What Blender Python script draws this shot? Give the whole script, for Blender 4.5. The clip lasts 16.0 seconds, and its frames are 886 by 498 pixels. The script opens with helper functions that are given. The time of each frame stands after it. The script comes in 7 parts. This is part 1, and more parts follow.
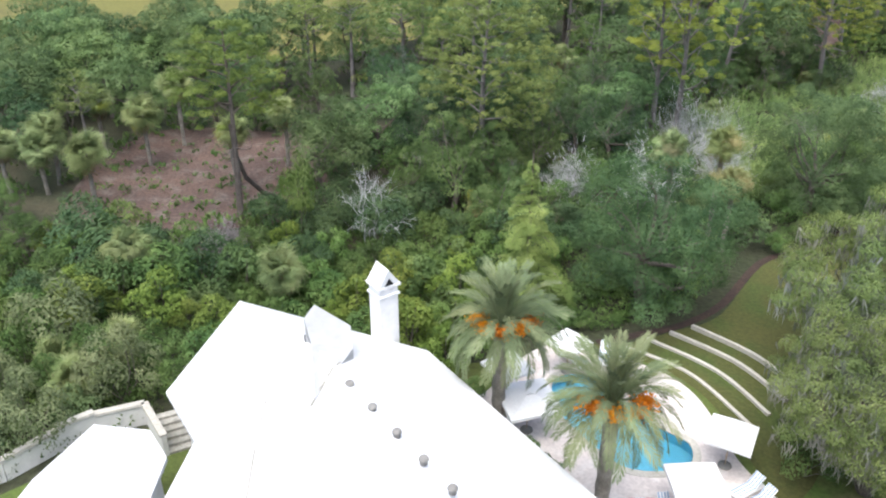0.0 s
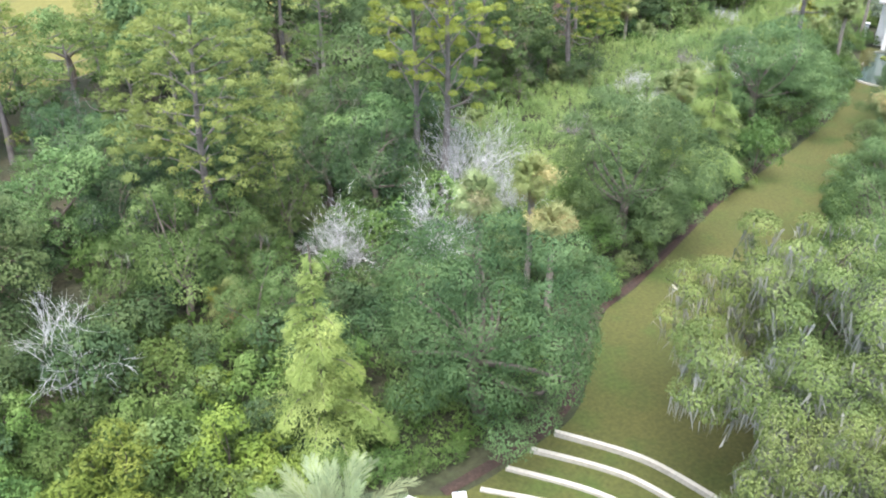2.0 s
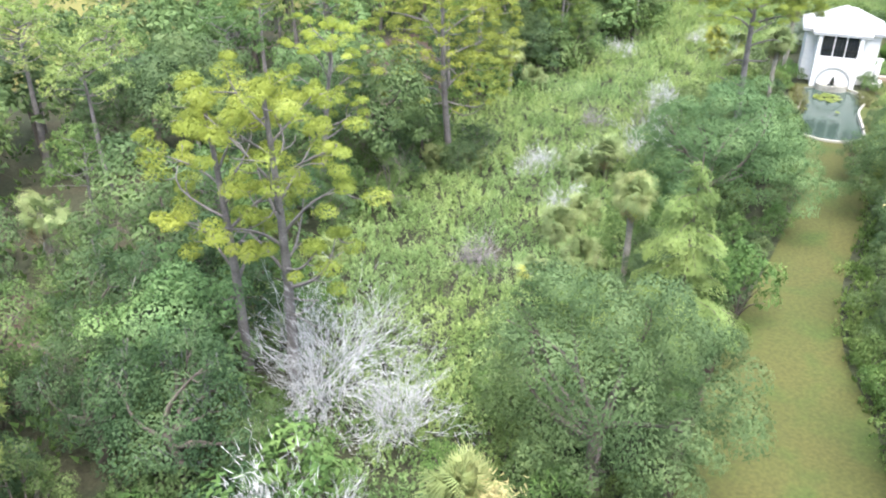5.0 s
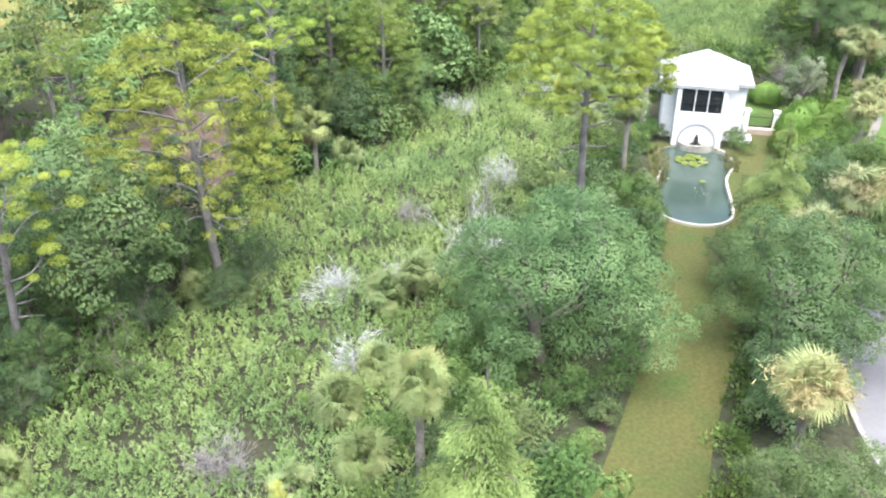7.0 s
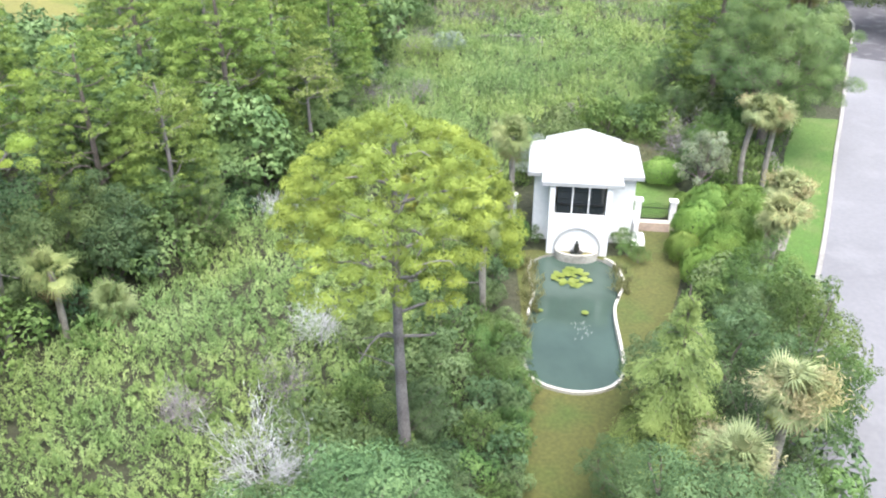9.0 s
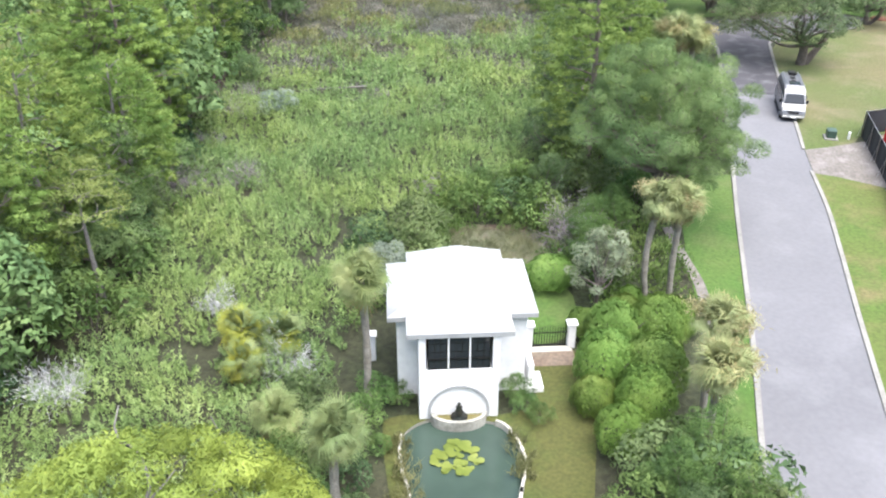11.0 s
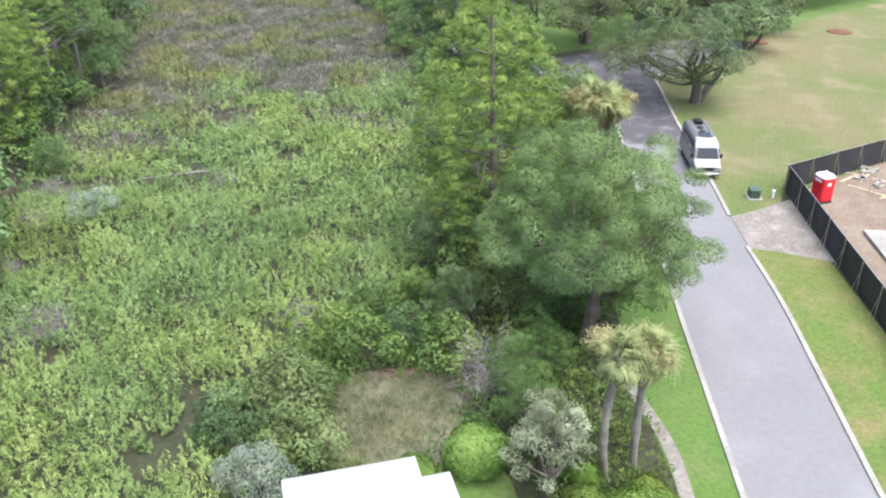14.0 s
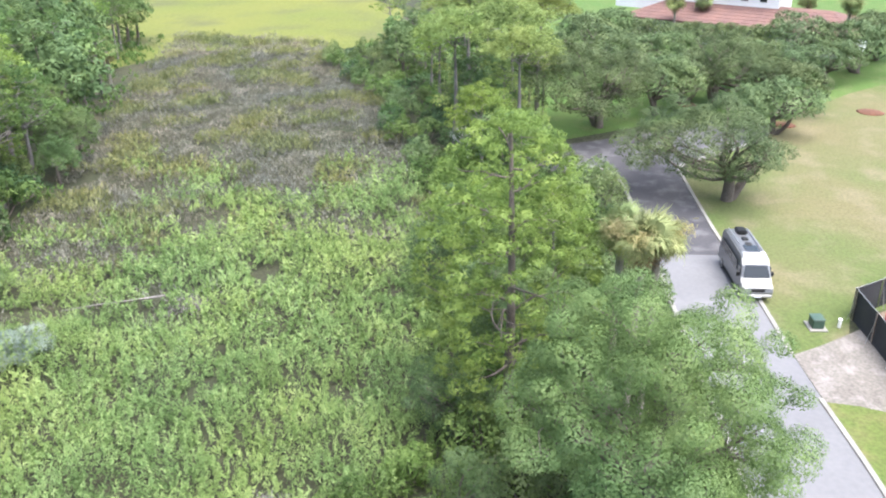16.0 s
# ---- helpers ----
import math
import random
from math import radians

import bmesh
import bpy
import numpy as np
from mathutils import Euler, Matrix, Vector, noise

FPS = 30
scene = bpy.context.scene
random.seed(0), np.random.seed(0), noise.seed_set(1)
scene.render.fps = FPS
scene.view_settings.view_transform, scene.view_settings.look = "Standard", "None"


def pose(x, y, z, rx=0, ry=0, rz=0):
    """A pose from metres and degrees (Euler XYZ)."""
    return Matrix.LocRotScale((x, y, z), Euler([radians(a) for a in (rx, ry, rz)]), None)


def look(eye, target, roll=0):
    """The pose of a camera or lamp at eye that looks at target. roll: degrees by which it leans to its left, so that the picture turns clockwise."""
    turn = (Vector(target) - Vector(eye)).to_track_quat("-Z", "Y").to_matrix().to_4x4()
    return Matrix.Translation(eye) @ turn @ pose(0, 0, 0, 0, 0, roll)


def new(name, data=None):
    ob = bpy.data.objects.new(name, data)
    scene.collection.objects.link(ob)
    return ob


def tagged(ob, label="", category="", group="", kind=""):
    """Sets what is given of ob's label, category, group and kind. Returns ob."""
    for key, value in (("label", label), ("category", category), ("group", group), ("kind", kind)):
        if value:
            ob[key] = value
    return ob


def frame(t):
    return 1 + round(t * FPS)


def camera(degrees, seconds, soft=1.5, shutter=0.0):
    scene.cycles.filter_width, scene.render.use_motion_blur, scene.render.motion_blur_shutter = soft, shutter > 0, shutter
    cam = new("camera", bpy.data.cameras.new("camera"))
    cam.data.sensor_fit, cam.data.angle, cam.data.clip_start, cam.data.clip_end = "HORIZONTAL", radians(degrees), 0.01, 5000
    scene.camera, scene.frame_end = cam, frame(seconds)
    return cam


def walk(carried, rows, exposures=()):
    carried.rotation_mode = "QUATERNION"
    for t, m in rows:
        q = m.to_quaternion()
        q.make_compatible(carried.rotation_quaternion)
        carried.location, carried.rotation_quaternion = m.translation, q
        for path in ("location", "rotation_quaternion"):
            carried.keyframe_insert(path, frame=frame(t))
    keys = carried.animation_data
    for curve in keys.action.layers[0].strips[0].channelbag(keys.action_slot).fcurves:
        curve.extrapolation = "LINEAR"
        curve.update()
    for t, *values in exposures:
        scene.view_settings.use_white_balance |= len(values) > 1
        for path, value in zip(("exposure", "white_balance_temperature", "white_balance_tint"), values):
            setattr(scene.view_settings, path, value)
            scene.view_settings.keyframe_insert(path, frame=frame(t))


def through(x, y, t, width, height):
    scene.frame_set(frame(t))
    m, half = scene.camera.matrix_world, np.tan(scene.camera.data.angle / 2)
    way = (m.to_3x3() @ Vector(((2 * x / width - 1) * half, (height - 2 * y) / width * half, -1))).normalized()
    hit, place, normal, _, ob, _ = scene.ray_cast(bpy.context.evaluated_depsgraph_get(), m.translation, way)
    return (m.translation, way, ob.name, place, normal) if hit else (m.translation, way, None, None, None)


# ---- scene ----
cam = camera(55.4, 16.0, 2.1)
METRES, EYE, TILT, LEAN, TURN = 125.0, 31.0, -29.5, 0.0, 0.0
ROWS = [
    (0.0, 0.0, 0.0, 0.0, 0.0, 0.0, -0.0),
    (0.5, -0.002, 0.0347, 0.0115, -4.23, -0.15, 2.37),
    (1.0, -0.0023, 0.0698, 0.023, -9.11, -0.46, 5.19),
    (1.5, -0.0024, 0.1031, 0.0342, -14.26, -1.0, 7.9),
    (2.0, -0.0013, 0.1373, 0.0452, -18.61, -1.53, 10.13),
    (2.5, 0.0028, 0.1705, 0.0585, -21.25, -2.08, 11.47),
    (3.0, 0.0114, 0.2022, 0.0736, -22.55, -2.51, 12.3),
    (5.5, 0.1061, 0.3237, 0.142, -30.5, -4.67, 15.79),
    (6.0, 0.1353, 0.3398, 0.1524, -32.53, -5.21, 16.59),
    (6.5, 0.1686, 0.3535, 0.161, -34.14, -5.6, 17.42),
    (7.0, 0.2032, 0.3665, 0.1695, -35.4, -5.92, 18.01),
    (7.5, 0.2384, 0.3808, 0.179, -36.49, -6.24, 18.41),
    (8.0, 0.2726, 0.3964, 0.1884, -37.71, -6.52, 18.98),
    (8.5, 0.3041, 0.4133, 0.1989, -39.52, -7.05, 19.7),
    (9.0, 0.3349, 0.4316, 0.2097, -41.65, -7.68, 20.46),
    (9.5, 0.3643, 0.4498, 0.2214, -44.15, -8.59, 21.31),
    (10.0, 0.3915, 0.4677, 0.2323, -47.04, -9.59, 22.31),
    (12.5, 0.49, 0.531, 0.2732, -58.45, -14.07, 25.79),
    (13.0, 0.5068, 0.5408, 0.2782, -60.06, -14.73, 26.23),
    (13.5, 0.5237, 0.5508, 0.2829, -62.05, -15.44, 26.68),
    (14.0, 0.5403, 0.5603, 0.2884, -63.64, -15.76, 27.0),
    (14.5, 0.5591, 0.5694, 0.2932, -64.12, -15.17, 27.06),
    (15.0, 0.5799, 0.5792, 0.2978, -64.2, -14.18, 27.07),
    (15.5, 0.6021, 0.5885, 0.3034, -64.23, -13.22, 27.1),
    (16.0, 0.6258, 0.5978, 0.309, -64.26, -12.27, 27.13),
]
walk(cam, [(t, pose(0, 0, EYE, TILT, LEAN, TURN) @ pose(METRES * x, METRES * y, METRES * z, 90 + pitch, roll, yaw)) for t, x, y, z, yaw, pitch, roll in ROWS],
     [(0.0, 1.6), (0.5, 1.5), (1.0, 1.56), (1.5, 2.04), (2.0, 2.26), (3.0, 2.5), (8.0, 2.52), (10.0, 2.3), (12.5, 2.2), (14.0, 2.2), (15.0, 2.38), (16.0, 2.45)])

# ---- daylight: bright overcast sky with a soft high sun ----
world = bpy.data.worlds.new("overcast_sky")
scene.world = world
world.use_nodes = True
wn = world.node_tree.nodes
sky = wn.new("ShaderNodeTexSky")
sky.sky_type = 'NISHITA'
sky.sun_disc = False
sky.sun_elevation, sky.sun_rotation = radians(72), radians(200)
sky.air_density, sky.dust_density, sky.ozone_density = 1.0, 4.0, 1.0
world.node_tree.links.new(sky.outputs[0], wn["Background"].inputs[0])
wn["Background"].inputs[1].default_value = 0.08
sun = new("sun", bpy.data.lights.new("sun", 'SUN'))
sun.data.energy, sun.data.angle, sun.data.color = 1.5, radians(60), (0.97, 0.99, 1.0)
sun.matrix_world = look((0, 0, 0), (math.sin(radians(200)) * -0.31, math.cos(radians(200)) * -0.31, -0.95))


# ---- materials ----
def nodes_of(name):
    m = bpy.data.materials.new(name)
    m.use_nodes = True
    nt = m.node_tree
    return m, nt, nt.nodes["Principled BSDF"]


def mix_rgb(nt, fac, a, b, mode='MIX'):
    n = nt.nodes.new("ShaderNodeMix")
    n.data_type, n.blend_type = 'RGBA', mode
    for sock, v in ((n.inputs[0], fac), (n.inputs[6], a), (n.inputs[7], b)):
        if isinstance(v, bpy.types.NodeSocket):
            nt.links.new(v, sock)
        else:
            sock.default_value = v if not isinstance(v, tuple) else (*v, 1.0)
    return n.outputs[2]


def noise_of(nt, scale, coord='Position', detail=4.0, lo=0.35, hi=0.65):
    if coord == 'Position':
        src = nt.nodes.new("ShaderNodeNewGeometry").outputs['Position']
    else:
        src = nt.nodes.new("ShaderNodeTexCoord").outputs['Object']
    n = nt.nodes.new("ShaderNodeTexNoise")
    n.inputs['Scale'].default_value, n.inputs['Detail'].default_value = scale, detail
    nt.links.new(src, n.inputs['Vector'])
    r = nt.nodes.new("ShaderNodeMapRange")
    r.inputs[1].default_value, r.inputs[2].default_value = lo, hi
    nt.links.new(n.outputs[0], r.inputs[0])
    return r.outputs[0]


def surface(name, col, col2=None, rough=0.85, big=0.3, fine=6.0, amount=0.5, bump=0.3, metal=0.0, coord='Position', col3=None, dist=0.02):
    """A surface whose colour wanders between col and col2 in large patches and darkens in fine grain."""
    m, nt, b = nodes_of(name)
    col2 = col2 or tuple(c * 0.75 for c in col)
    c = mix_rgb(nt, noise_of(nt, big, coord), col, col2)
    if col3:
        c = mix_rgb(nt, noise_of(nt, big * 2.7, coord, 6.0, 0.5, 0.72), c, col3)
    f = noise_of(nt, fine, coord, 5.0, 0.3, 0.7)
    g = mix_rgb(nt, f, (1 - amount * 0.6,) * 3, (1 + amount * 0.25,) * 3)
    c = mix_rgb(nt, 1.0, c, g, 'MULTIPLY')
    nt.links.new(c, b.inputs['Base Color'])
    b.inputs['Roughness'].default_value, b.inputs['Metallic'].default_value = rough, metal
    if bump:
        bp = nt.nodes.new("ShaderNodeBump")
        bp.inputs['Strength'].default_value, bp.inputs['Distance'].default_value = bump, dist
        nt.links.new(f, bp.inputs['Height'])
        nt.links.new(bp.outputs[0], b.inputs['Normal'])
    return m


def foliage(name, dark, mid, light, through=0.24, rough=0.6):
    """Leaves: every leaf its own tone, patches of tone through the crown, a shift from plant to plant."""
    m, nt, b = nodes_of(name)
    isl = nt.nodes.new("ShaderNodeNewGeometry").outputs['Random Per Island']
    ramp = nt.nodes.new("ShaderNodeValToRGB")
    e = ramp.color_ramp.elements
    e[0].position, e[0].color = 0.0, (*dark, 1)
    e[1].position, e[1].color = 1.0, (*light, 1)
    k = e.new(0.5)
    k.color = (*mid, 1)
    mx = nt.nodes.new("ShaderNodeMath")
    mx.operation = 'MULTIPLY_ADD'
    nt.links.new(isl, mx.inputs[0])
    mx.inputs[1].default_value = 0.2
    nz = nt.nodes.new("ShaderNodeMath")
    nz.operation = 'MULTIPLY'
    nt.links.new(noise_of(nt, 0.55, detail=3.0, lo=0.3, hi=0.7), nz.inputs[0])
    nz.inputs[1].default_value = 0.8
    nt.links.new(nz.outputs[0], mx.inputs[2])
    nt.links.new(mx.outputs[0], ramp.inputs[0])
    hsv = nt.nodes.new("ShaderNodeHueSaturation")
    rnd = nt.nodes.new("ShaderNodeObjectInfo").outputs['Random']
    for sock, lo, hi in (('Hue', 0.49, 0.512), ('Value', 0.72, 1.02)):
        r = nt.nodes.new("ShaderNodeMapRange")
        r.inputs[3].default_value, r.inputs[4].default_value = lo, hi
        nt.links.new(rnd, r.inputs[0])
        nt.links.new(r.outputs[0], hsv.inputs[sock])
    swathe = mix_rgb(nt, noise_of(nt, 0.11, detail=2.0), (0.88, 0.93, 0.98), (1.12, 1.06, 0.98))
    nt.links.new(mix_rgb(nt, 1.0, ramp.outputs[0], swathe, 'MULTIPLY'), hsv.inputs['Color'])
    nt.links.new(hsv.outputs[0], b.inputs['Base Color'])
    b.inputs['Roughness'].default_value = rough
    b.inputs['Specular IOR Level'].default_value = 0.15
    tr = nt.nodes.new("ShaderNodeBsdfTranslucent")
    nt.links.new(hsv.outputs[0], tr.inputs['Color'])
    ms = nt.nodes.new("ShaderNodeMixShader")
    ms.inputs[0].default_value = through
    nt.links.new(b.outputs[0], ms.inputs[1])
    nt.links.new(tr.outputs[0], ms.inputs[2])
    nt.links.new(ms.outputs[0], nt.nodes["Material Output"].inputs['Surface'])
    return m


M_OAK = foliage("oak_leaves", (0.045, 0.08, 0.034), (0.092, 0.148, 0.064), (0.175, 0.25, 0.124))
M_OAKPALE = foliage("pale_oak_leaves", (0.08, 0.118, 0.048), (0.142, 0.2, 0.082), (0.23, 0.3, 0.14))
M_PINE = foliage("pine_needles", (0.145, 0.195, 0.034), (0.295, 0.365, 0.068), (0.48, 0.545, 0.14), 0.24)
M_PINEGREEN = foliage("green_pine_needles", (0.044, 0.085, 0.027), (0.105, 0.175, 0.054), (0.21, 0.3, 0.108))
M_OAKMID = foliage("grey_green_oak_leaves", (0.072, 0.122, 0.046), (0.157, 0.248, 0.092), (0.28, 0.385, 0.165))
M_CYP = foliage("cypress_leaves", (0.125, 0.19, 0.055), (0.255, 0.345, 0.105), (0.41, 0.5, 0.18))
M_SABAL = foliage("sabal_leaves", (0.115, 0.155, 0.062), (0.245, 0.3, 0.122), (0.41, 0.465, 0.22))
M_CEDAR = foliage("cedar_sprays", (0.042, 0.078, 0.026), (0.105, 0.163, 0.056), (0.215, 0.29, 0.112))
M_OAKDARK = foliage("dark_oak_leaves", (0.03, 0.06, 0.027), (0.07, 0.123, 0.054), (0.145, 0.22, 0.1))
M_OAKGREY = foliage("grey_green_leaves", (0.055, 0.096, 0.04), (0.12, 0.19, 0.078), (0.215, 0.305, 0.135))
M_PINEOLD = foliage("olive_pine_needles", (0.115, 0.145, 0.03), (0.235, 0.28, 0.056), (0.39, 0.44, 0.1), 0.24)
M_PINEOLIVE = foliage("deep_olive_pine_needles", (0.125, 0.165, 0.045), (0.225, 0.28, 0.085), (0.37, 0.43, 0.15))
M_OAKDEEP = foliage("deep_oak_leaves", (0.04, 0.074, 0.03), (0.08, 0.134, 0.054), (0.16, 0.238, 0.102))
M_YELLOWGREEN = foliage("yellow_green_leaves", (0.075, 0.115, 0.022), (0.16, 0.225, 0.045), (0.29, 0.36, 0.09))
M_STRAWGRASS = foliage("dry_grass_blades", (0.12, 0.135, 0.072), (0.22, 0.235, 0.13), (0.34, 0.35, 0.215), 0.15)
M_SABALPALE = foliage("pale_palm_leaves", (0.16, 0.19, 0.082), (0.3, 0.34, 0.16), (0.46, 0.495, 0.26))
M_PINEFRESH = foliage("fresh_pine_needles", (0.078, 0.132, 0.03), (0.182, 0.272, 0.064), (0.335, 0.44, 0.13))
M_PINEPALE = foliage("pale_pine_needles", (0.11, 0.155, 0.045), (0.225, 0.29, 0.09), (0.38, 0.455, 0.165))
M_OAKOLIVE = foliage("olive_oak_leaves", (0.06, 0.09, 0.04), (0.125, 0.175, 0.078), (0.22, 0.285, 0.14))
M_MOSSOAK = foliage("light_oak_leaves", (0.09, 0.137, 0.047), (0.18, 0.247, 0.084), (0.305, 0.38, 0.148))
M_YELLOW = foliage("yellowing_leaves", (0.19, 0.205, 0.034), (0.34, 0.355, 0.066), (0.5, 0.51, 0.14))
M_STRAW = foliage("dead_palm_leaves", (0.14, 0.1, 0.055), (0.27, 0.2, 0.11), (0.42, 0.33, 0.18), 0.1)
M_BLOOM = foliage("cream_palm_bloom", (0.3, 0.265, 0.13), (0.42, 0.38, 0.2), (0.54, 0.5, 0.3), 0.15)
M_DATE = foliage("date_palm_leaves", (0.125, 0.165, 0.09), (0.24, 0.29, 0.15), (0.38, 0.42, 0.235))
M_SHRUB = foliage("shrub_leaves", (0.046, 0.088, 0.026), (0.108, 0.182, 0.054), (0.215, 0.305, 0.1))
M_LIME = foliage("lime_leaves", (0.07, 0.125, 0.032), (0.14, 0.225, 0.062), (0.25, 0.345, 0.12))
M_HEDGE = foliage("hedge_leaves", (0.085, 0.15, 0.032), (0.18, 0.28, 0.064), (0.32, 0.43, 0.115))
M_SILVER = foliage("silver_leaves", (0.14, 0.17, 0.1), (0.27, 0.31, 0.19), (0.44, 0.48, 0.32))
M_OLIVE = foliage("olive_leaves", (0.1, 0.135, 0.065), (0.19, 0.235, 0.115), (0.31, 0.36, 0.19))
M_BLUEGREY = foliage("blue_grey_leaves", (0.12, 0.165, 0.14), (0.235, 0.3, 0.25), (0.4, 0.47, 0.4))
M_MARSH = foliage("marsh_shrub_leaves", (0.103, 0.16, 0.05), (0.218, 0.308, 0.108), (0.395, 0.49, 0.2), 0.2)
M_REED = foliage("marsh_grass", (0.11, 0.12, 0.05), (0.19, 0.2, 0.09), (0.3, 0.305, 0.15))
M_GREYB = foliage("grey_brush", (0.12, 0.116, 0.098), (0.225, 0.216, 0.186), (0.37, 0.358, 0.315), 0.1)
M_MOSS = foliage("spanish_moss", (0.16, 0.168, 0.15), (0.25, 0.258, 0.232), (0.36, 0.368, 0.335), 0.15)
M_FRUIT = foliage("orange_dates", (0.5, 0.14, 0.01), (0.78, 0.26, 0.02), (0.85, 0.36, 0.04), 0.05)
M_BARK = surface("bark", (0.19, 0.16, 0.14), (0.11, 0.09, 0.078), 0.95, 1.2, 14, 0.7, 0.8)
M_PINEBARK = surface("grey_pine_bark", (0.25, 0.23, 0.222), (0.15, 0.135, 0.13), 0.95, 1.2, 14, 0.7, 0.8)
M_PALMBARK = surface("palm_bark", (0.33, 0.305, 0.265), (0.22, 0.195, 0.165), 0.95, 2.0, 16, 0.7, 0.8)
M_DEAD = surface("dead_wood", (0.6, 0.61, 0.61), (0.44, 0.445, 0.445), 0.95, 1.5, 12, 0.5, 0.4)
M_PURPLE = surface("purple_grey_twigs", (0.3, 0.275, 0.28), (0.21, 0.19, 0.195), 0.95, 1.5, 12, 0.5, 0.4)
M_GROUND = surface("scrub_ground", (0.0488, 0.0489, 0.026), (0.0319, 0.0425, 0.016), 0.95, 0.12, 2.5, 0.8, 0.5, dist=0.15)
M_WOODFLOOR = surface("woodland_floor", (0.06, 0.055, 0.03), (0.035, 0.045, 0.02), 0.95, 0.3, 3.5, 0.8, 0.5, dist=0.1)
M_LITTER = surface("leaf_litter", (0.124, 0.0792, 0.0619), (0.0945, 0.0619, 0.052), 0.95, 0.25, 3.5, 0.8, 0.5, col3=(0.164, 0.134, 0.114), dist=0.1)
M_LAWN = surface("mown_lawn", (0.082, 0.082, 0.021), (0.064, 0.076, 0.017), 0.95, 0.13, 5.0, 0.5, 0.3, col3=(0.052, 0.082, 0.015), dist=0.04)
M_DRYLAWN = surface("patchy_dry_lawn", (0.138, 0.124, 0.058), (0.08, 0.112, 0.028), 0.95, 0.07, 4.0, 0.4, 0.4, col3=(0.175, 0.148, 0.088), dist=0.05)
M_VERGE = surface("green_verge", (0.075, 0.125, 0.022), (0.1, 0.125, 0.03), 0.95, 0.12, 4.0, 0.45, 0.4, col3=(0.16, 0.14, 0.06), dist=0.05)
M_GREENVERGE = surface("bright_green_grass", (0.058, 0.125, 0.02), (0.078, 0.128, 0.026), 0.95, 0.15, 4.0, 0.4, 0.4, col3=(0.1, 0.135, 0.04), dist=0.05)
M_MUD = surface("marsh_floor", (0.03, 0.036, 0.015), (0.042, 0.042, 0.021), 0.9, 0.12, 3.0, 0.7, 0.4, dist=0.1)
M_GOLD = surface("golden_marsh", (0.137, 0.145, 0.0275), (0.105, 0.128, 0.022), 0.95, 0.03, 1.5, 0.35, 0.4, col3=(0.087, 0.0944, 0.0331), dist=0.1)
M_GOLDSTRAW = surface("straw_marsh_grass", (0.172, 0.158, 0.04), (0.14, 0.138, 0.034), 0.95, 0.03, 1.5, 0.35, 0.4, col3=(0.12, 0.115, 0.035), dist=0.1)
M_MULCH = surface("bark_mulch", (0.06, 0.036, 0.027), (0.039, 0.0252, 0.0204), 0.95, 1.0, 9, 0.8, 0.7)
M_REDMULCH = surface("red_mulch", (0.16, 0.065, 0.04), (0.11, 0.05, 0.03), 0.95, 1.0, 9, 0.6, 0.6)
M_ROAD = surface("worn_asphalt", (0.162, 0.161, 0.172), (0.14, 0.139, 0.149), 0.9, 0.1, 3.0, 0.14, 0.15, col3=(0.182, 0.181, 0.192))
M_NEWROAD = surface("dark_asphalt", (0.0715, 0.0688, 0.077), (0.055, 0.0523, 0.0605), 0.9, 0.2, 6.0, 0.3, 0.2, col3=(0.132, 0.129, 0.138))
M_KERB = surface("concrete_kerb", (0.283, 0.273, 0.254), (0.22, 0.21, 0.195), 0.9, 0.5, 6.0, 0.35, 0.2)
M_GRAVEL = surface("sandy_driveway", (0.205, 0.188, 0.172), (0.155, 0.138, 0.124), 0.95, 0.3, 5.0, 0.5, 0.4, col3=(0.253, 0.231, 0.22))
M_DIRT = surface("bare_dirt", (0.198, 0.16, 0.127), (0.154, 0.11, 0.0825), 0.95, 0.3, 5.0, 0.5, 0.4)
M_SAND = surface("sandy_clearing", (0.15, 0.145, 0.1), (0.09, 0.108, 0.052), 0.95, 0.6, 5.0, 0.5, 0.4, col3=(0.17, 0.13, 0.105))
M_WHITE = surface("white_limewash", (0.82, 0.82, 0.82), (0.76, 0.76, 0.77), 0.8, 0.4, 3.0, 0.12, 0.1)
M_ROOF = surface("white_roof", (0.7, 0.71, 0.72), (0.64, 0.65, 0.66), 0.7, 0.25, 2.0, 0.12, 0.12)
# greyer white for the pavilion, and for shade coloured into the villa's raised slab
M_GREYROOF = surface("weathered_white_roof", (0.39, 0.398, 0.405), (0.345, 0.352, 0.36), 0.75, 0.4, 2.0, 0.16, 0.15)
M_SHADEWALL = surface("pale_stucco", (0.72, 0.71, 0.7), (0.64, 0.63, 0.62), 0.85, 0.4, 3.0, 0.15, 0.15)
M_STONE = surface("limestone", (0.5, 0.48, 0.43), (0.42, 0.4, 0.35), 0.9, 0.8, 7.0, 0.35, 0.3)
M_OLDSTONE = surface("stained_stucco", (0.42, 0.406, 0.364), (0.28, 0.273, 0.238), 0.9, 0.7, 5.0, 0.5, 0.3)
M_PAVE = surface("pale_paving", (0.66, 0.6, 0.57), (0.58, 0.52, 0.5), 0.85, 0.5, 6.0, 0.3, 0.15, col3=(0.7, 0.66, 0.64))
M_DARK = surface("dark_iron", (0.02, 0.02, 0.022), (0.03, 0.03, 0.03), 0.5, 2.0, 12, 0.3, 0.0, metal=0.6)
M_BRONZE = surface("dark_bronze", (0.09, 0.085, 0.075), (0.05, 0.06, 0.05), 0.5, 3.0, 14, 0.4, 0.2, metal=0.7)
M_BLACKMESH = surface("black_screen_fabric", (0.022, 0.023, 0.027), (0.03, 0.031, 0.036), 0.8, 0.5, 10, 0.4, 0.2)
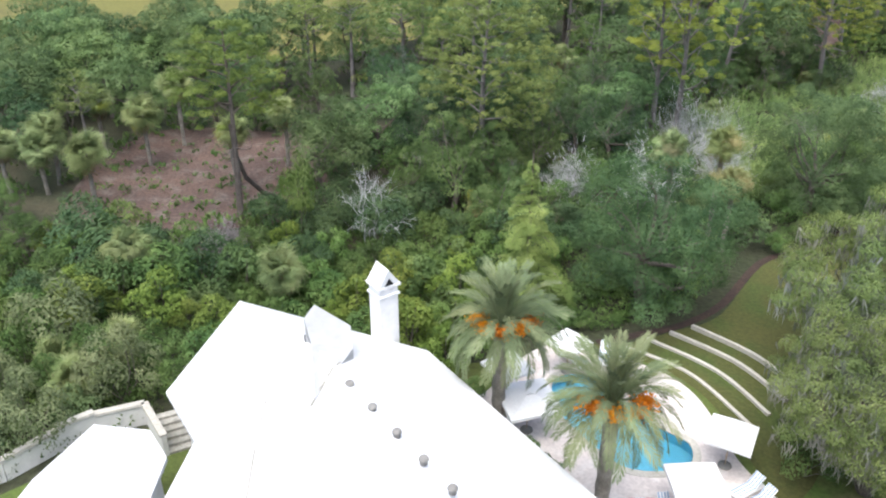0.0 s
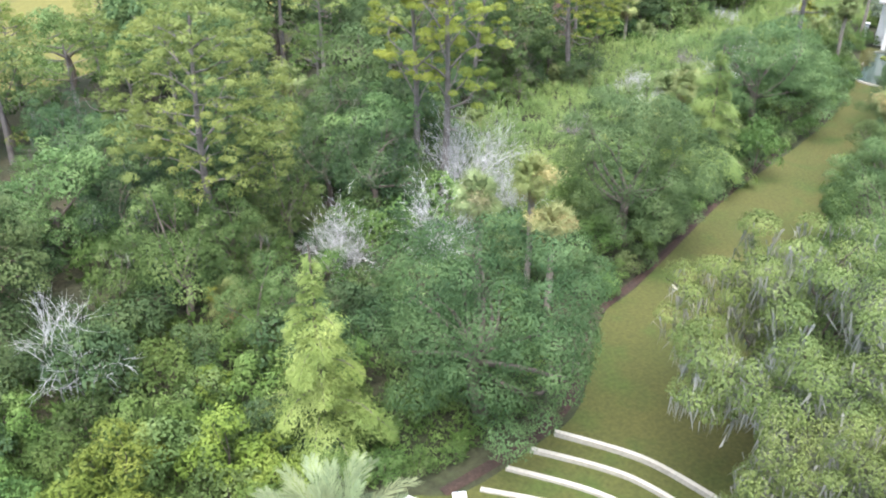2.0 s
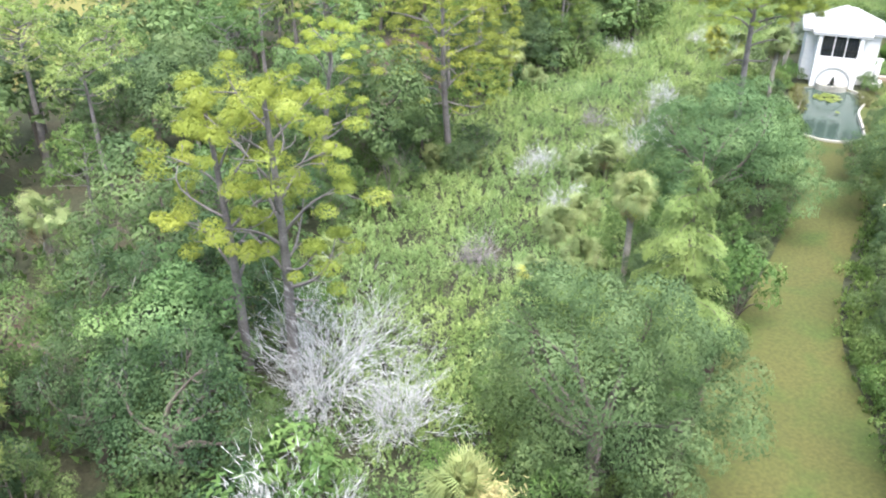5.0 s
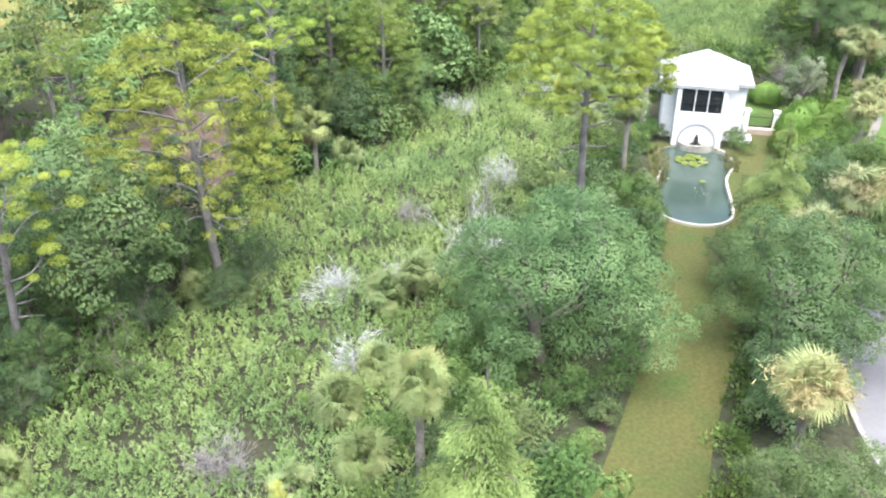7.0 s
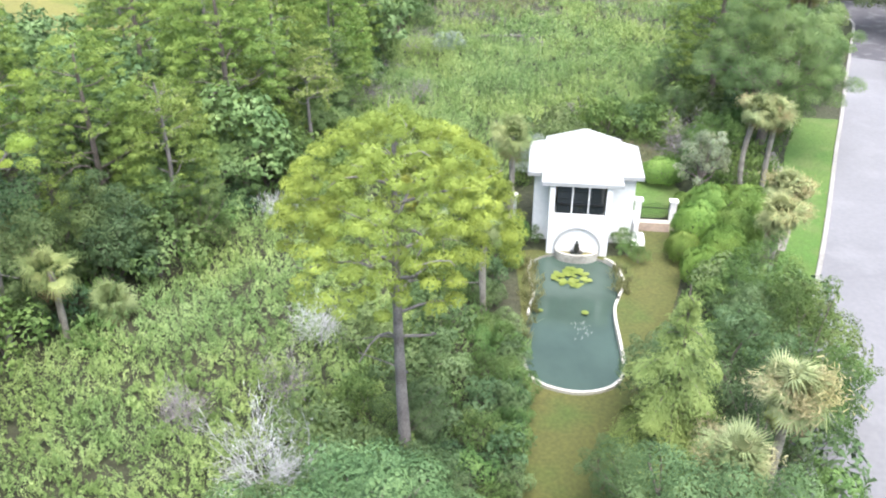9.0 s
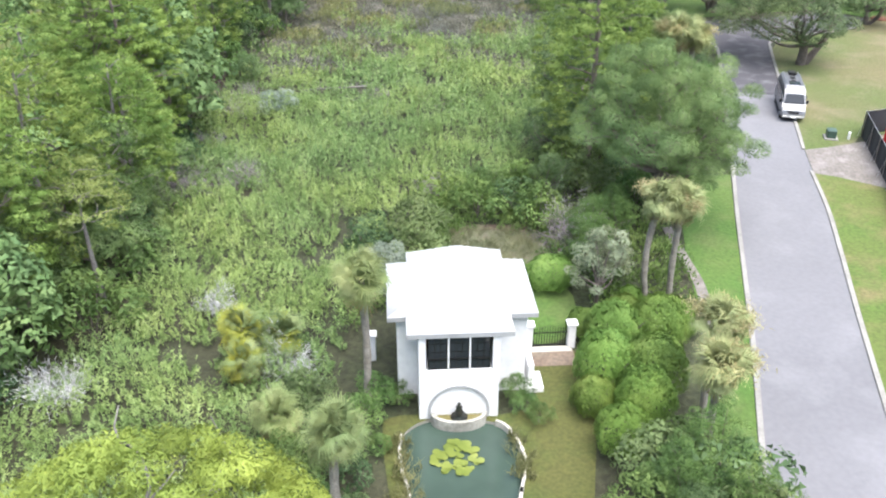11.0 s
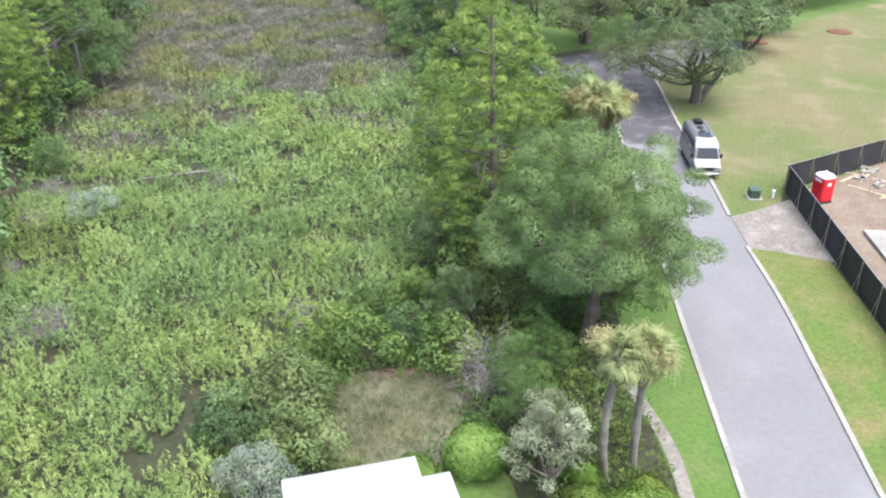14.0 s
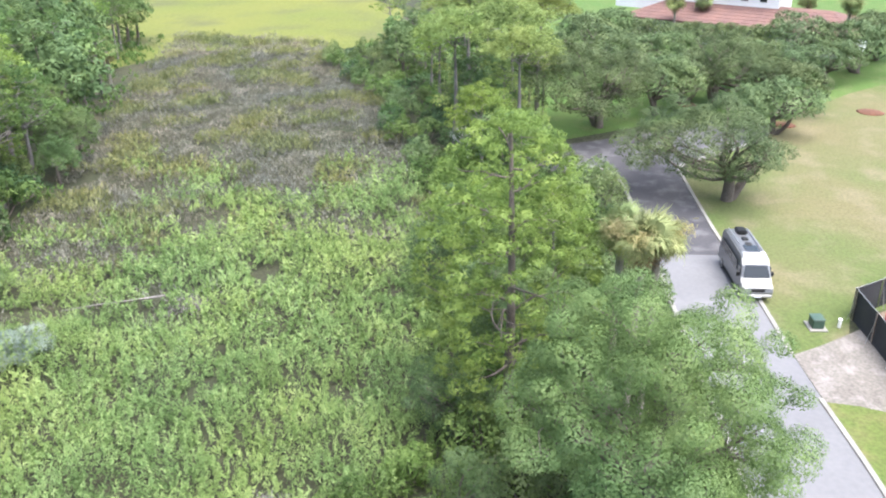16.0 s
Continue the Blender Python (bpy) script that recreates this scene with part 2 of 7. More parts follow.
M_GALV = surface("galvanised_steel", (0.5, 0.5, 0.52), (0.4, 0.4, 0.42), 0.4, 2.0, 10, 0.2, 0.0, metal=0.8)
M_RED = surface("red_plastic", (0.62, 0.02, 0.035), (0.55, 0.02, 0.03), 0.4, 1.0, 6, 0.15, 0.0, coord='Object')
M_SILVERPAINT = surface("silver_paint", (0.234, 0.238, 0.246), (0.215, 0.218, 0.226), 0.3, 0.8, 5, 0.08, 0.0, metal=0.5, coord='Object')
M_WHITEPAINT = surface("white_paint", (0.8, 0.8, 0.8), (0.75, 0.75, 0.76), 0.4, 0.8, 5, 0.08, 0.0, coord='Object')
M_RUBBER = surface("black_rubber", (0.02, 0.02, 0.02), (0.03, 0.03, 0.03), 0.8, 2.0, 12, 0.2, 0.0, coord='Object')
M_GREENBOX = surface("green_enamel", (0.049, 0.091, 0.07), (0.042, 0.077, 0.0595), 0.5, 1.0, 8, 0.2, 0.0, coord='Object')
M_CANVAS = surface("white_canvas", (0.82, 0.82, 0.82), (0.76, 0.76, 0.77), 0.9, 1.0, 8, 0.12, 0.2)
M_BLUESTRIPE = surface("blue_cloth", (0.3, 0.4, 0.58), (0.25, 0.35, 0.52), 0.9, 1.0, 8, 0.15, 0.1)
M_TILEROOF = surface("terracotta", (0.189, 0.102, 0.0867), (0.142, 0.078, 0.0723), 0.85, 0.5, 4.0, 0.5, 0.5)
M_WOOD = surface("raw_lumber", (0.45, 0.36, 0.24), (0.36, 0.28, 0.18), 0.85, 1.0, 9, 0.4, 0.2)
M_POOLTILE = surface("blue_pool_plaster", (0.2, 0.62, 0.78), (0.16, 0.55, 0.72), 0.5, 0.5, 4.0, 0.2, 0.0)
M_LILY = foliage("lily_pads", (0.1, 0.14, 0.03), (0.17, 0.22, 0.05), (0.28, 0.33, 0.1), 0.05, 0.4)


def glossy(name, col, rough, ripple, scale, spec=0.5):
    m, nt, b = nodes_of(name)
    c = mix_rgb(nt, noise_of(nt, 0.35, lo=0.3, hi=0.7), col, tuple(v * 0.75 for v in col))
    nt.links.new(c, b.inputs['Base Color'])
    b.inputs['Roughness'].default_value = rough
    b.inputs['Specular IOR Level'].default_value = spec
    if ripple:
        bp = nt.nodes.new("ShaderNodeBump")
        bp.inputs['Strength'].default_value, bp.inputs['Distance'].default_value = ripple, 0.03
        nt.links.new(noise_of(nt, scale), bp.inputs['Height'])
        nt.links.new(bp.outputs[0], b.inputs['Normal'])
    return m


M_POND = glossy("green_pond_water", (0.05, 0.078, 0.062), 0.08, 0.12, 2.5, 0.4)
M_GLASS = glossy("dark_window_glass", (0.03, 0.035, 0.04), 0.05, 0.0, 1.0, 0.6)
M_POOL, _nt, _b = nodes_of("clear_pool_water")
_b.inputs['Base Color'].default_value = (0.75, 0.93, 0.97, 1)
_b.inputs['Roughness'].default_value, _b.inputs['Transmission Weight'].default_value, _b.inputs['IOR'].default_value = 0.03, 1.0, 1.33
_bp = _nt.nodes.new("ShaderNodeBump")
_bp.inputs['Strength'].default_value, _bp.inputs['Distance'].default_value = 0.12, 0.03
_nt.links.new(noise_of(_nt, 3.0), _bp.inputs['Height'])
_nt.links.new(_bp.outputs[0], _b.inputs['Normal'])


# ---- building blocks ----
def faces_mesh(name, V, F, mat, smooth=False):
    """A mesh from an array of places and an array of quads or triangles."""
    V, F = np.asarray(V, dtype=np.float32).reshape(-1, 3), np.asarray(F, dtype=np.int32)
    me = bpy.data.meshes.new(name)
    n, k = F.shape
    me.vertices.add(len(V))
    me.vertices.foreach_set("co", V.ravel())
    me.loops.add(n * k)
    me.loops.foreach_set("vertex_index", F.ravel())
    me.polygons.add(n)
    me.polygons.foreach_set("loop_start", np.arange(0, n * k, k, dtype=np.int32))
    if smooth:
        me.polygons.foreach_set("use_smooth", np.ones(n, dtype=bool))
    me.update(calc_edges=True)
    me.materials.append(mat)
    return me


def unit(a):
    return a / np.maximum(np.linalg.norm(a, axis=-1, keepdims=True), 1e-9)


def cards(rng, P, N, length, width, along=None):
    """Leaves as small pointed blades at the places P, facing N; along: the way they point."""
    P, N = np.asarray(P, float), unit(np.asarray(N, float))
    T = rng.normal(size=P.shape) if along is None else np.asarray(along, float) + 0.25 * rng.normal(size=P.shape)
    T = unit(T - (T * N).sum(1, keepdims=True) * N)
    B = np.cross(N, T)
    s = rng.uniform(0.65, 1.35, (len(P), 1))
    L, W = length * s, width * s
    Q = np.stack([P - T * L * 0.5 + B * W * 0.5, P - T * L * 0.42 - B * W * 0.5, P + T * L * 0.5 - N * L * 0.08], 1)
    return Q.reshape(-1, 3)


def cards_mesh(name, Q, mat):
    return faces_mesh(name, Q, np.arange(len(Q)).reshape(-1, 3), mat)


def tube(path, radii, sides=6):
    """Places and quads of a tapered tube along a path."""
    path, radii = np.asarray(path, float), np.asarray(radii, float)
    d = unit(np.gradient(path, axis=0))
    ref = np.where(np.abs(d[:, 2:3]) > 0.9, np.array([[1.0, 0, 0]]), np.array([[0, 0, 1.0]]))
    a = unit(np.cross(d, ref))
    b = np.cross(d, a)
    th = np.arange(sides) * 2 * np.pi / sides
    V = path[:, None] + radii[:, None, None] * (np.cos(th)[None, :, None] * a[:, None] + np.sin(th)[None, :, None] * b[:, None])
    F = []
    for i in range(len(path) - 1):
        for j in range(sides):
            F.append((i * sides + j, i * sides + (j + 1) % sides, (i + 1) * sides + (j + 1) % sides, (i + 1) * sides + j))
    return V.reshape(-1, 3), np.array(F)


def join(pieces):
    V, F, n = [], [], 0
    for v, f in pieces:
        V.append(v)
        F.append(np.asarray(f) + n)
        n += len(v)
    return np.concatenate(V), np.concatenate(F)


def tubes_mesh(name, pieces, mat):
    V, F = join(pieces)
    return faces_mesh(name, V, F, mat, True)


def bend(a, b, rng, wob=0.15, n=5, sag=0.0):
    a, b = np.asarray(a, float), np.asarray(b, float)
    s = np.linspace(0, 1, n)[:, None]
    p = a + (b - a) * s
    w = np.linalg.norm(b - a) * wob
    off = rng.normal(size=3) * w
    p = p + np.sin(s * np.pi) * off
    p[:, 2] += (np.sin(s * np.pi) * sag)[:, 0]
    return p


def thing(name, label, category, x, y, z=0.0, rz=0.0, s=1.0, group="", kind=""):
    ob = new(name)
    ob.empty_display_size = 0.2
    ob.matrix_basis = Matrix.LocRotScale((x, y, z), Euler((0, 0, radians(rz))), Vector((s, s, s)) if not isinstance(s, tuple) else Vector(s))
    return tagged(ob, label, category, group, kind)


def part(name, data, material=None, parent=None, label="", m=None):
    """Links a bmesh or a mesh as one mesh object under a thing or part."""
    if isinstance(data, bmesh.types.BMesh):
        me = bpy.data.meshes.new(name)
        data.to_mesh(me)
        data.free()
    else:
        me = data
    if material and not me.materials:
        me.materials.append(material)
    ob = new(name, me)
    ob.parent = parent
    if m is not None:
        ob.matrix_basis = m
    return tagged(ob, label) if label else ob


def box(sx, sy, sz, m=None, bevel=0.0, seg=1):
    """A bevelled block standing on z = 0 of its own place."""
    bm = bmesh.new()
    bmesh.ops.create_cube(bm, size=1.0)
    bmesh.ops.scale(bm, vec=(sx, sy, sz), verts=bm.verts)
    bmesh.ops.translate(bm, vec=(0, 0, sz / 2), verts=bm.verts)
    if bevel:
        bmesh.ops.bevel(bm, geom=bm.edges[:], offset=bevel, segments=seg, affect='EDGES')
    if m is not None:
        bm.transform(m)
    return bm


def lathe(profile, sides=16):
    """A turned body from (radius, height) pairs."""
    bm = bmesh.new()
    rings = [[bm.verts.new((max(r, 0.001) * math.cos(2 * math.pi * i / sides), max(r, 0.001) * math.sin(2 * math.pi * i / sides), z)) for i in range(sides)] for r, z in profile]
    for a, b in zip(rings, rings[1:]):
        for i in range(sides):
            bm.faces.new((a[i], a[(i + 1) % sides], b[(i + 1) % sides], b[i]))
    bm.faces.new(rings[0][::-1])
    bm.faces.new(rings[-1])
    for f in bm.faces:
        f.smooth = True
    return bm


def curve_through(pts, closed=False, n=8):
    """Points of a smooth line through the given ones."""
    p = [Vector(q).to_3d() for q in pts]
    out, m = [], len(p)
    for i in range(m if closed else m - 1):
        a, b, c, d = (p[(i + k) % m] if closed else p[min(max(i + k, 0), m - 1)] for k in (-1, 0, 1, 2))
        for j in range(n):
            t = j / n
            out.append(0.5 * (2 * b + (c - a) * t + (2 * a - 5 * b + 4 * c - d) * t * t + (3 * b - a - 3 * c + d) * t ** 3))
    if not closed:
        out.append(p[-1])
    return out


def sheet(outline, z, holes=(), thick=0.0, rim=0.0):
    """A flat sheet with holes; with thickness it becomes a slab with sides."""
    bm = bmesh.new()
    loops, edges = [], []
    for loop in (outline, *holes):
        vs = [bm.verts.new((q[0], q[1], z)) for q in loop]
        edges += [bm.edges.new((vs[i], vs[(i + 1) % len(vs)])) for i in range(len(vs))]
        loops.append(vs)
    bmesh.ops.triangle_fill(bm, use_beauty=True, use_dissolve=False, edges=edges)
    for f in bm.faces:
        if f.normal.z < 0:
            f.normal_flip()
    if thick:
        for vs in loops:
            low = [bm.verts.new((v.co.x, v.co.y, z - thick)) for v in vs]
            for i in range(len(vs)):
                j = (i + 1) % len(vs)
                bm.faces.new((vs[i], vs[j], low[j], low[i]))
    return bm


def ribbon(pts, half, z0, z1, taper=0.0):
    """A strip of that half width along a line, from z0 up to z1, with sides: kerbs, low walls, edgings."""
    bm = bmesh.new()
    p = [Vector(q).to_3d() for q in pts]
    rows = []
    for i, q in enumerate(p):
        d = (p[min(i + 1, len(p) - 1)] - p[max(i - 1, 0)])
        d.z = 0
        d.normalize()
        n = Vector((-d.y, d.x, 0))
        rows.append([bm.verts.new((*(q + n * s).xy, z)) for s, z in ((half, z0), (half - taper, z1), (taper - half, z1), (-half, z0))])
    for a, b in zip(rows, rows[1:]):
        for k in range(3):
            bm.faces.new((a[k], a[k + 1], b[k + 1], b[k]))
    bm.faces.new(rows[0][::-1])
    bm.faces.new(rows[-1])
    bmesh.ops.recalc_face_normals(bm, faces=bm.faces)
    return bm


def inside(x, y, poly):
    x, y = np.asarray(x), np.asarray(y)
    r = np.zeros(x.shape, bool)
    for (x0, y0), (x1, y1) in zip(poly, poly[1:] + poly[:1]):
        c = (y0 > y) != (y1 > y)
        with np.errstate(divide='ignore', invalid='ignore'):
            r ^= c & (x < (x1 - x0) * (y - y0) / (y1 - y0 + 1e-12) + x0)
    return r


def structure(name, bm, mat, label, category="ground"):
    return tagged(part(name, bm, mat), label, category, kind="structure")


# ---- plants: makers of the meshes, and planters that set them out ----
def sphere_dirs(rng, n, low=-1.0):
    z = rng.uniform(low, 1, n)
    a = rng.uniform(0, 2 * np.pi, n)
    r = np.sqrt(np.maximum(0, 1 - z * z))
    return np.stack([r * np.cos(a), r * np.sin(a), z], 1)


def lobes_leaves(rng, C, R, per_m2, length, width, flat=1.0, low=-0.35, up=0.5, jitter=0.5, drop=0.8):
    """Leaves over a heap of rounded lobes; those buried in a neighbour are left out."""
    P, N = [], []
    for i, (c, r) in enumerate(zip(C, R)):
        n = max(6, int(per_m2 * r * r * 9))
        d = sphere_dirs(rng, n, low)
        p = c + d * r * np.array([1, 1, flat]) * rng.uniform(0.72, 1.1, (n, 1))
        keep = np.ones(n, bool)
        for j in range(len(C)):
            if j != i:
                q = (p - C[j]) / np.array([1, 1, flat])
                keep &= (q * q).sum(1) > (R[j] * drop) ** 2
        P.append(p[keep])
        N.append(d[keep])
    P, N = np.concatenate(P), np.concatenate(N)
    N = unit(N + np.array([0, 0, up]) + jitter * rng.normal(size=N.shape))
    return cards(rng, P, N, length, width)


def oak_meshes(seed, r=5.0, h=9.0, skirt=0.12, leaf=0.19, per=50.0, mats=None, lobes=170, moss=0, limbs=12, under=-0.85, fork=False, shift=(0, 0), core=(9, 0.27, 0.36), size=(0.1, 0.19), flat=0.8, limb=0.03):
    """Broad evergreen oak: short trunk, spreading limbs, lobed crown. skirt: how low the leaves begin."""
    rng = np.random.default_rng(seed)
    z0 = h * skirt
    C, R = [], []
    big = sphere_dirs(rng, max(8, lobes // 9), under)
    reach = rng.uniform(0.68, 1.15, len(big))
    for k in range(lobes):
        b = big[k % len(big)]
        d = unit(b + rng.normal(size=3) * 0.27)
        rad = rng.uniform(0.62, 0.93) * reach[k % len(big)]
        w = 1.0 + (0.35 if skirt < 0.1 else -0.2) * max(0, -d[2])
        C.append((d[0] * r * rad * w, d[1] * r * rad * w, z0 + (h - z0) * (0.5 + 0.5 * d[2] * rad)))
        R.append(r * rng.uniform(*size))
    for k in range(core[0]):
        C.append((rng.normal() * r * core[1], rng.normal() * r * core[1], z0 + (h - z0) * rng.uniform(0.3, 0.68)))
        R.append(r * core[2])
    C, R = np.array(C), np.array(R)
    C[:, 2] = np.maximum(C[:, 2], R * 0.75)
    C[:, :2] += np.array(shift)
    Q = lobes_leaves(rng, C, R, per, leaf, leaf * 0.6, flat, -0.2, 0.3, 0.24, 0.85)
    wood = [tube(bend((0, 0, 0), (rng.normal() * 0.3, rng.normal() * 0.3, h * 0.4), rng, 0.05), np.linspace(0.07 * r, 0.045 * r, 5), 8)]
    top = wood[0][0][-8:].mean(0)
    if fork:
        wood.append(tube(bend((0.4, -0.3, 0), (2.4, -1.9, h * 0.48), rng, 0.08), np.linspace(0.055 * r, 0.03 * r, 5), 8))
    for k in rng.permutation(lobes)[:limbs]:
        mid = bend(top * rng.uniform(0.6, 1), C[k], rng, 0.12, 6)
        wood.append(tube(mid, np.linspace(limb * r, limb * 0.2 * r, 6), 5))
        for _ in range(3):
            e = C[k] + sphere_dirs(rng, 1, -0.1)[0] * R[k] * 1.0
            wood.append(tube(bend(mid[4], e, rng, 0.15, 4), np.linspace(0.009 * r, 0.002 * r, 4), 3))
    hang = None
    if moss:
        k = rng.integers(0, lobes, moss)
        d = sphere_dirs(rng, moss, -0.9)
        d[:, 2] = -np.abs(d[:, 2]) * 0.35
        P = np.array([0, 0, -0.35]) + C[k] + d * R[k][:, None] * rng.uniform(0.95, 1.2, (moss, 1))
        P = np.repeat(P, 4, 0) + rng.normal(size=(moss * 4, 3)) * 0.12
        N = rng.normal(size=P.shape) * np.array([1, 1, 0.2])
        hang = cards_mesh("moss", cards(rng, P, N, 0.8, 0.07, np.tile([0, 0, -1.0], (len(P), 1))), M_MOSS)
    return tubes_mesh("trunk", wood, M_BARK), cards_mesh("crown", Q, mats or M_OAK), hang


def dome_pine_meshes(seed, h=14.0, r=5.0, low=0.5, lobes=60, per=30.0, leaf=0.34, mats=None, size=(0.15, 0.25), extra=0, gap=None):
    """Full-crowned pine: a broad dome of puffed needle pads on crooked limbs, a few pads hanging lower."""
    rng = np.random.default_rng(seed)
    stem = bend((0, 0, 0), (rng.normal() * 0.2, rng.normal() * 0.2, h * 0.74), rng, 0.015, 9)
    wood = [tube(stem, np.linspace(0.022 * h, 0.006 * h, 9), 8)]
    C, R = [], []
    for k in range(lobes):
        d = sphere_dirs(rng, 1, low)[0]
        if gap is not None and d[2] < 0.55 and abs((math.atan2(d[1], d[0]) - gap + math.pi) % (2 * math.pi) - math.pi) < 0.34:
            continue
        rad = rng.uniform(0.62, 0.97) ** (0.5 if d[2] < 0.3 else 1.0)
        zz = h * (low + (1 - low) * (0.42 + 0.56 * d[2] * rad if d[2] > 0 else 0.42 + 0.6 * d[2] * rad))
        C.append((d[0] * r * rad, d[1] * r * rad, zz))
        R.append(r * rng.uniform(*size))
    for k in range(lobes // 9):
        C.append((rng.normal() * r * 0.26, rng.normal() * r * 0.26, h * rng.uniform(0.8, 0.97)))
        R.append(r * size[1])
    for k in range(extra):
        a = rng.uniform(0, 2 * np.pi)
        C.append((r * 0.55 * math.cos(a), r * 0.55 * math.sin(a), h * low * rng.uniform(0.62, 0.9)))
        R.append(r * 0.2)
    C, R = np.array(C), np.array(R)
    for k in range(0, len(C), max(7, len(C) // 18)):
        zb = max(h * low * 0.8, C[k][2] - 0.35 * math.hypot(C[k][0], C[k][1]))
        base = np.array([np.interp(zb, stem[:, 2], stem[:, i]) for i in range(2)] + [zb])
        wood.append(tube(bend(base, C[k], rng, 0.14, 5), np.linspace(0.0048 * h, 0.0013 * h, 5), 4))
    P, A = [], []
    for cc, rr in zip(C, R):
        n = int(per * rr * rr * 9)
        d = sphere_dirs(rng, n, -0.35)
        P.append(cc + d * rr * np.array([1, 1, 0.7]) * rng.uniform(0.8, 1.1, (n, 1)))
        A.append(unit(d + np.array([0, 0, 0.35]) + rng.normal(size=d.shape) * 0.35))
    P, A = np.concatenate(P), np.concatenate(A)
    N = unit(0.6 * unit(np.cross(A, rng.normal(size=A.shape))) + 0.9 * unit(A + np.array([0, 0, 0.4])))
    return tubes_mesh("trunk", wood, M_PINEBARK), cards_mesh("crown", cards(rng, P, N, leaf, leaf * 0.28, A), mats or M_PINE), None


def pad_pine_meshes(seed, h=15.0, r=4.5, crown=0.5, limbs=15, forks=3, pads=3, needles=72, mats=None, lean=(0.0, 0.0), pad=0.42, leaf=0.16, bare=3, dome=0, rise=(0.12, 0.5), low=-0.55, bark=None, fill=1.5):
    """Pine with forking pale limbs that carry separate rounded caps of needles."""
    rng = np.random.default_rng(seed)
    stem = bend((0, 0, 0), (lean[0], lean[1], h * 0.96), rng, 0.02, 9)
    wood = [tube(stem, np.linspace(0.019 * h, 0.005 * h, 9), 7)]
    E = [stem[-1] + np.array([0, 0, 0.2])]

    def at(z):
        return np.array([np.interp(z, stem[:, 2], stem[:, i]) for i in range(2)] + [z])

    for k in range(limbs):
        f = (k + rng.uniform(0.2, 0.8)) / limbs
        reach = r * (1 - 0.74 * f ** 2.0) * (0.6 + 0.4 * min(1.0, 2.5 * f)) * rng.uniform(0.7, 1.1)
        a = k * 2.39996 + rng.normal() * 0.3
        base = at(h * (1 - crown * (1 - 0.92 * f)))
        out = np.array([math.cos(a), math.sin(a), 0])
        end = base + out * reach + np.array([0, 0, reach * rng.uniform(*rise) + 0.2])
        limb = bend(base, end, rng, 0.1, 7, 0.05 * reach)
        wood.append(tube(limb, np.linspace(0.0052 * h * (1.2 - 0.6 * f), 0.0014 * h, 7), 4))
        for q in range(forks):
            p = limb[min(6, 2 + int(q * 4 / max(1, forks - 1) + rng.uniform(0, 1)))]
            turn = rng.uniform(0.4, 1.0) * (1 if q % 2 else -1)
            d = np.array([math.cos(a + turn), math.sin(a + turn), rng.uniform(0.1, 0.5)])
            e = p + d * (0.25 * reach + rng.uniform(0.2, 0.7))
            wood.append(tube(bend(p, e, rng, 0.12, 4), np.linspace(0.0026 * h, 0.0009 * h, 4), 3))
            for _ in range(pads):
                E.append(e + rng.normal(size=3) * np.array([0.5, 0.5, 0.2]) * (0.6 + 0.1 * r))
        E.append(end + np.array([0, 0, 0.1]))
    for k in range(bare):
        base = at(h * (1 - crown) * rng.uniform(0.5, 0.98))
        a, d = rng.uniform(0, 2 * np.pi), r * rng.uniform(0.25, 0.6)
        wood.append(tube(bend(base, base + np.array([d * math.cos(a), d * math.sin(a), rng.uniform(-0.4, 0.6)]), rng, 0.15, 5), np.linspace(0.005 * h, 0.0015 * h, 5), 4))
    for k in range(dome):
        d = sphere_dirs(rng, 1, -0.55)[0]
        c = np.array([lean[0] * 0.8, lean[1] * 0.8, h * (1 - crown * 0.62)]) + d * np.array([r, r, h * crown * 0.62]) * (1.0 if k % 3 else 0.72)
        if d[2] < 0.3 and math.sin(3 * math.atan2(d[1], d[0]) + seed) > 0.8:
            continue
        if min(np.linalg.norm((c - e) * np.array([1, 1, 1.4])) for e in E) > pad * fill:
            E.append(c)
    E = np.array(E)
    E[:, 2] = np.minimum(E[:, 2], h + 0.3)
    if dome:
        off = (E - np.array([lean[0] * 0.8, lean[1] * 0.8, h * (1 - crown * 0.62)])) / np.array([r, r, h * crown * 0.62])
        E = E[(np.linalg.norm(off, axis=1) < 1.06) & (off[:, 2] > low - 0.1)]
    size = pad * rng.uniform(0.7, 1.3, (len(E), 1))
    d = sphere_dirs(rng, len(E) * needles, -0.2)
    P = np.repeat(E, needles, 0) + d * np.repeat(size, needles, 0) * rng.uniform(0.7, 1.05, (len(d), 1)) * np.array([1, 1, 0.66])
    A = unit(d + np.array([0, 0, 0.2]) + rng.normal(size=d.shape) * 0.15)
    N = unit(0.45 * unit(np.cross(A, rng.normal(size=A.shape))) + d * 0.7 + np.array([0, 0, 0.25]))
    return tubes_mesh("trunk", wood, bark or M_PINEBARK), cards_mesh("crown", cards(rng, P, N, leaf, leaf * 0.26, A), mats or M_PINE), None


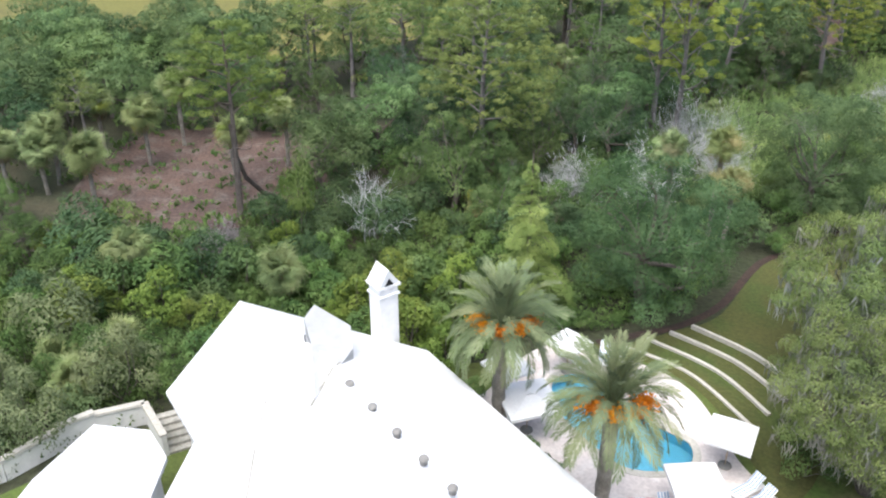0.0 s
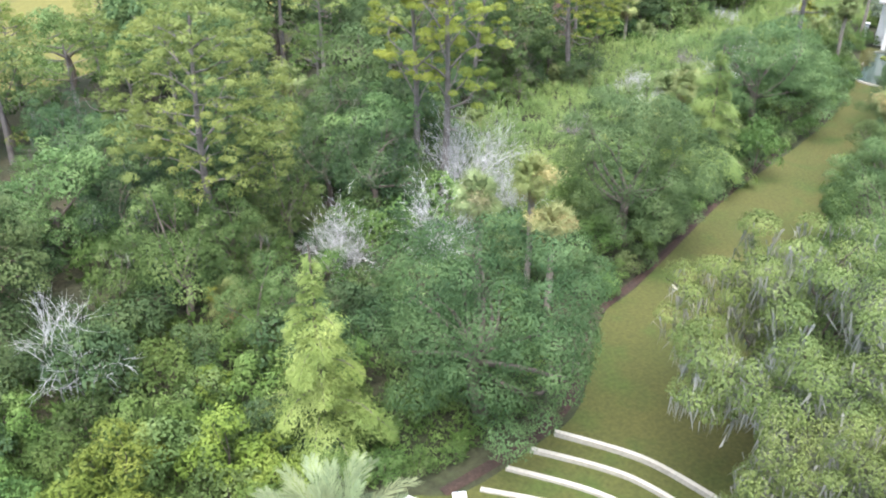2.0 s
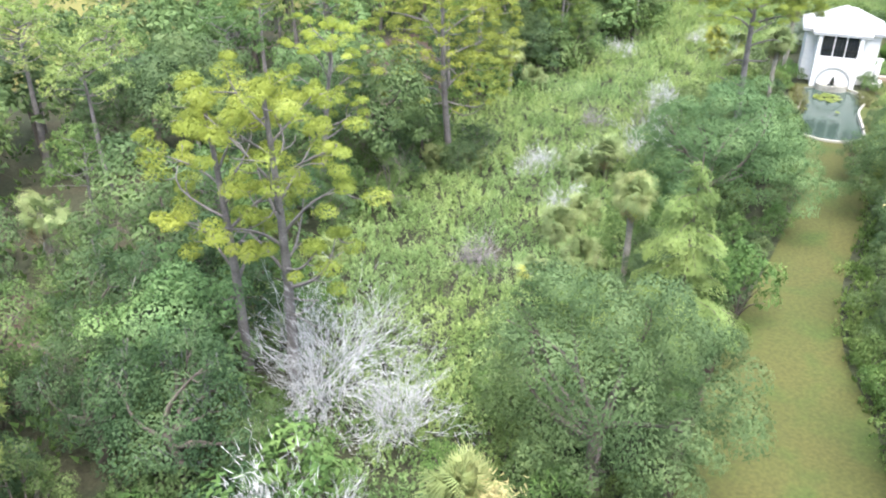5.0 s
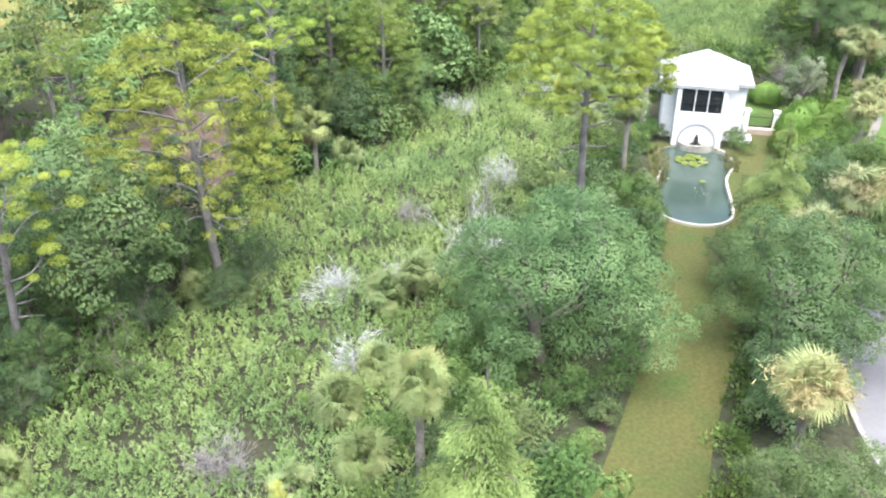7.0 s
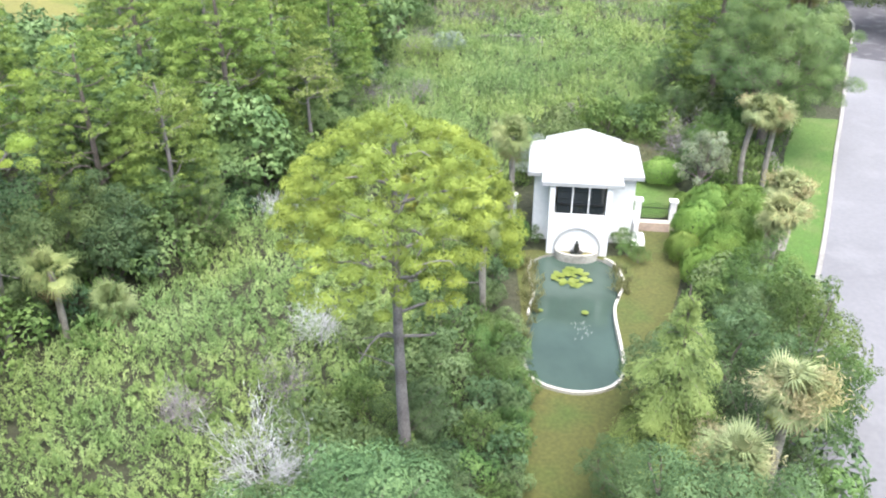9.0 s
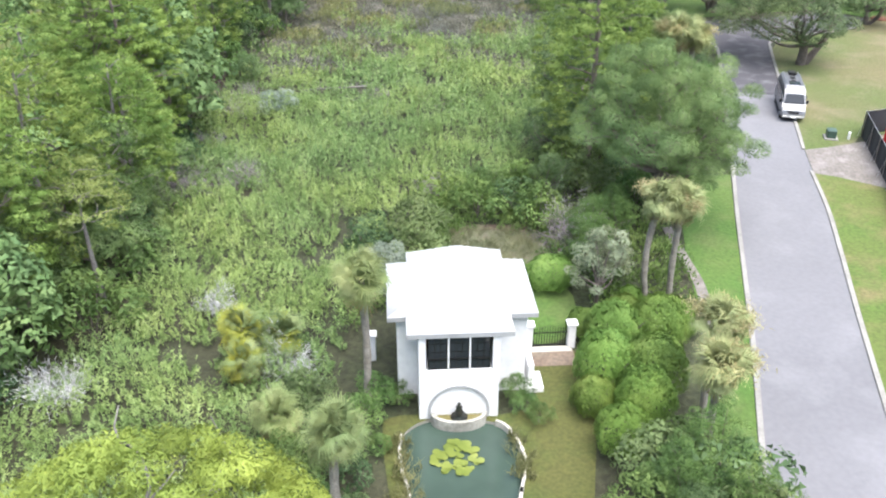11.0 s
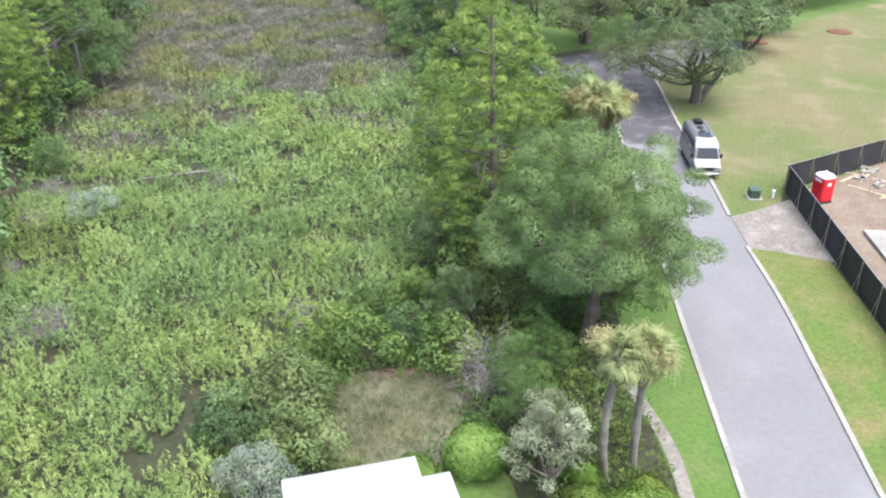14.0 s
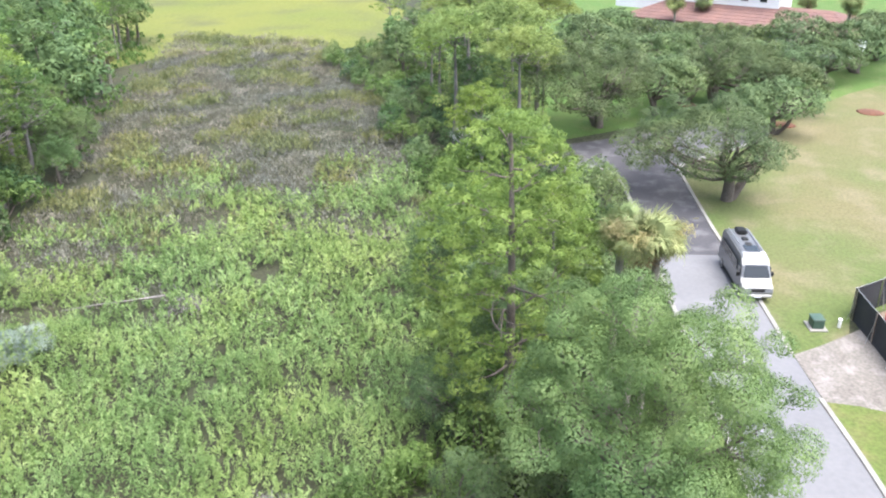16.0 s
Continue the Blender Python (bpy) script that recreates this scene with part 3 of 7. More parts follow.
def cypress_meshes(seed, h=10.0, r=2.6, mats=None, per=1.0):
    """Feathery cone-shaped tree: tiers of boughs that droop at the ends."""
    rng = np.random.default_rng(seed)
    wood = [tube(bend((0, 0, 0), (0, 0, h), rng, 0.01, 6), np.linspace(0.018 * h, 0.003 * h, 6), 6)]
    P, A = [], []
    n = int(36 * per)
    for k in range(n):
        f = ((k + rng.uniform()) / n) ** 1.2
        z0, reach, a = h * (0.1 + 0.86 * f), r * (1 - 0.86 * f) * rng.uniform(0.45, 1.4), k * 2.39996 + rng.normal() * 0.25
        out = np.array([math.cos(a), math.sin(a), 0])
        u = np.linspace(0.12, 1, 7)
        line = np.array([0, 0, z0]) + out * (reach * u)[:, None] + np.array([0, 0, 1.0]) * (reach * (0.5 * u - 0.78 * u ** 2))[:, None]
        wood.append(tube(line[[0, 3, 6]], np.array([0.035, 0.025, 0.01]) * h / 10, 3))
        m = int(720 * reach * (0.5 + 0.25 * r / 2.6)) + 120
        s = rng.uniform(0.1, 1.02, m) ** 0.8
        q = np.stack([np.interp(s, u, line[:, i]) for i in range(3)], 1)
        side = np.array([-out[1], out[0], 0])
        w = (0.15 + 0.3 * np.sin(np.pi * np.clip(s, 0, 1)) * min(1.0, reach / 1.6)) * rng.normal(size=m)
        q += side * w[:, None] + np.array([0, 0, -1.0]) * (np.abs(w) * 0.35 + rng.uniform(-0.08, 0.26, m))[:, None]
        P.append(q)
        A.append(unit(out * 0.8 + side * np.sign(w)[:, None] * 0.35 + np.array([0, 0, -0.5]) + rng.normal(size=(m, 3)) * 0.3))
    P, A = np.concatenate(P), np.concatenate(A)
    P[:, 2] = np.maximum(P[:, 2], 0.12)
    N = unit(np.stack([P[:, 0], P[:, 1], np.full(len(P), 0.8)], 1) * np.array([0.35, 0.35, 1]) + rng.normal(size=A.shape) * 0.25)
    return tubes_mesh("trunk", wood, M_BARK), cards_mesh("crown", cards(rng, P, N, 0.13, 0.042, A), mats or M_CYP), None


def bush_meshes(seed, r=1.6, h=2.2, leaf=0.18, per=56.0, mats=None, lobes=22):
    rng = np.random.default_rng(seed)
    C, R = [], []
    for k in range(lobes):
        d = sphere_dirs(rng, 1, -0.1)[0]
        w = rng.uniform(0.45, 0.82)
        C.append((d[0] * r * w, d[1] * r * w, h * 0.35 + d[2] * h * 0.5 * rng.uniform(0.6, 1.15)))
        R.append(r * rng.uniform(0.18, 0.36))
    C, R = np.array(C), np.array(R)
    Q = lobes_leaves(rng, C, R, per, leaf, leaf * 0.5, up=0.25, low=-0.25, jitter=0.3)
    wood = [tube(bend((0, 0, 0), C[k], rng, 0.1, 3), np.linspace(0.04, 0.01, 3), 3) for k in range(4)]
    return tubes_mesh("woody_base", wood, M_BARK), cards_mesh("leaves", Q, mats or M_SHRUB), None


def clipped_meshes(seed, r=1.6, h=2.0, mats=None):
    """A clipped rounded hedge plant: small leaves in a close uneven dome."""
    rng = np.random.default_rng(seed)
    n = int(3000 * r * r)
    d = sphere_dirs(rng, n, -0.25)
    wob = 1 + 0.08 * np.sin(d[:, :1] * 5 + seed) * np.cos(d[:, 1:2] * 6 + seed * 2) + 0.05 * np.sin(d[:, :1] * 13 + d[:, 2:] * 11) * np.cos(d[:, 1:2] * 12 + seed)
    P = np.array([0, 0, h * 0.42]) + d * np.array([r, r, h * 0.58]) * wob * rng.uniform(0.9, 1.04, (n, 1))
    P[:, 2] = np.maximum(P[:, 2], 0.05)
    N = unit(d + rng.normal(size=d.shape) * 0.25)
    Q = cards(rng, P, N, 0.11, 0.085)
    wood = [tube(bend((0, 0, 0), (rng.normal() * r * 0.4, rng.normal() * r * 0.4, h * 0.8), rng, 0.1, 4), np.linspace(0.05, 0.02, 4), 4) for _ in range(6)]
    return tubes_mesh("woody_base", wood, M_BARK), cards_mesh("leaves", Q, mats or M_HEDGE), None


def snag_mesh(seed, r=2.0, h=2.6, stems=9, mat=None, upright=0.5, fine=1.0):
    """Leafless branching wood."""
    rng = np.random.default_rng(seed)
    pieces = []

    def grow(p, d, length, rad, level):
        q = p + d * length
        pieces.append(tube(bend(p, q, rng, 0.08, 3), np.array([rad, rad * 0.8, rad * 0.6]), 3) if level else tube([p, q], [rad, rad * 0.5], 3))
        if level:
            for _ in range(3 if level > 1 else 4):
                nd = unit(d + rng.normal(size=3) * 0.55 + np.array([0, 0, 0.1]))
                grow(p + (q - p) * rng.uniform(0.5, 1), nd, length * rng.uniform(0.5, 0.75), rad * 0.55, level - 1)

    for k in range(stems):
        a = rng.uniform(0, 2 * np.pi)
        d = unit(np.array([math.cos(a), math.sin(a), upright + rng.uniform(0, 1.2)]))
        grow(np.array([rng.normal() * r * 0.15, rng.normal() * r * 0.15, 0.0]), d, max(r, h) * rng.uniform(0.35, 0.5), 0.045 * fine, 3)
    return tubes_mesh("branchwork", pieces, mat or M_DEAD)


def fan_mesh(seed, mat, size=1.0, droop=0.4, segs=28):
    """One palmetto leaf: stalk and a pleated fan of narrow tips, pointing along +x."""
    rng = np.random.default_rng(seed)
    Q = []
    st = 0.75 * size
    Q += [(0, -0.025, 0), (st, -0.02, 0.05), (st, 0.02, 0.05), (0, 0.025, 0)]
    for k in range(segs):
        a = (k / (segs - 1) - 0.5) * radians(230)
        L = size * (1.05 - 0.35 * abs(a) / 2) * rng.uniform(0.85, 1.1)
        w = 0.034 * size
        ca, sa = math.cos(a), math.sin(a)
        base = np.array([st, 0, 0.05])
        mid = base + np.array([ca * L * 0.55, sa * L * 0.55, 0.04 * size])
        tip = base + np.array([ca * L, sa * L, -droop * L * rng.uniform(0.2, 1.3)])
        n = np.array([-sa, ca, 0]) * w
        zz = np.array([0, 0, 0.05 * size])
        Q += [base, mid + n, mid + zz, mid + zz]
        Q[-1] = mid - n
        Q += [mid + n, tip, tip - n * 0.1, mid - n]
    Q = np.array([np.asarray(q, float) for q in Q])
    return faces_mesh("frond", Q, np.arange(len(Q)).reshape(-1, 4), mat)


def feather_mesh(seed, L=2.7, arch=0.55, mat=None):
    """One feather palm leaf: arching rib with many narrow leaflets, pointing along +x."""
    rng = np.random.default_rng(seed)
    Q = []

    def rib(s):
        return np.array([L * (s - 0.12 * s ** 3), 0, L * (0.42 * s - arch * s ** 2.2)])

    ss = np.linspace(0, 1, 9)
    for a, b in zip(ss, ss[1:]):
        pa, pb, wa, wb = rib(a), rib(b), 0.045 * (1 - a * 0.85), 0.045 * (1 - b * 0.85)
        Q += [pa + (0, wa, 0), pa - (0, wa, 0), pb - (0, wb, 0), pb + (0, wb, 0)]
    n = 62
    for k in range(n):
        s = 0.1 + 0.9 * k / (n - 1)
        p, t = rib(s), unit(rib(min(1, s + 0.02)) - rib(s - 0.02))
        ll = 0.5 * math.sin(math.pi * (0.12 + 0.8 * s)) ** 0.7 + 0.06
        for side in (-1, 1):
            d = unit(t * 1.05 + np.array([0, side * 0.6, 0]) + np.array([0, 0, 0.12]) + rng.normal(size=3) * 0.1)
            e = p + d * ll * rng.uniform(0.85, 1.1) - np.array([0, 0, 0.1 * ll])
            w = t * 0.03
            m = (p + e) / 2 + np.array([0, 0, 0.02])
            Q += [p, m + w, e, m - w]
    return faces_mesh("frond", np.array(Q), np.arange(len(Q)).reshape(-1, 4), mat or M_DATE)


FANS = [fan_mesh(900 + k, M_SABAL, 1.0, d) for k, d in enumerate((0.3, 0.6, 0.9))]
FANS_PALE = [fan_mesh(905 + k, M_SABALPALE, 1.0, d) for k, d in enumerate((0.35, 0.65, 0.9))]
FANS_YELLOW = [fan_mesh(910 + k, M_YELLOW, 1.0, d) for k, d in enumerate((0.2, 0.45))]
FANS_DEAD = [fan_mesh(920 + k, M_STRAW, 0.9, d, 12) for k, d in enumerate((0.8, 1.1))]
FEATHERS = [feather_mesh(930 + k, 2.7, a) for k, a in enumerate((0.34, 0.5, 0.66))]
COUNTER = [0]


def frond_pose(rz, pitch, roll, s, z, out=0.0):
    return Matrix.Translation((out * math.cos(rz), out * math.sin(rz), z)) @ Euler((0, 0, rz)).to_matrix().to_4x4() @ Euler((roll, -pitch, 0)).to_matrix().to_4x4() @ Matrix.Scale(s, 4)


def sabal_palm(x, y, h, s=1.0, fronds=52, dead=7, bloom=0, yellow=0.0, lean=0.0, label="", label_extra=""):
    """Cabbage palm: ringed trunk and a round head of fans, dead ones hanging below."""
    s *= 0.84
    COUNTER[0] += 1
    rng = np.random.default_rng(5000 + COUNTER[0])
    ob = thing("sabal_palm", label or "cabbage palm with a round head of green fans", "palm", x, y, 0, rng.uniform(0, 360), 1.0, "cabbage palms")
    hx, hy = rng.normal(size=2) * lean
    path = bend((0, 0, 0), (hx, hy, h), rng, 0.02, 8)
    part("trunk", tubes_mesh("trunk", [tube(path, 0.19 + 0.02 * np.cos(np.arange(8) * 2.2), 9)], M_PALMBARK), None, ob)
    for k in range(fronds):
        f = k / fronds
        a = k * 2.39996 + rng.normal() * 0.15
        pitch = radians(80 - 122 * f) + rng.normal() * 0.34
        me = (FANS_YELLOW if rng.uniform() < yellow + (0.06 if f > 0.85 else 0) else FANS_PALE if bloom > 1 else FANS)[int(rng.integers(0, 2)) if f < 0.7 else 1]
        part("frond", me, None, ob, "", Matrix.Translation((hx, hy, 0)) @ frond_pose(a, pitch, rng.normal() * 0.55, s * rng.uniform(0.58, 0.98), h, 0.12))
    for k in range(dead):
        a = rng.uniform(0, 6.28)
        part("dead_frond", FANS_DEAD[k % 2], None, ob, "dry tan hanging palm leaf", Matrix.Translation((hx, hy, 0)) @ frond_pose(a, radians(rng.uniform(-80, -50)), 0.2, s * rng.uniform(0.8, 1.0), h - 0.15, 0.16))
    for k in range(bloom):
        a = rng.uniform(0, 6.28)
        P = np.array([0.85, 0, 0.4]) * s + rng.normal(size=(420, 3)) * np.array([0.4, 0.3, 0.2]) * s
        tagged(part("flower_stalk", cards_mesh("flower_stalk", cards(rng, P, rng.normal(size=P.shape), 0.26 * s, 0.045 * s), M_BLOOM), None, ob, "cream branching palm flower stalk",
             Matrix.Translation((hx, hy, h)) @ Euler((0, 0, a)).to_matrix().to_4x4()), kind="stuff")
    return ob


def date_palm(x, y, h, s, seed):
    """Canary date palm: stout trunk, dense head of feather leaves, orange fruit clusters."""
    rng = np.random.default_rng(seed)
    ob = thing("date_palm", "tall date palm with arching grey-green fronds and orange fruit", "palm", x, y, 0, 0, 1.0, "date palms by the pool")
    path = bend((0, 0, 0), (0, 0, h - 0.2), rng, 0.01, 14)
    rad = 0.36 + 0.035 * np.cos(np.arange(14) * 3.0)
    rad[-2:] += 0.16
    part("trunk", tubes_mesh("trunk", [tube(path, rad, 12)], M_PALMBARK), None, ob)
    n = 70
    for k in range(n):
        f = k / n
        a = k * 2.39996 + rng.normal() * 0.12
        pitch = radians(80 - 70 * f / 0.5 if f < 0.5 else 10 - 48 * (f - 0.5) / 0.5) + rng.normal() * 0.07
        me = FEATHERS[0 if f < 0.25 else 1 if f < 0.6 else 2]
        part("frond", me, None, ob, "", frond_pose(a, pitch, rng.normal() * 0.25, s * rng.uniform(0.88, 1.08) * (0.78 + 0.27 * min(1, f * 4)), h, 0.2))
    for k in range(6):
        a = -math.pi / 2 + (k - 2.5) * 0.5 + rng.normal() * 0.1
        P = rng.normal(size=(260, 3)) * np.array([0.22, 0.18, 0.15])
        tagged(part("fruit_stalk", cards_mesh("fruit_stalk", cards(rng, P, rng.normal(size=P.shape), 0.14, 0.11), M_FRUIT), None, ob, "orange date cluster",
             Matrix.Translation((math.cos(a) * 1.35, math.sin(a) * 1.35, h + 0.28 + 0.1 * rng.normal()))), kind="stuff")
    return ob


def plant(meshes, name, label, category, x, y, s=1.0, rz=None, group="", sz=None):
    """Sets out one plant from meshes that its repeats share."""
    COUNTER[0] += 1
    rng = np.random.default_rng(7000 + COUNTER[0])
    ob = thing(name, label, category, x, y, 0, rng.uniform(0, 360) if rz is None else rz, (s, s, sz or s), group)
    wood, leaves, moss = meshes
    part(wood.name.split(".")[0], wood, None, ob)
    part(leaves.name.split(".")[0], leaves, None, ob)
    if moss:
        tagged(part("moss", moss, None, ob, "grey hanging moss"), kind="stuff")
    return ob


def snag(x, y, r, h, label, seed, mat=None, name="dead_shrub", **kw):
    ob = thing(name, label, "shrub", x, y, 0, 0, 1.0)
    part("branchwork", snag_mesh(seed, r, h, mat=mat, **kw), None, ob)
    if kw.get("upright", 0.5) < 1:
        rng = np.random.default_rng(seed)
        n = int(200 * r * r) + 300
        tips = sphere_dirs(rng, 16, 0.0) * rng.uniform(0.5, 1.15, (16, 1))
        d = tips[rng.integers(0, 16, n)] + rng.normal(size=(n, 3)) * 0.2
        d[:, 2] = np.abs(d[:, 2])
        P = d * np.array([r, r, h]) * rng.uniform(0.3, 1.0, (n, 1)) ** 0.6 + np.array([0, 0, 0.2])
        A = unit(d + rng.normal(size=d.shape) * 0.4)
        tagged(part("twig_mass", cards_mesh("twig_mass", cards(rng, P, unit(np.cross(A, rng.normal(size=A.shape)) + np.array([0, 0, 0.4])), 0.5, 0.024, A), mat or M_DEAD), None, ob), kind="stuff")
    return ob


# ---- the large structure: ground, water, lawns, road ----
POOL = [(6.2, 39.0), (6.9, 39.7), (8.1, 39.9), (9.1, 39.6), (9.8, 38.6), (10.6, 36.6), (12.0, 35.0), (13.2, 33.8), (12.9, 32.2), (11.2, 31.5), (9.2, 31.8), (7.8, 33.4), (6.5, 35.6), (6.0, 37.4)]
POND = [(70.75, 78.35), (69.9, 80.2), (70.6, 81.9), (74.4, 84.8), (76.4, 86.0), (77.6, 87.3), (79.4, 88.6), (81.3, 88.1), (82.7, 85.7), (82.6, 84.4), (81.2, 82.8), (79.6, 82.1), (77.9, 81.2), (74.2, 78.1), (72.4, 77.5)]
pool_line = curve_through(POOL, True, 5)
pond_line = curve_through(POND, True, 5)
FAR = 2500
structure("ground", sheet([(-FAR, -FAR), (FAR, -FAR), (FAR, FAR), (-FAR, FAR)], 0.0, (pool_line, pond_line)), M_GROUND, "brown and green scrubby soil reaching to the horizon")
FOREST = [(-90, 44), (-15, 47), (4, 48), (9, 53), (14, 60), (20, 66), (25, 72), (27, 82), (38, 90), (52, 98), (66, 102.5), (80, 107), (94, 119), (110, 133), (136, 147), (165, 166), (200, 188), (190, 205), (92, 156), (58, 145), (27, 134), (0, 121), (-4, 113), (-16, 104), (-60, 103), (-90, 103)]
structure("forest_floor", sheet(curve_through(FOREST, True, 4), 0.012), M_WOODFLOOR, "dark leaf mould on the woodland floor")
OPEN1 = [(-31, 62), (-29, 78), (-16, 78), (-8, 72), (-10, 65), (-13, 59), (-22, 58)]
OPEN2 = [(40, 100), (44, 112), (50, 121), (58, 124), (54, 112), (48, 102)]
OPEN3 = [(104, 130), (112, 147), (122, 154), (120, 146), (110, 132)]
OPEN4 = [(6, 79), (8, 88), (12, 88), (11, 80)]
for k, o in enumerate((OPEN1, OPEN2, OPEN3, OPEN4)):
    structure("litter_clearing_%s" % "abcd"[k], sheet(curve_through(o, True, 4), 0.018), M_LITTER, "reddish brown needle litter in a woodland gap")
MARSH = [(22, 66), (25, 83), (36, 91), (50, 99.5), (65, 104), (79, 108.5), (93, 120.5), (109, 134), (136, 148), (165, 166), (200, 186), (205, 160), (172, 131), (150, 118), (139, 108), (124, 101), (111, 97), (103, 100), (92, 101), (86, 97), (78, 93), (72, 89), (64, 84), (56, 79), (46, 73), (36, 67.5), (30, 64)]
structure("marsh_floor", sheet(curve_through(MARSH, True, 4), 0.022), M_MUD, "damp brown marsh floor between the shrubs")
STRAW_MARSH = [(-400, 101), (-60, 101), (-16, 102), (-4, 111), (0, 119), (27, 132), (58, 143), (92, 154), (60, 400), (-400, 700)]
structure("straw_marsh", sheet(STRAW_MARSH, 0.036), M_GOLDSTRAW, "open straw-yellow salt marsh grass", "marsh")
GOLD = [(-400, 101), (-60, 101), (-16, 102), (-4, 111), (0, 119), (27, 132), (58, 143), (92, 154), (150, 180), (190, 176), (197, 154), (211, 150), (240, 160), (300, 230), (500, 700), (-400, 700)]
structure("golden_marsh", sheet(GOLD, 0.03), M_GOLD, "open sunlit yellow-green salt marsh grass")
LAWN = [(8.3, 43.2), (10.6, 42.6), (14.9, 44.2), (18.2, 46.0), (23.0, 52.3), (27.0, 54.6), (38.1, 61.8), (44.3, 65.2), (51.8, 69.0), (60.2, 73.8), (68.0, 79.6), (70.0, 81.6), (74.5, 85.4), (78.8, 89.3), (80.6, 89.6), (84.5, 84.6), (88.8, 86.6), (90.4, 84.8), (87.0, 82.0), (80.5, 79.0), (74.5, 76.4), (71.2, 75.6), (68.0, 72.8), (60.4, 68.6), (52.5, 64.5), (46.6, 60.2), (42.6, 55.6), (36.0, 50.0), (28.0, 44.5), (22.5, 38.0), (19.0, 31.5), (16.6, 29.6), (15.9, 32.4), (15.5, 35.2), (15.0, 37.4), (13.8, 39.4), (12.2, 40.9), (10.4, 41.7), (9.0, 42.4)]
lawn_line = curve_through(LAWN, True, 4)
structure("lawn", sheet(lawn_line, 0.045, (pond_line,)), M_LAWN, "long mown lawn, olive green with paler dry streaks", "lawn")
TERRACE = [(7.6, 43.0), (8.8, 41.9), (10.4, 41.2), (11.9, 40.6), (13.1, 39.7), (14.1, 38.3), (14.6, 36.9), (14.9, 35.2), (15.2, 32.6), (15.9, 30.2), (15.8, 27.0), (13.0, 23.0), (9.0, 21.6), (5.2, 27.2), (2.2, 31.6), (0.4, 35.4), (2.6, 38.2), (5.0, 41.5)]
terrace_line = curve_through(TERRACE, True, 4)
structure("terrace", sheet(terrace_line, 0.1, (pool_line,), 0.1), M_PAVE, "pale pinkish stone paving round the pool", "terrace")
structure("pool_coping", ribbon(pool_line + pool_line[:1], 0.22, 0.08, 0.14, 0.02), M_STONE, "pale stone pool edge", "edging")
structure("pool_basin", sheet(pool_line, -1.15), M_POOLTILE, "blue pool floor", "pool")
wall = bmesh.new()
for a, b in zip(pool_line, pool_line[1:] + pool_line[:1]):
    wall.faces.new([wall.verts.new((p.x, p.y, z)) for p, z in ((a, 0.1), (a, -1.15), (b, -1.15), (b, 0.1))])
structure("pool_wall", wall, M_POOLTILE, "blue pool side", "pool")
structure("pool_water", sheet(pool_line, -0.04), M_POOL, "clear light blue pool water", "water")
structure("pond_water", sheet(pond_line, -0.12), M_POND, "still dark green pond water", "water")
structure("pond_edge", ribbon(pond_line[55:] + pond_line[:12], 0.1, -0.3, 0.22, 0.02), M_STONE, "low curved white stone pond wall", "edging")
structure("pond_edge_west", ribbon(pond_line[15:31], 0.09, -0.3, 0.22, 0.02), M_STONE, "low curved white stone pond wall", "edging")
structure("pond_edge_east", ribbon(pond_line[41:57], 0.09, -0.3, 0.22, 0.02), M_STONE, "low curved white stone pond wall", "edging")
bank = bmesh.new()
for a, b in zip(pond_line, pond_line[1:] + pond_line[:1]):
    bank.faces.new([bank.verts.new((p.x, p.y, z)) for p, z in ((a, 0.05), (a, -0.5), (b, -0.5), (b, 0.05))])
structure("pond_bank", bank, M_OLDSTONE, "weathered stone pond bank", "edging")
structure("mulch_bed", ribbon(curve_through([(9.6, 42.9), (12.5, 43.8), (15.3, 44.8), (18.6, 47.2), (22.9, 52.6), (27.0, 55.0), (33.0, 58.8), (38.0, 62.0), (42.7, 64.9), (46.5, 67.1), (51.6, 69.6)], False, 4), 0.28, 0.03, 0.075, 0.25), M_MULCH, "dark bark mulch bed along the lawn", "bed")

# stepped crescents of pale stone in the grass
for k, (a, b, c) in enumerate((((11.2, 42.45), (14.55, 39.75), (16.7, 35.2)), ((12.8, 43.2), (16.2, 39.95), (18.0, 36.0)), ((14.35, 43.85), (17.6, 40.75), (19.35, 37.2)), ((15.9, 44.45), (18.85, 41.4), (20.5, 38.0)))):
    tagged(part("grass_step", ribbon(curve_through([a, b, c], False, 10), 0.13, 0.0, 0.13 + 0.06 * k, 0.02), M_STONE), "curved pale stone step edge set in the lawn", "step", "curved lawn steps")

# road and what lies along it
RIGHT = [(14, 41), (60, 57.3), (98, 70.7), (109.8, 74.7), (116.8, 77.1), (127.8, 81.4), (134.4, 83.8), (146.6, 88.4), (158.0, 92.4)]
LEFT = [(12, 47.5), (58, 63.6), (92.6, 75.4), (98.9, 77.6), (105.8, 80.1), (112.7, 82.6), (119.3, 84.9), (132, 89.5), (143, 93.4), (153.0, 97.0)]
road_r, road_l = [(x, y) for x, y in RIGHT], [(x, y) for x, y in LEFT]
structure("road_bend", sheet(curve_through([(70, 60.8), (65.5, 58.6), (62, 54.5), (60, 48), (59.5, 38), (59.5, 24), (59.5, 0), (59.5, -60), (59.5, -150)], False, 6) + curve_through([(53, -150), (53, -60), (53, 0), (53, 24), (53, 38), (54, 48), (56.5, 57), (61, 62.6), (68, 67.0)], False, 6), 0.05), M_ROAD, "worn light grey asphalt curving away behind the trees", "road")
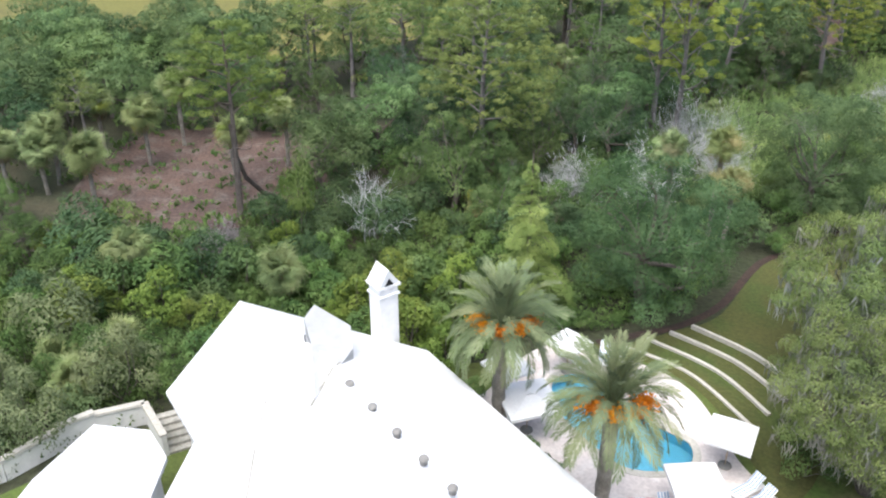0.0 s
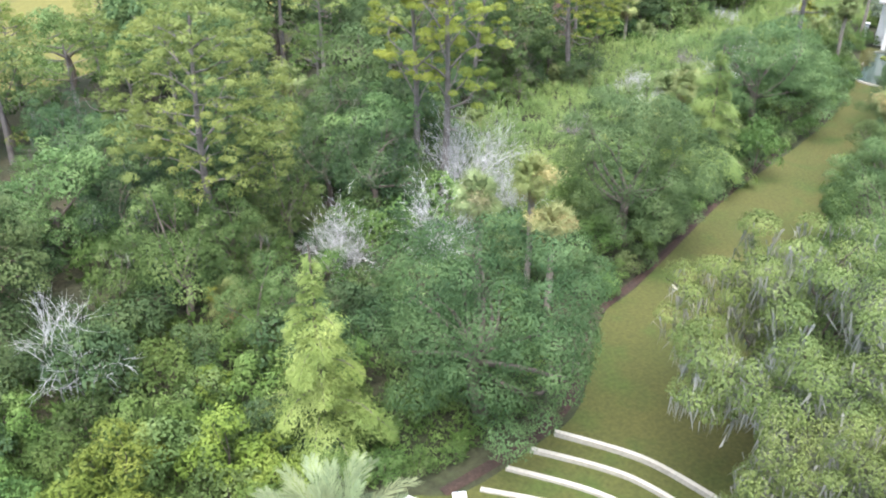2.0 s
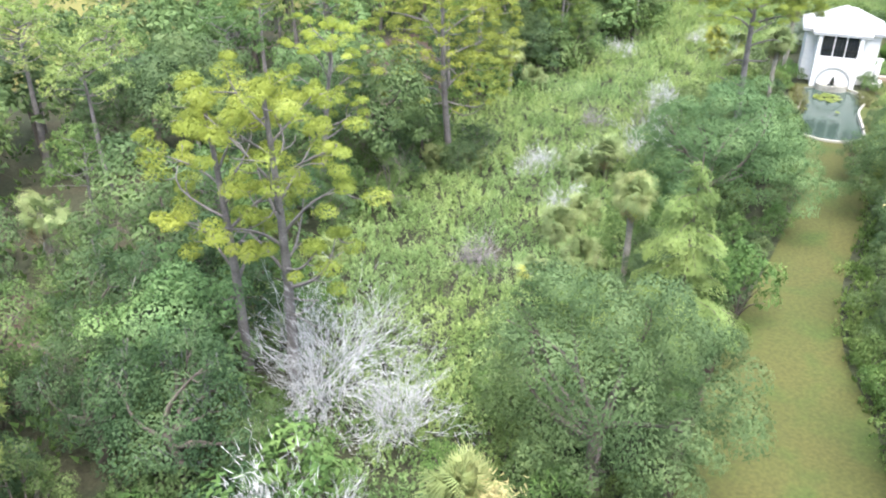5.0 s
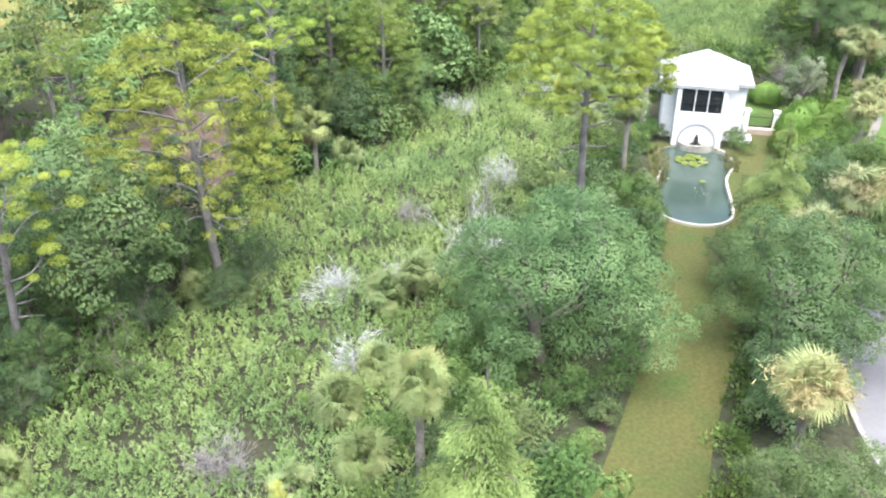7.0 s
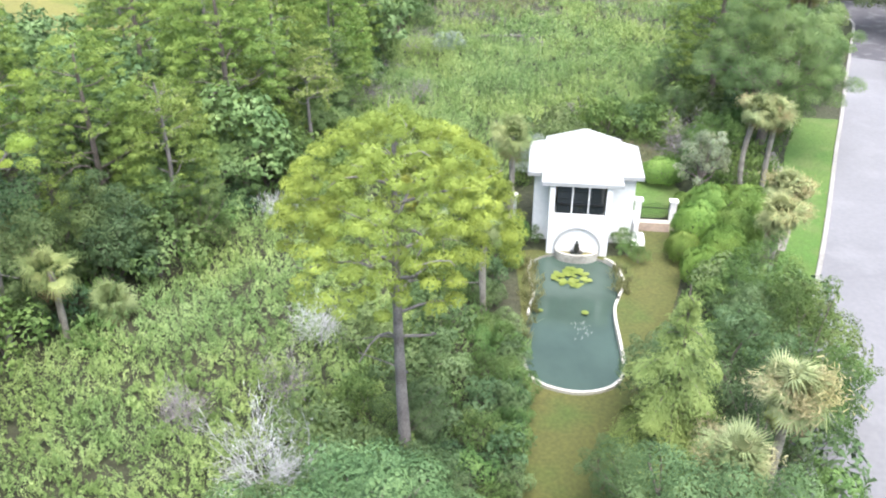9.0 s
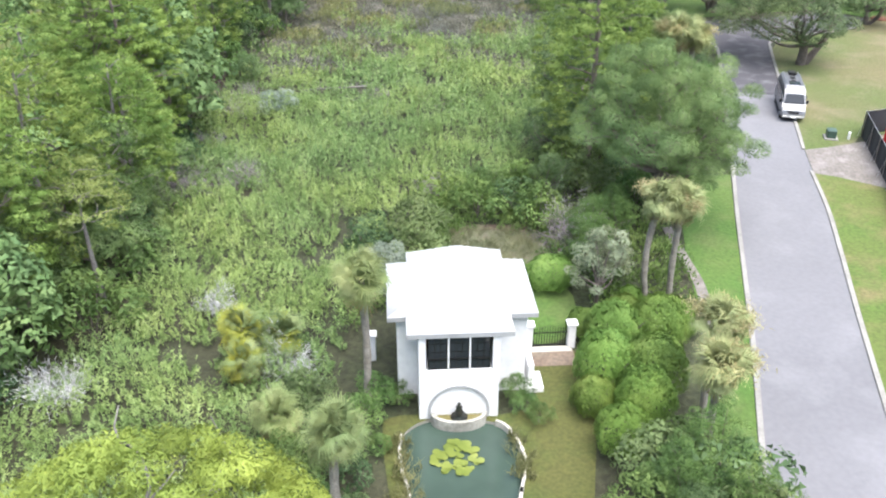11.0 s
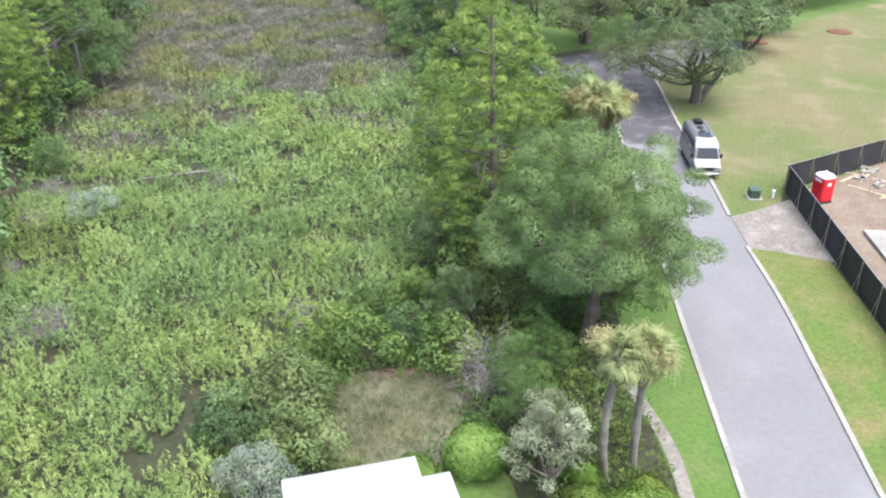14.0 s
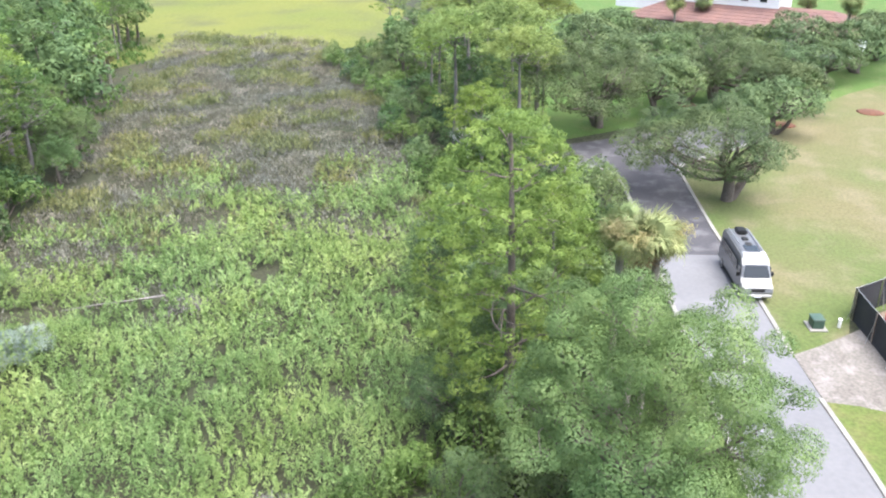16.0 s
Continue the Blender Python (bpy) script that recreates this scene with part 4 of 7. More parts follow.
structure("road", sheet([(70, 60.8), (98, 70.7), (109.8, 74.7), (116.8, 77.1), (127.8, 81.4), (134.4, 83.8), (141.5, 86.5), (139.5, 92.2), (132, 89.5), (119.3, 84.9), (112.7, 82.6), (105.8, 80.1), (98.9, 77.6), (92.6, 75.4), (68, 67.0)], 0.05), M_ROAD, "worn light grey asphalt road", "road")
structure("side_road", sheet([(141.5, 86.5), (146.6, 88.4), (158.0, 92.4), (161.2, 93.2), (163.4, 92.5), (166.0, 91.0), (174, 86.5), (180, 86), (181, 91), (172, 98), (164, 106), (157.5, 110), (155, 104), (158.0, 99.8), (155.2, 98.1), (153.0, 97.0), (143, 93.4), (139.5, 92.2)], 0.05), M_NEWROAD, "newer dark asphalt at the junction", "road")
K1 = [(59.5, -150), (59.5, -60), (59.5, 0), (59.5, 24), (59.5, 38), (60, 48), (62, 54.5), (65.5, 58.6), (70, 60.8), (98, 70.7), (109.8, 74.7), (116.8, 77.1), (123.4, 79.8)]
K2 = [(127.9, 81.5), (134.4, 83.8), (146.6, 88.4), (158.0, 92.4), (160.6, 93.2), (162.4, 93.0), (164.0, 92.2), (166.2, 90.9), (174, 86.4), (180, 85.8)]
K3 = [(53, -150), (53, -60), (53, 0), (53, 24), (53, 38), (54, 48), (56.5, 57), (61, 62.6), (68, 67.0), (92.6, 75.4), (98.9, 77.6), (105.8, 80.1), (112.7, 82.6), (119.3, 84.9), (132, 89.5), (143, 93.4), (153.0, 97.0), (155.4, 98.2), (157.6, 100.2), (157.8, 103), (157, 109)]
for name, ln in (("kerb_south", K1), ("kerb_corner", K2), ("kerb_north", K3)):
    structure(name, ribbon(curve_through(ln, False, 4), 0.17, 0.0, 0.15, 0.03), M_KERB, "pale concrete kerb along the road", "kerb")
structure("verge_north", sheet([(69.12, 67.54), (92.52, 75.54), (98.82, 77.74), (105.72, 80.24), (112.62, 82.74), (119.12, 85.04), (117, 88), (108, 85.0), (102.5, 82.6), (98.6, 80.6), (95.2, 79.2), (91, 77.6), (69, 70)], 0.05), M_GREENVERGE, "green grass strip beside the road", "lawn")
structure("footpath", ribbon(curve_through([(107.5, 86.0), (104.3, 83.7), (100.8, 81.2), (96.8, 79.5), (92, 77.9)], False, 5), 0.34, 0.03, 0.075), M_GRAVEL, "narrow winding brown path", "path")
structure("driveway", sheet([(123.2, 79.55), (127.9, 81.4), (129.6, 79.9), (132.6, 77.7), (140, 73), (134, 66), (123.4, 74.2), (123.5, 77.8)], 0.055), M_GRAVEL, "sandy unpaved driveway", "driveway")
structure("verge_south", sheet([(70.88, 60.96), (97.88, 70.56), (109.88, 74.66), (116.88, 77.06), (123.28, 79.76), (124.0, 74.6), (115.0, 71.1), (100, 65.6), (72, 56)], 0.052), M_VERGE, "patchy green grass strip between road and fence", "lawn")
structure("open_lawn", sheet([(128.1, 81.6), (134.5, 83.7), (146.7, 88.3), (158.1, 92.3), (161.6, 92.5), (166, 90.3), (174, 85.8), (182, 85.5), (200, 77), (420, -60), (420, -200), (200, -40), (150, 60), (134.5, 78.1), (131, 78.2), (127, 80.6)], 0.05), M_DRYLAWN, "open lawn, tan and patchy green", "lawn")
structure("far_lawn", sheet([(150, 106), (165, 107), (175, 99), (182, 92), (180, 82), (200, 68), (420, -90), (420, 150), (240, 150), (211, 148), (185, 128)], 0.046), M_GREENVERGE, "bright green lawn round the distant house", "lawn")
structure("building_site", sheet([(124, 73.8), (133.8, 77.6), (141.2, 72.5), (165, 55), (140, 35), (108, 62), (116, 71.0)], 0.06), M_DIRT, "bare dirt inside the construction fence", "ground")
structure("clearing", sheet(curve_through([(93.8, 97.0), (99.0, 98.4), (101.4, 94.2), (99.6, 91.4), (95.6, 90.8), (92.6, 92.4)], True, 4), 0.06), M_SAND, "sandy clearing with thin dry grass", "ground")
structure("clearing_edge", ribbon(curve_through([(95.5, 98.0), (98.8, 98.0), (101.0, 95.2), (101.6, 93.0), (100.4, 90.6)], False, 5), 0.55, 0.02, 0.085, 0.3), M_LITTER, "reddish bare soil edging the clearing", "ground")
structure("gatehouse_lawn", sheet(curve_through([(89.4, 88.0), (91.2, 85.8), (95.5, 87.4), (96.8, 91.0), (94, 93.5), (91.0, 91.0)], True, 4), 0.056), M_GREENVERGE, "small green lawn behind the pavilion", "lawn")


structure("gate_bed", sheet([(87.8, 86.1), (89.3, 84.1), (90.5, 85.0), (89.0, 87.0)], 0.06), M_DIRT, "bare brown soil in front of the garden gate", "bed")
structure("villa_grounds", sheet([(-60, -150), (53.0, -150), (53.0, 36), (54.0, 48), (56, 56), (50, 56), (40, 49), (30, 44), (18, 42), (-10, 40), (-22, 30), (-60, 30)], 0.01, (pool_line,)), M_VERGE, "plain grass round the villa", "lawn")
structure("east_field", sheet([(59.6, -150), (420, -200), (200, -40), (150, 34), (108, 61), (100, 66), (98, 70.4), (70, 60.6), (65.5, 58.4), (62, 54.3), (60.1, 48), (59.6, 36)], 0.01), M_VERGE, "plain grass south of the road", "lawn")


# ---- buildings ----
def hip_roof(x0, x1, y0, y1, z, zr, a, b, along='y', fascia=0.22, courses=7):
    """A hipped roof over a rectangle, laid in overlapping courses, ridge from a to b at height zr."""
    bm = bmesh.new()
    c = (x0 + x1) / 2 if along == 'y' else (y0 + y1) / 2
    r0, r1 = ((c, a), (c, b)) if along == 'y' else ((a, c), (b, c))
    corners = [(x0, y0), (x1, y0), (x1, y1), (x0, y1)]
    tops = [r0, r0, r1, r1] if along == 'y' else [r0, r1, r1, r0]
    prev = [bm.verts.new((*p, z - fascia)) for p in corners]
    bm.faces.new(prev[::-1])
    step = 0.035

    def ring(f, dz):
        return [bm.verts.new((p[0] + (q[0] - p[0]) * f, p[1] + (q[1] - p[1]) * f, z + (zr - z) * f + dz)) for p, q in zip(corners, tops)]

    for k in range(courses):
        for f, dz in ((k / courses, step), ((k + 1) / courses, 0.0)):
            cur = ring(min(f, 0.9995), dz)
            for i in range(4):
                bm.faces.new((prev[i], prev[(i + 1) % 4], cur[(i + 1) % 4], cur[i]))
            prev = cur
    bmesh.ops.remove_doubles(bm, verts=bm.verts, dist=0.004)
    bmesh.ops.recalc_face_normals(bm, faces=bm.faces)
    return bm


def poly_roof(eaves, peaks, faces, fascia=0.25):
    """A roof of flat slopes: eave corners, then peaks, and the faces that join them."""
    bm = bmesh.new()
    vs = [bm.verts.new(p) for p in (*eaves, *peaks)]
    for f in faces:
        bm.faces.new([vs[i] for i in f])
    low = [bm.verts.new((p[0], p[1], p[2] - fascia)) for p in eaves]
    n = len(eaves)
    for i in range(n):
        bm.faces.new((vs[i], low[i], low[(i + 1) % n], vs[(i + 1) % n]))
    bm.faces.new(low)
    bmesh.ops.recalc_face_normals(bm, faces=bm.faces)
    return bm


def prism(outline, z0, z1):
    bm = bmesh.new()
    a = [bm.verts.new((*p, z0)) for p in outline]
    b = [bm.verts.new((*p, z1)) for p in outline]
    for i in range(len(a)):
        j = (i + 1) % len(a)
        bm.faces.new((a[i], a[j], b[j], b[i]))
    bm.faces.new(b)
    bm.faces.new(a[::-1])
    bmesh.ops.recalc_face_normals(bm, faces=bm.faces)
    return bm


def gable_cap(w, d, z0, z1):
    bm = bmesh.new()
    v = [bm.verts.new(p) for p in ((-w / 2, -d / 2, z0), (w / 2, -d / 2, z0), (w / 2, d / 2, z0), (-w / 2, d / 2, z0), (0, -d / 2, z1), (0, d / 2, z1))]
    for f in ((0, 1, 4), (2, 3, 5), (1, 2, 5, 4), (3, 0, 4, 5), (3, 2, 1, 0)):
        bm.faces.new([v[i] for i in f])
    return bm


def tri_hole(s, y):
    bm = bmesh.new()
    v = [bm.verts.new(p) for p in ((-s / 2, y, 0), (s / 2, y, 0), (0, y, s * 0.75))]
    w = [bm.verts.new((p.co.x, y + 0.05, p.co.z)) for p in v]
    bm.faces.new(v)
    bm.faces.new(w[::-1])
    for i in range(3):
        bm.faces.new((v[i], w[i], w[(i + 1) % 3], v[(i + 1) % 3]))
    bmesh.ops.recalc_face_normals(bm, faces=bm.faces)
    return bm


house = thing("villa", "large villa with bright white hipped roofs and chimneys", "house", 0, 0)
EAVES = [(-11.7, 40.8, 4.5), (-13.6, 32.6, 4.5), (-11.3, 29.1, 4.5), (-12.6, 17.0, 4.5), (-4, 6, 4.5), (8, 4, 4.5), (13.5, 15.6, 4.5), (-0.8, 36.0, 4.5)]
PEAKS = [(-8.2, 34.4, 7.3), (-5.4, 31.0, 8.0), (3.0, 14.5, 8.0)]
part("roof", poly_roof(EAVES, PEAKS, [(0, 1, 8), (1, 2, 9, 8), (2, 3, 9), (3, 4, 10, 9), (4, 5, 10), (5, 6, 10), (6, 7, 9, 10), (7, 0, 8, 9)]), M_ROOF, house)
part("wall", prism([(-11.2, 39.9), (-12.9, 32.8), (-10.6, 29.2), (-11.9, 17.3), (-3.7, 6.8), (7.6, 4.9), (12.5, 15.4), (-1.1, 35.2)], 0, 4.3), M_WHITE, house)
part("wing_roof", poly_roof([(-16.6, 30.8, 4.0), (-13.8, 30.4, 4.0), (-12.5, 28.6, 4.0), (-12.5, 22.0, 4.0), (-18.8, 22.0, 4.0), (-18.0, 27.2, 4.0)], [(-15.4, 27.2, 5.2), (-15.4, 23.5, 5.2)], [(0, 1, 6), (1, 2, 6), (2, 3, 7, 6), (3, 4, 7), (4, 5, 6, 7), (5, 0, 6)]), M_ROOF, house)
part("wing_wall", prism([(-16.2, 30.2), (-14.0, 29.9), (-12.9, 28.4), (-12.9, 22.4), (-18.4, 22.4), (-17.5, 27.3)], 0, 3.8), M_WHITE, house)


def chimney(x, y, rz, w, d, z0, z1, zc, hole):
    m = pose(x, y, 0, 0, 0, rz)
    b = part("chimney", box(w, d, z1 - z0, pose(0, 0, z0), 0.03), M_WHITE, house, "white rendered chimney", m)
    part("chimney_band", box(w + 0.16, d + 0.16, 0.14, pose(0, 0, z1 - 0.55), 0.02), M_WHITE, b)
    part("chimney_collar", box(w + 0.22, d + 0.22, 0.16, pose(0, 0, z1), 0.02), M_WHITE, b)
    part("chimney_cap", gable_cap(w + 0.1, d + 0.16, z1 + 0.16, zc), M_ROOF, b)
    for y2, r in ((-d / 2 - 0.12, 0), (-d / 2 - 0.12, 180)):
        hm = pose(0, 0, z1 + 0.22, 0, 0, r)
        bm = tri_hole(hole, y2)
        bm.transform(hm)
        part("flue_opening", bm, M_DARK, b, "dark triangular flue opening")
    return b


chimney(-3.1, 37.2, 35, 1.15, 1.05, 4.0, 7.9, 9.0, 0.5)
bm = bmesh.new()
slab = [(-6.25, 34.3, 8.5), (-4.35, 32.8, 8.3), (-4.15, 31.6, 7.85), (-5.45, 28.1, 7.72), (-6.1, 31.8, 8.0), (-6.65, 33.5, 8.25)]
upper, lower = [bm.verts.new(p) for p in slab], [bm.verts.new((p[0], p[1], 6.4)) for p in slab]
for f in ((0, 1, 5), (1, 2, 4, 5), (2, 3, 4)):
    bm.faces.new([upper[i] for i in f])
for i in range(6):
    bm.faces.new((upper[i], lower[i], lower[(i + 1) % 6], upper[(i + 1) % 6]))
bm.faces.new(lower[::-1])
bmesh.ops.recalc_face_normals(bm, faces=bm.faces)
# less lit roof face: its shade is in the colour, darker than M_ROOF
slab = part("raised_roof", bm, M_GREYROOF, house, "raised white roof slab, its shade put in as grey")
bm = tri_hole(0.4, 0.0)
bm.transform(pose(-6.5, 32.4, 7.75, 0, 0, -75))
part("vent_opening", bm, M_DARK, slab, "dark triangular vent opening")
for k in range(6):
    t = k / 3
    p = Vector((-4.04 + 3.3 * t, 28.9 - 4.6 * t, 0))
    bm = lathe([(0.15, 0), (0.15, 0.2), (0.2, 0.22), (0.2, 0.28), (0.15, 0.35), (0.02, 0.38)], 14)
    part("roof_vent", bm, M_KERB, house, "round grey metal roof vent", pose(p.x, p.y, 7.72))
ROOF_FACES = [(0, 1, 8), (1, 2, 9), (1, 9, 8), (2, 3, 9), (3, 4, 10), (3, 10, 9), (4, 5, 10), (5, 6, 10), (6, 7, 9), (6, 9, 10), (7, 0, 8), (7, 8, 9)]


def roof_z(x, y):
    V = [*EAVES, *PEAKS]
    for a, b, d in ROOF_FACES:
        A, B, D = (np.array(V[i]) for i in (a, b, d))
        m = np.array([[B[0] - A[0], D[0] - A[0]], [B[1] - A[1], D[1] - A[1]]])
        u, v = np.linalg.solve(m, np.array([x - A[0], y - A[1]]))
        if u >= -1e-6 and v >= -1e-6 and u + v <= 1 + 1e-6:
            return float(A[2] + u * (B[2] - A[2]) + v * (D[2] - A[2]))
    return 4.5


def roof_line(a, b, w, n, gap, name, label):
    """A thin raised seam laid on the slopes in short lengths."""
    a, b = np.array(a), np.array(b)
    for k in range(n):
        p0, p1 = a + (b - a) * (k / n), a + (b - a) * ((k + 1 - gap) / n)
        z0, z1 = roof_z(*p0), roof_z(*p1)
        L = math.dist((*p0, z0), (*p1, z1))
        m = pose(p0[0], p0[1], z0, 0, -math.degrees(math.asin((z1 - z0) / L)), math.degrees(math.atan2(p1[1] - p0[1], p1[0] - p0[0])))
        part(name, box(L, w, 0.07, pose(L / 2, 0, -0.03)), M_OLDSTONE, house, label, m)


roof_line((-7.9, 29.6), (-7.4, 20.0), 0.07, 5, 0.0, "valley_seam", "thin grey roof valley seam")
roof_line((-4.3, 31.6), (-5.7, 27.6), 0.12, 5, 0.35, "roof_step", "small grey step in the roof")

# courtyard wall beside the villa, with steps
court = thing("courtyard_wall", "white rendered garden wall with a stepped top", "wall", 0, 0)
for a, b, h in (((-34, 25.2), (-21.9, 31.2), 1.25), ((-21.9, 31.2), (-20.0, 33.4), 1.3), ((-20.0, 33.4), (-18.5, 34.6), 1.5), ((-18.5, 34.6), (-16.1, 35.5), 1.35), ((-16.1, 35.5), (-14.3, 32.9), 1.35)):
    part("wall_run", ribbon([(*a, 0), (*b, 0)], 0.12, 0, h), M_SHADEWALL, court)
    part("wall_coping", ribbon([(*a, 0), (*b, 0)], 0.21, h + 0.004, h + 0.12, 0.03), M_STONE, court)
steps = thing("garden_steps", "grey stone garden steps beside the villa wall", "steps", -14.3, 34.4, 0, 25)
for k in range(6):
    part("step", box(1.5, 0.4, 0.17 * (6 - k), pose(0, -0.38 * k + 0.8, 0), 0.015), M_OLDSTONE, steps)

# gate pavilion at the head of the pond
GHX, GHY, GHR = 82.1, 87.1, -52.3
pav = thing("gate_pavilion", "white pond pavilion with a hipped white roof", "pavilion", GHX, GHY, 0, GHR)
part("main_wall", box(6.5, 4.5, 4.75, pose(0.3, 4.25, 0), 0.02), M_WHITE, pav)
part("lower_wall", box(3.9, 2.2, 2.95, pose(0, 1.1, 0), 0.02), M_WHITE, pav)
part("side_wall", box(0.35, 2.2, 2.0, pose(-1.775, 1.1, 2.954), 0.01), M_WHITE, pav)
part("side_wall", box(0.35, 2.2, 2.0, pose(1.775, 1.1, 2.954), 0.01), M_WHITE, pav)
part("rear_projection", box(4.4, 1.3, 4.7, pose(0.3, 7.15, 0), 0.02), M_WHITE, pav)
part("room_back", box(3.2, 0.06, 2.0, pose(0, 1.96, 2.954)), M_WOOD, pav, "brown interior wall behind the windows")
for k, v in enumerate((-1.03, 0.0, 1.03)):
    w = part("window", box(0.93, 0.05, 1.95, pose(0, 0, 0)), M_GLASS, pav, "dark glazed window", pose(v, 0.14, 3.0))
    for dx in (-0.44, -0.15, 0.15, 0.44):
        part("glazing_bar", box(0.045, 0.09, 1.95, pose(dx, 0, 0)), M_DARK, w)
    for dz in (0.0, 0.48, 0.96, 1.44, 1.9):
        part("glazing_bar", box(0.93, 0.08, 0.045, pose(0, 0, dz)), M_DARK, w)
    part("balcony_rail", box(0.95, 0.05, 0.05, pose(0, -0.12, 0.62)), M_DARK, w)
for v in (-0.515, 0.515):
    part("mullion", box(0.09, 0.2, 2.0, pose(v, 0.14, 2.954), 0.01), M_WHITE, pav)
part("roof", hip_roof(-3.4, 4.0, 1.6, 6.9, 5.0, 6.75, 0.1, 0.9, 'x'), M_GREYROOF, pav)
part("front_roof", hip_roof(-2.5, 2.6, -0.1, 5.6, 5.14, 6.66, 2.2, 4.0, 'y'), M_GREYROOF, pav)
part("rear_roof", hip_roof(-2.3, 2.9, 3.5, 8.1, 4.97, 6.5, 4.6, 6.0, 'y'), M_GREYROOF, pav)
arch = bmesh.new()
pts = [(1.45 * math.cos(a), 0.55 + 1.45 * math.sin(a)) for a in np.linspace(0, math.pi, 25)]
pts = [(1.45, 0.1)] + pts + [(-1.45, 0.1)]
rows = []
for i, (px, pz) in enumerate(pts):
    c = Vector((px, pz - 0.55)) if 0 < i < len(pts) - 1 else Vector((px, 0))
    n = c.normalized() * 0.07
    rows.append([arch.verts.new((px + n.x * s, yy, pz + n.y * s)) for s, yy in ((-1, 0.02), (-1, -0.07), (1, -0.07), (1, 0.02))])
for a, b in zip(rows, rows[1:]):
    for k in range(3):
        arch.faces.new((a[k], a[k + 1], b[k + 1], b[k]))
bmesh.ops.recalc_face_normals(arch, faces=arch.faces)
part("arch_moulding", arch, M_GREYROOF, pav, "raised round arch moulding")
part("side_steps", box(0.9, 1.4, 0.35, pose(4.1, 2.4, 0), 0.02), M_WHITE, pav)
part("stair_wall", box(0.3, 1.9, 1.5, pose(3.9, 3.0, 0), 0.02), M_WHITE, pav)

basin = thing("fountain_basin", "mossy stone fountain basin at the wall foot", "fountain", GHX, GHY, 0, GHR)
bm = bmesh.new()
half = [(1.3 * math.cos(a), -0.05 - 0.75 * math.sin(a)) for a in np.linspace(0, math.pi, 15)]
part("bowl_wall", ribbon([(*p, 0) for p in half], 0.1, -0.4, 0.45, 0.01), M_OLDSTONE, basin)
part("basin_water", sheet(half, 0.3), glossy("mossy_basin_water", (0.16, 0.14, 0.05), 0.15, 0.2, 4.0), basin, "brown mossy water")
statue = thing("statue", "small dark bronze garden statue on a white bowl", "statue", GHX - 0.28, GHY - 0.2, 0.3, GHR)
bm = lathe([(0.36, 0.0), (0.42, 0.12), (0.1, 0.14), (0.16, 0.24), (0.2, 0.42), (0.13, 0.6), (0.17, 0.7), (0.06, 0.8), (0.09, 0.9), (0.02, 0.98)], 14)
part("figure", bm, M_BRONZE, statue)

gate = thing("garden_gate", "black iron garden gate between white posts", "gate", GHX, GHY, 0, GHR)
for v in (4.35, 6.75):
    p = part("gate_post", box(0.42, 0.42, 1.5, pose(v, 5.7, 0), 0.02), M_WHITE, gate, "white rendered gate post")
    part("post_cap", box(0.6, 0.6, 0.14, pose(v, 5.7, 1.504), 0.03), M_WHITE, p)
for k in range(13):
    part("gate_bar", box(0.035, 0.035, 1.15 + 0.2 * math.sin(math.pi * (k + 0.5) / 13), pose(4.66 + k * 0.148, 5.7, 0.06)), M_DARK, gate)
for z in (0.12, 0.95):
    part("gate_rail", box(1.95, 0.05, 0.05, pose(5.55, 5.7, z)), M_DARK, gate)
part("threshold", box(2.4, 0.5, 0.09, pose(5.55, 5.4, 0.0), 0.01), M_STONE, gate, "pale stone threshold")
lamp = thing("wall_post", "white garden wall pier with a lantern", "pier", GHX, GHY, 0, GHR)
part("pier", box(0.4, 0.4, 1.6, pose(-4.3, 5.2, 0), 0.02), M_WHITE, lamp)
part("pier_cap", box(0.56, 0.56, 0.12, pose(-4.3, 5.2, 1.604), 0.02), M_WHITE, lamp)

# distant villa
far = thing("distant_villa", "distant white villa with low terracotta roofs", "house", 231.5, 92.8, 0, -101)
part("lower_wall", box(36, 12, 4.0, pose(0, 0, 0)), M_WHITE, far)
part("lower_roof", hip_roof(-19, 19, -9, 7, 4.0, 6.4, -13, 13, 'x'), M_TILEROOF, far, "low terracotta tile roof")
part("upper_wall", box(28, 9, 6.0, pose(-9, 2.5, 4.4)), M_WHITE, far)
part("upper_roof", hip_roof(-24.5, 6.5, -3, 8, 10.4, 12.6, -19, 1, 'x'), M_TILEROOF, far, "terracotta tile roof")
for k in range(9):
    part("window", box(1.1, 0.12, 1.9, pose(-21.5 + 3.0 * k, -2.04, 7.0)), M_GLASS, far, "dark arched window")
for k in range(9):
    part("window", box(1.2, 0.12, 2.0, pose(-15.5 + 3.8 * k, -6.04, 1.0)), M_GLASS, far, "dark ground floor window")


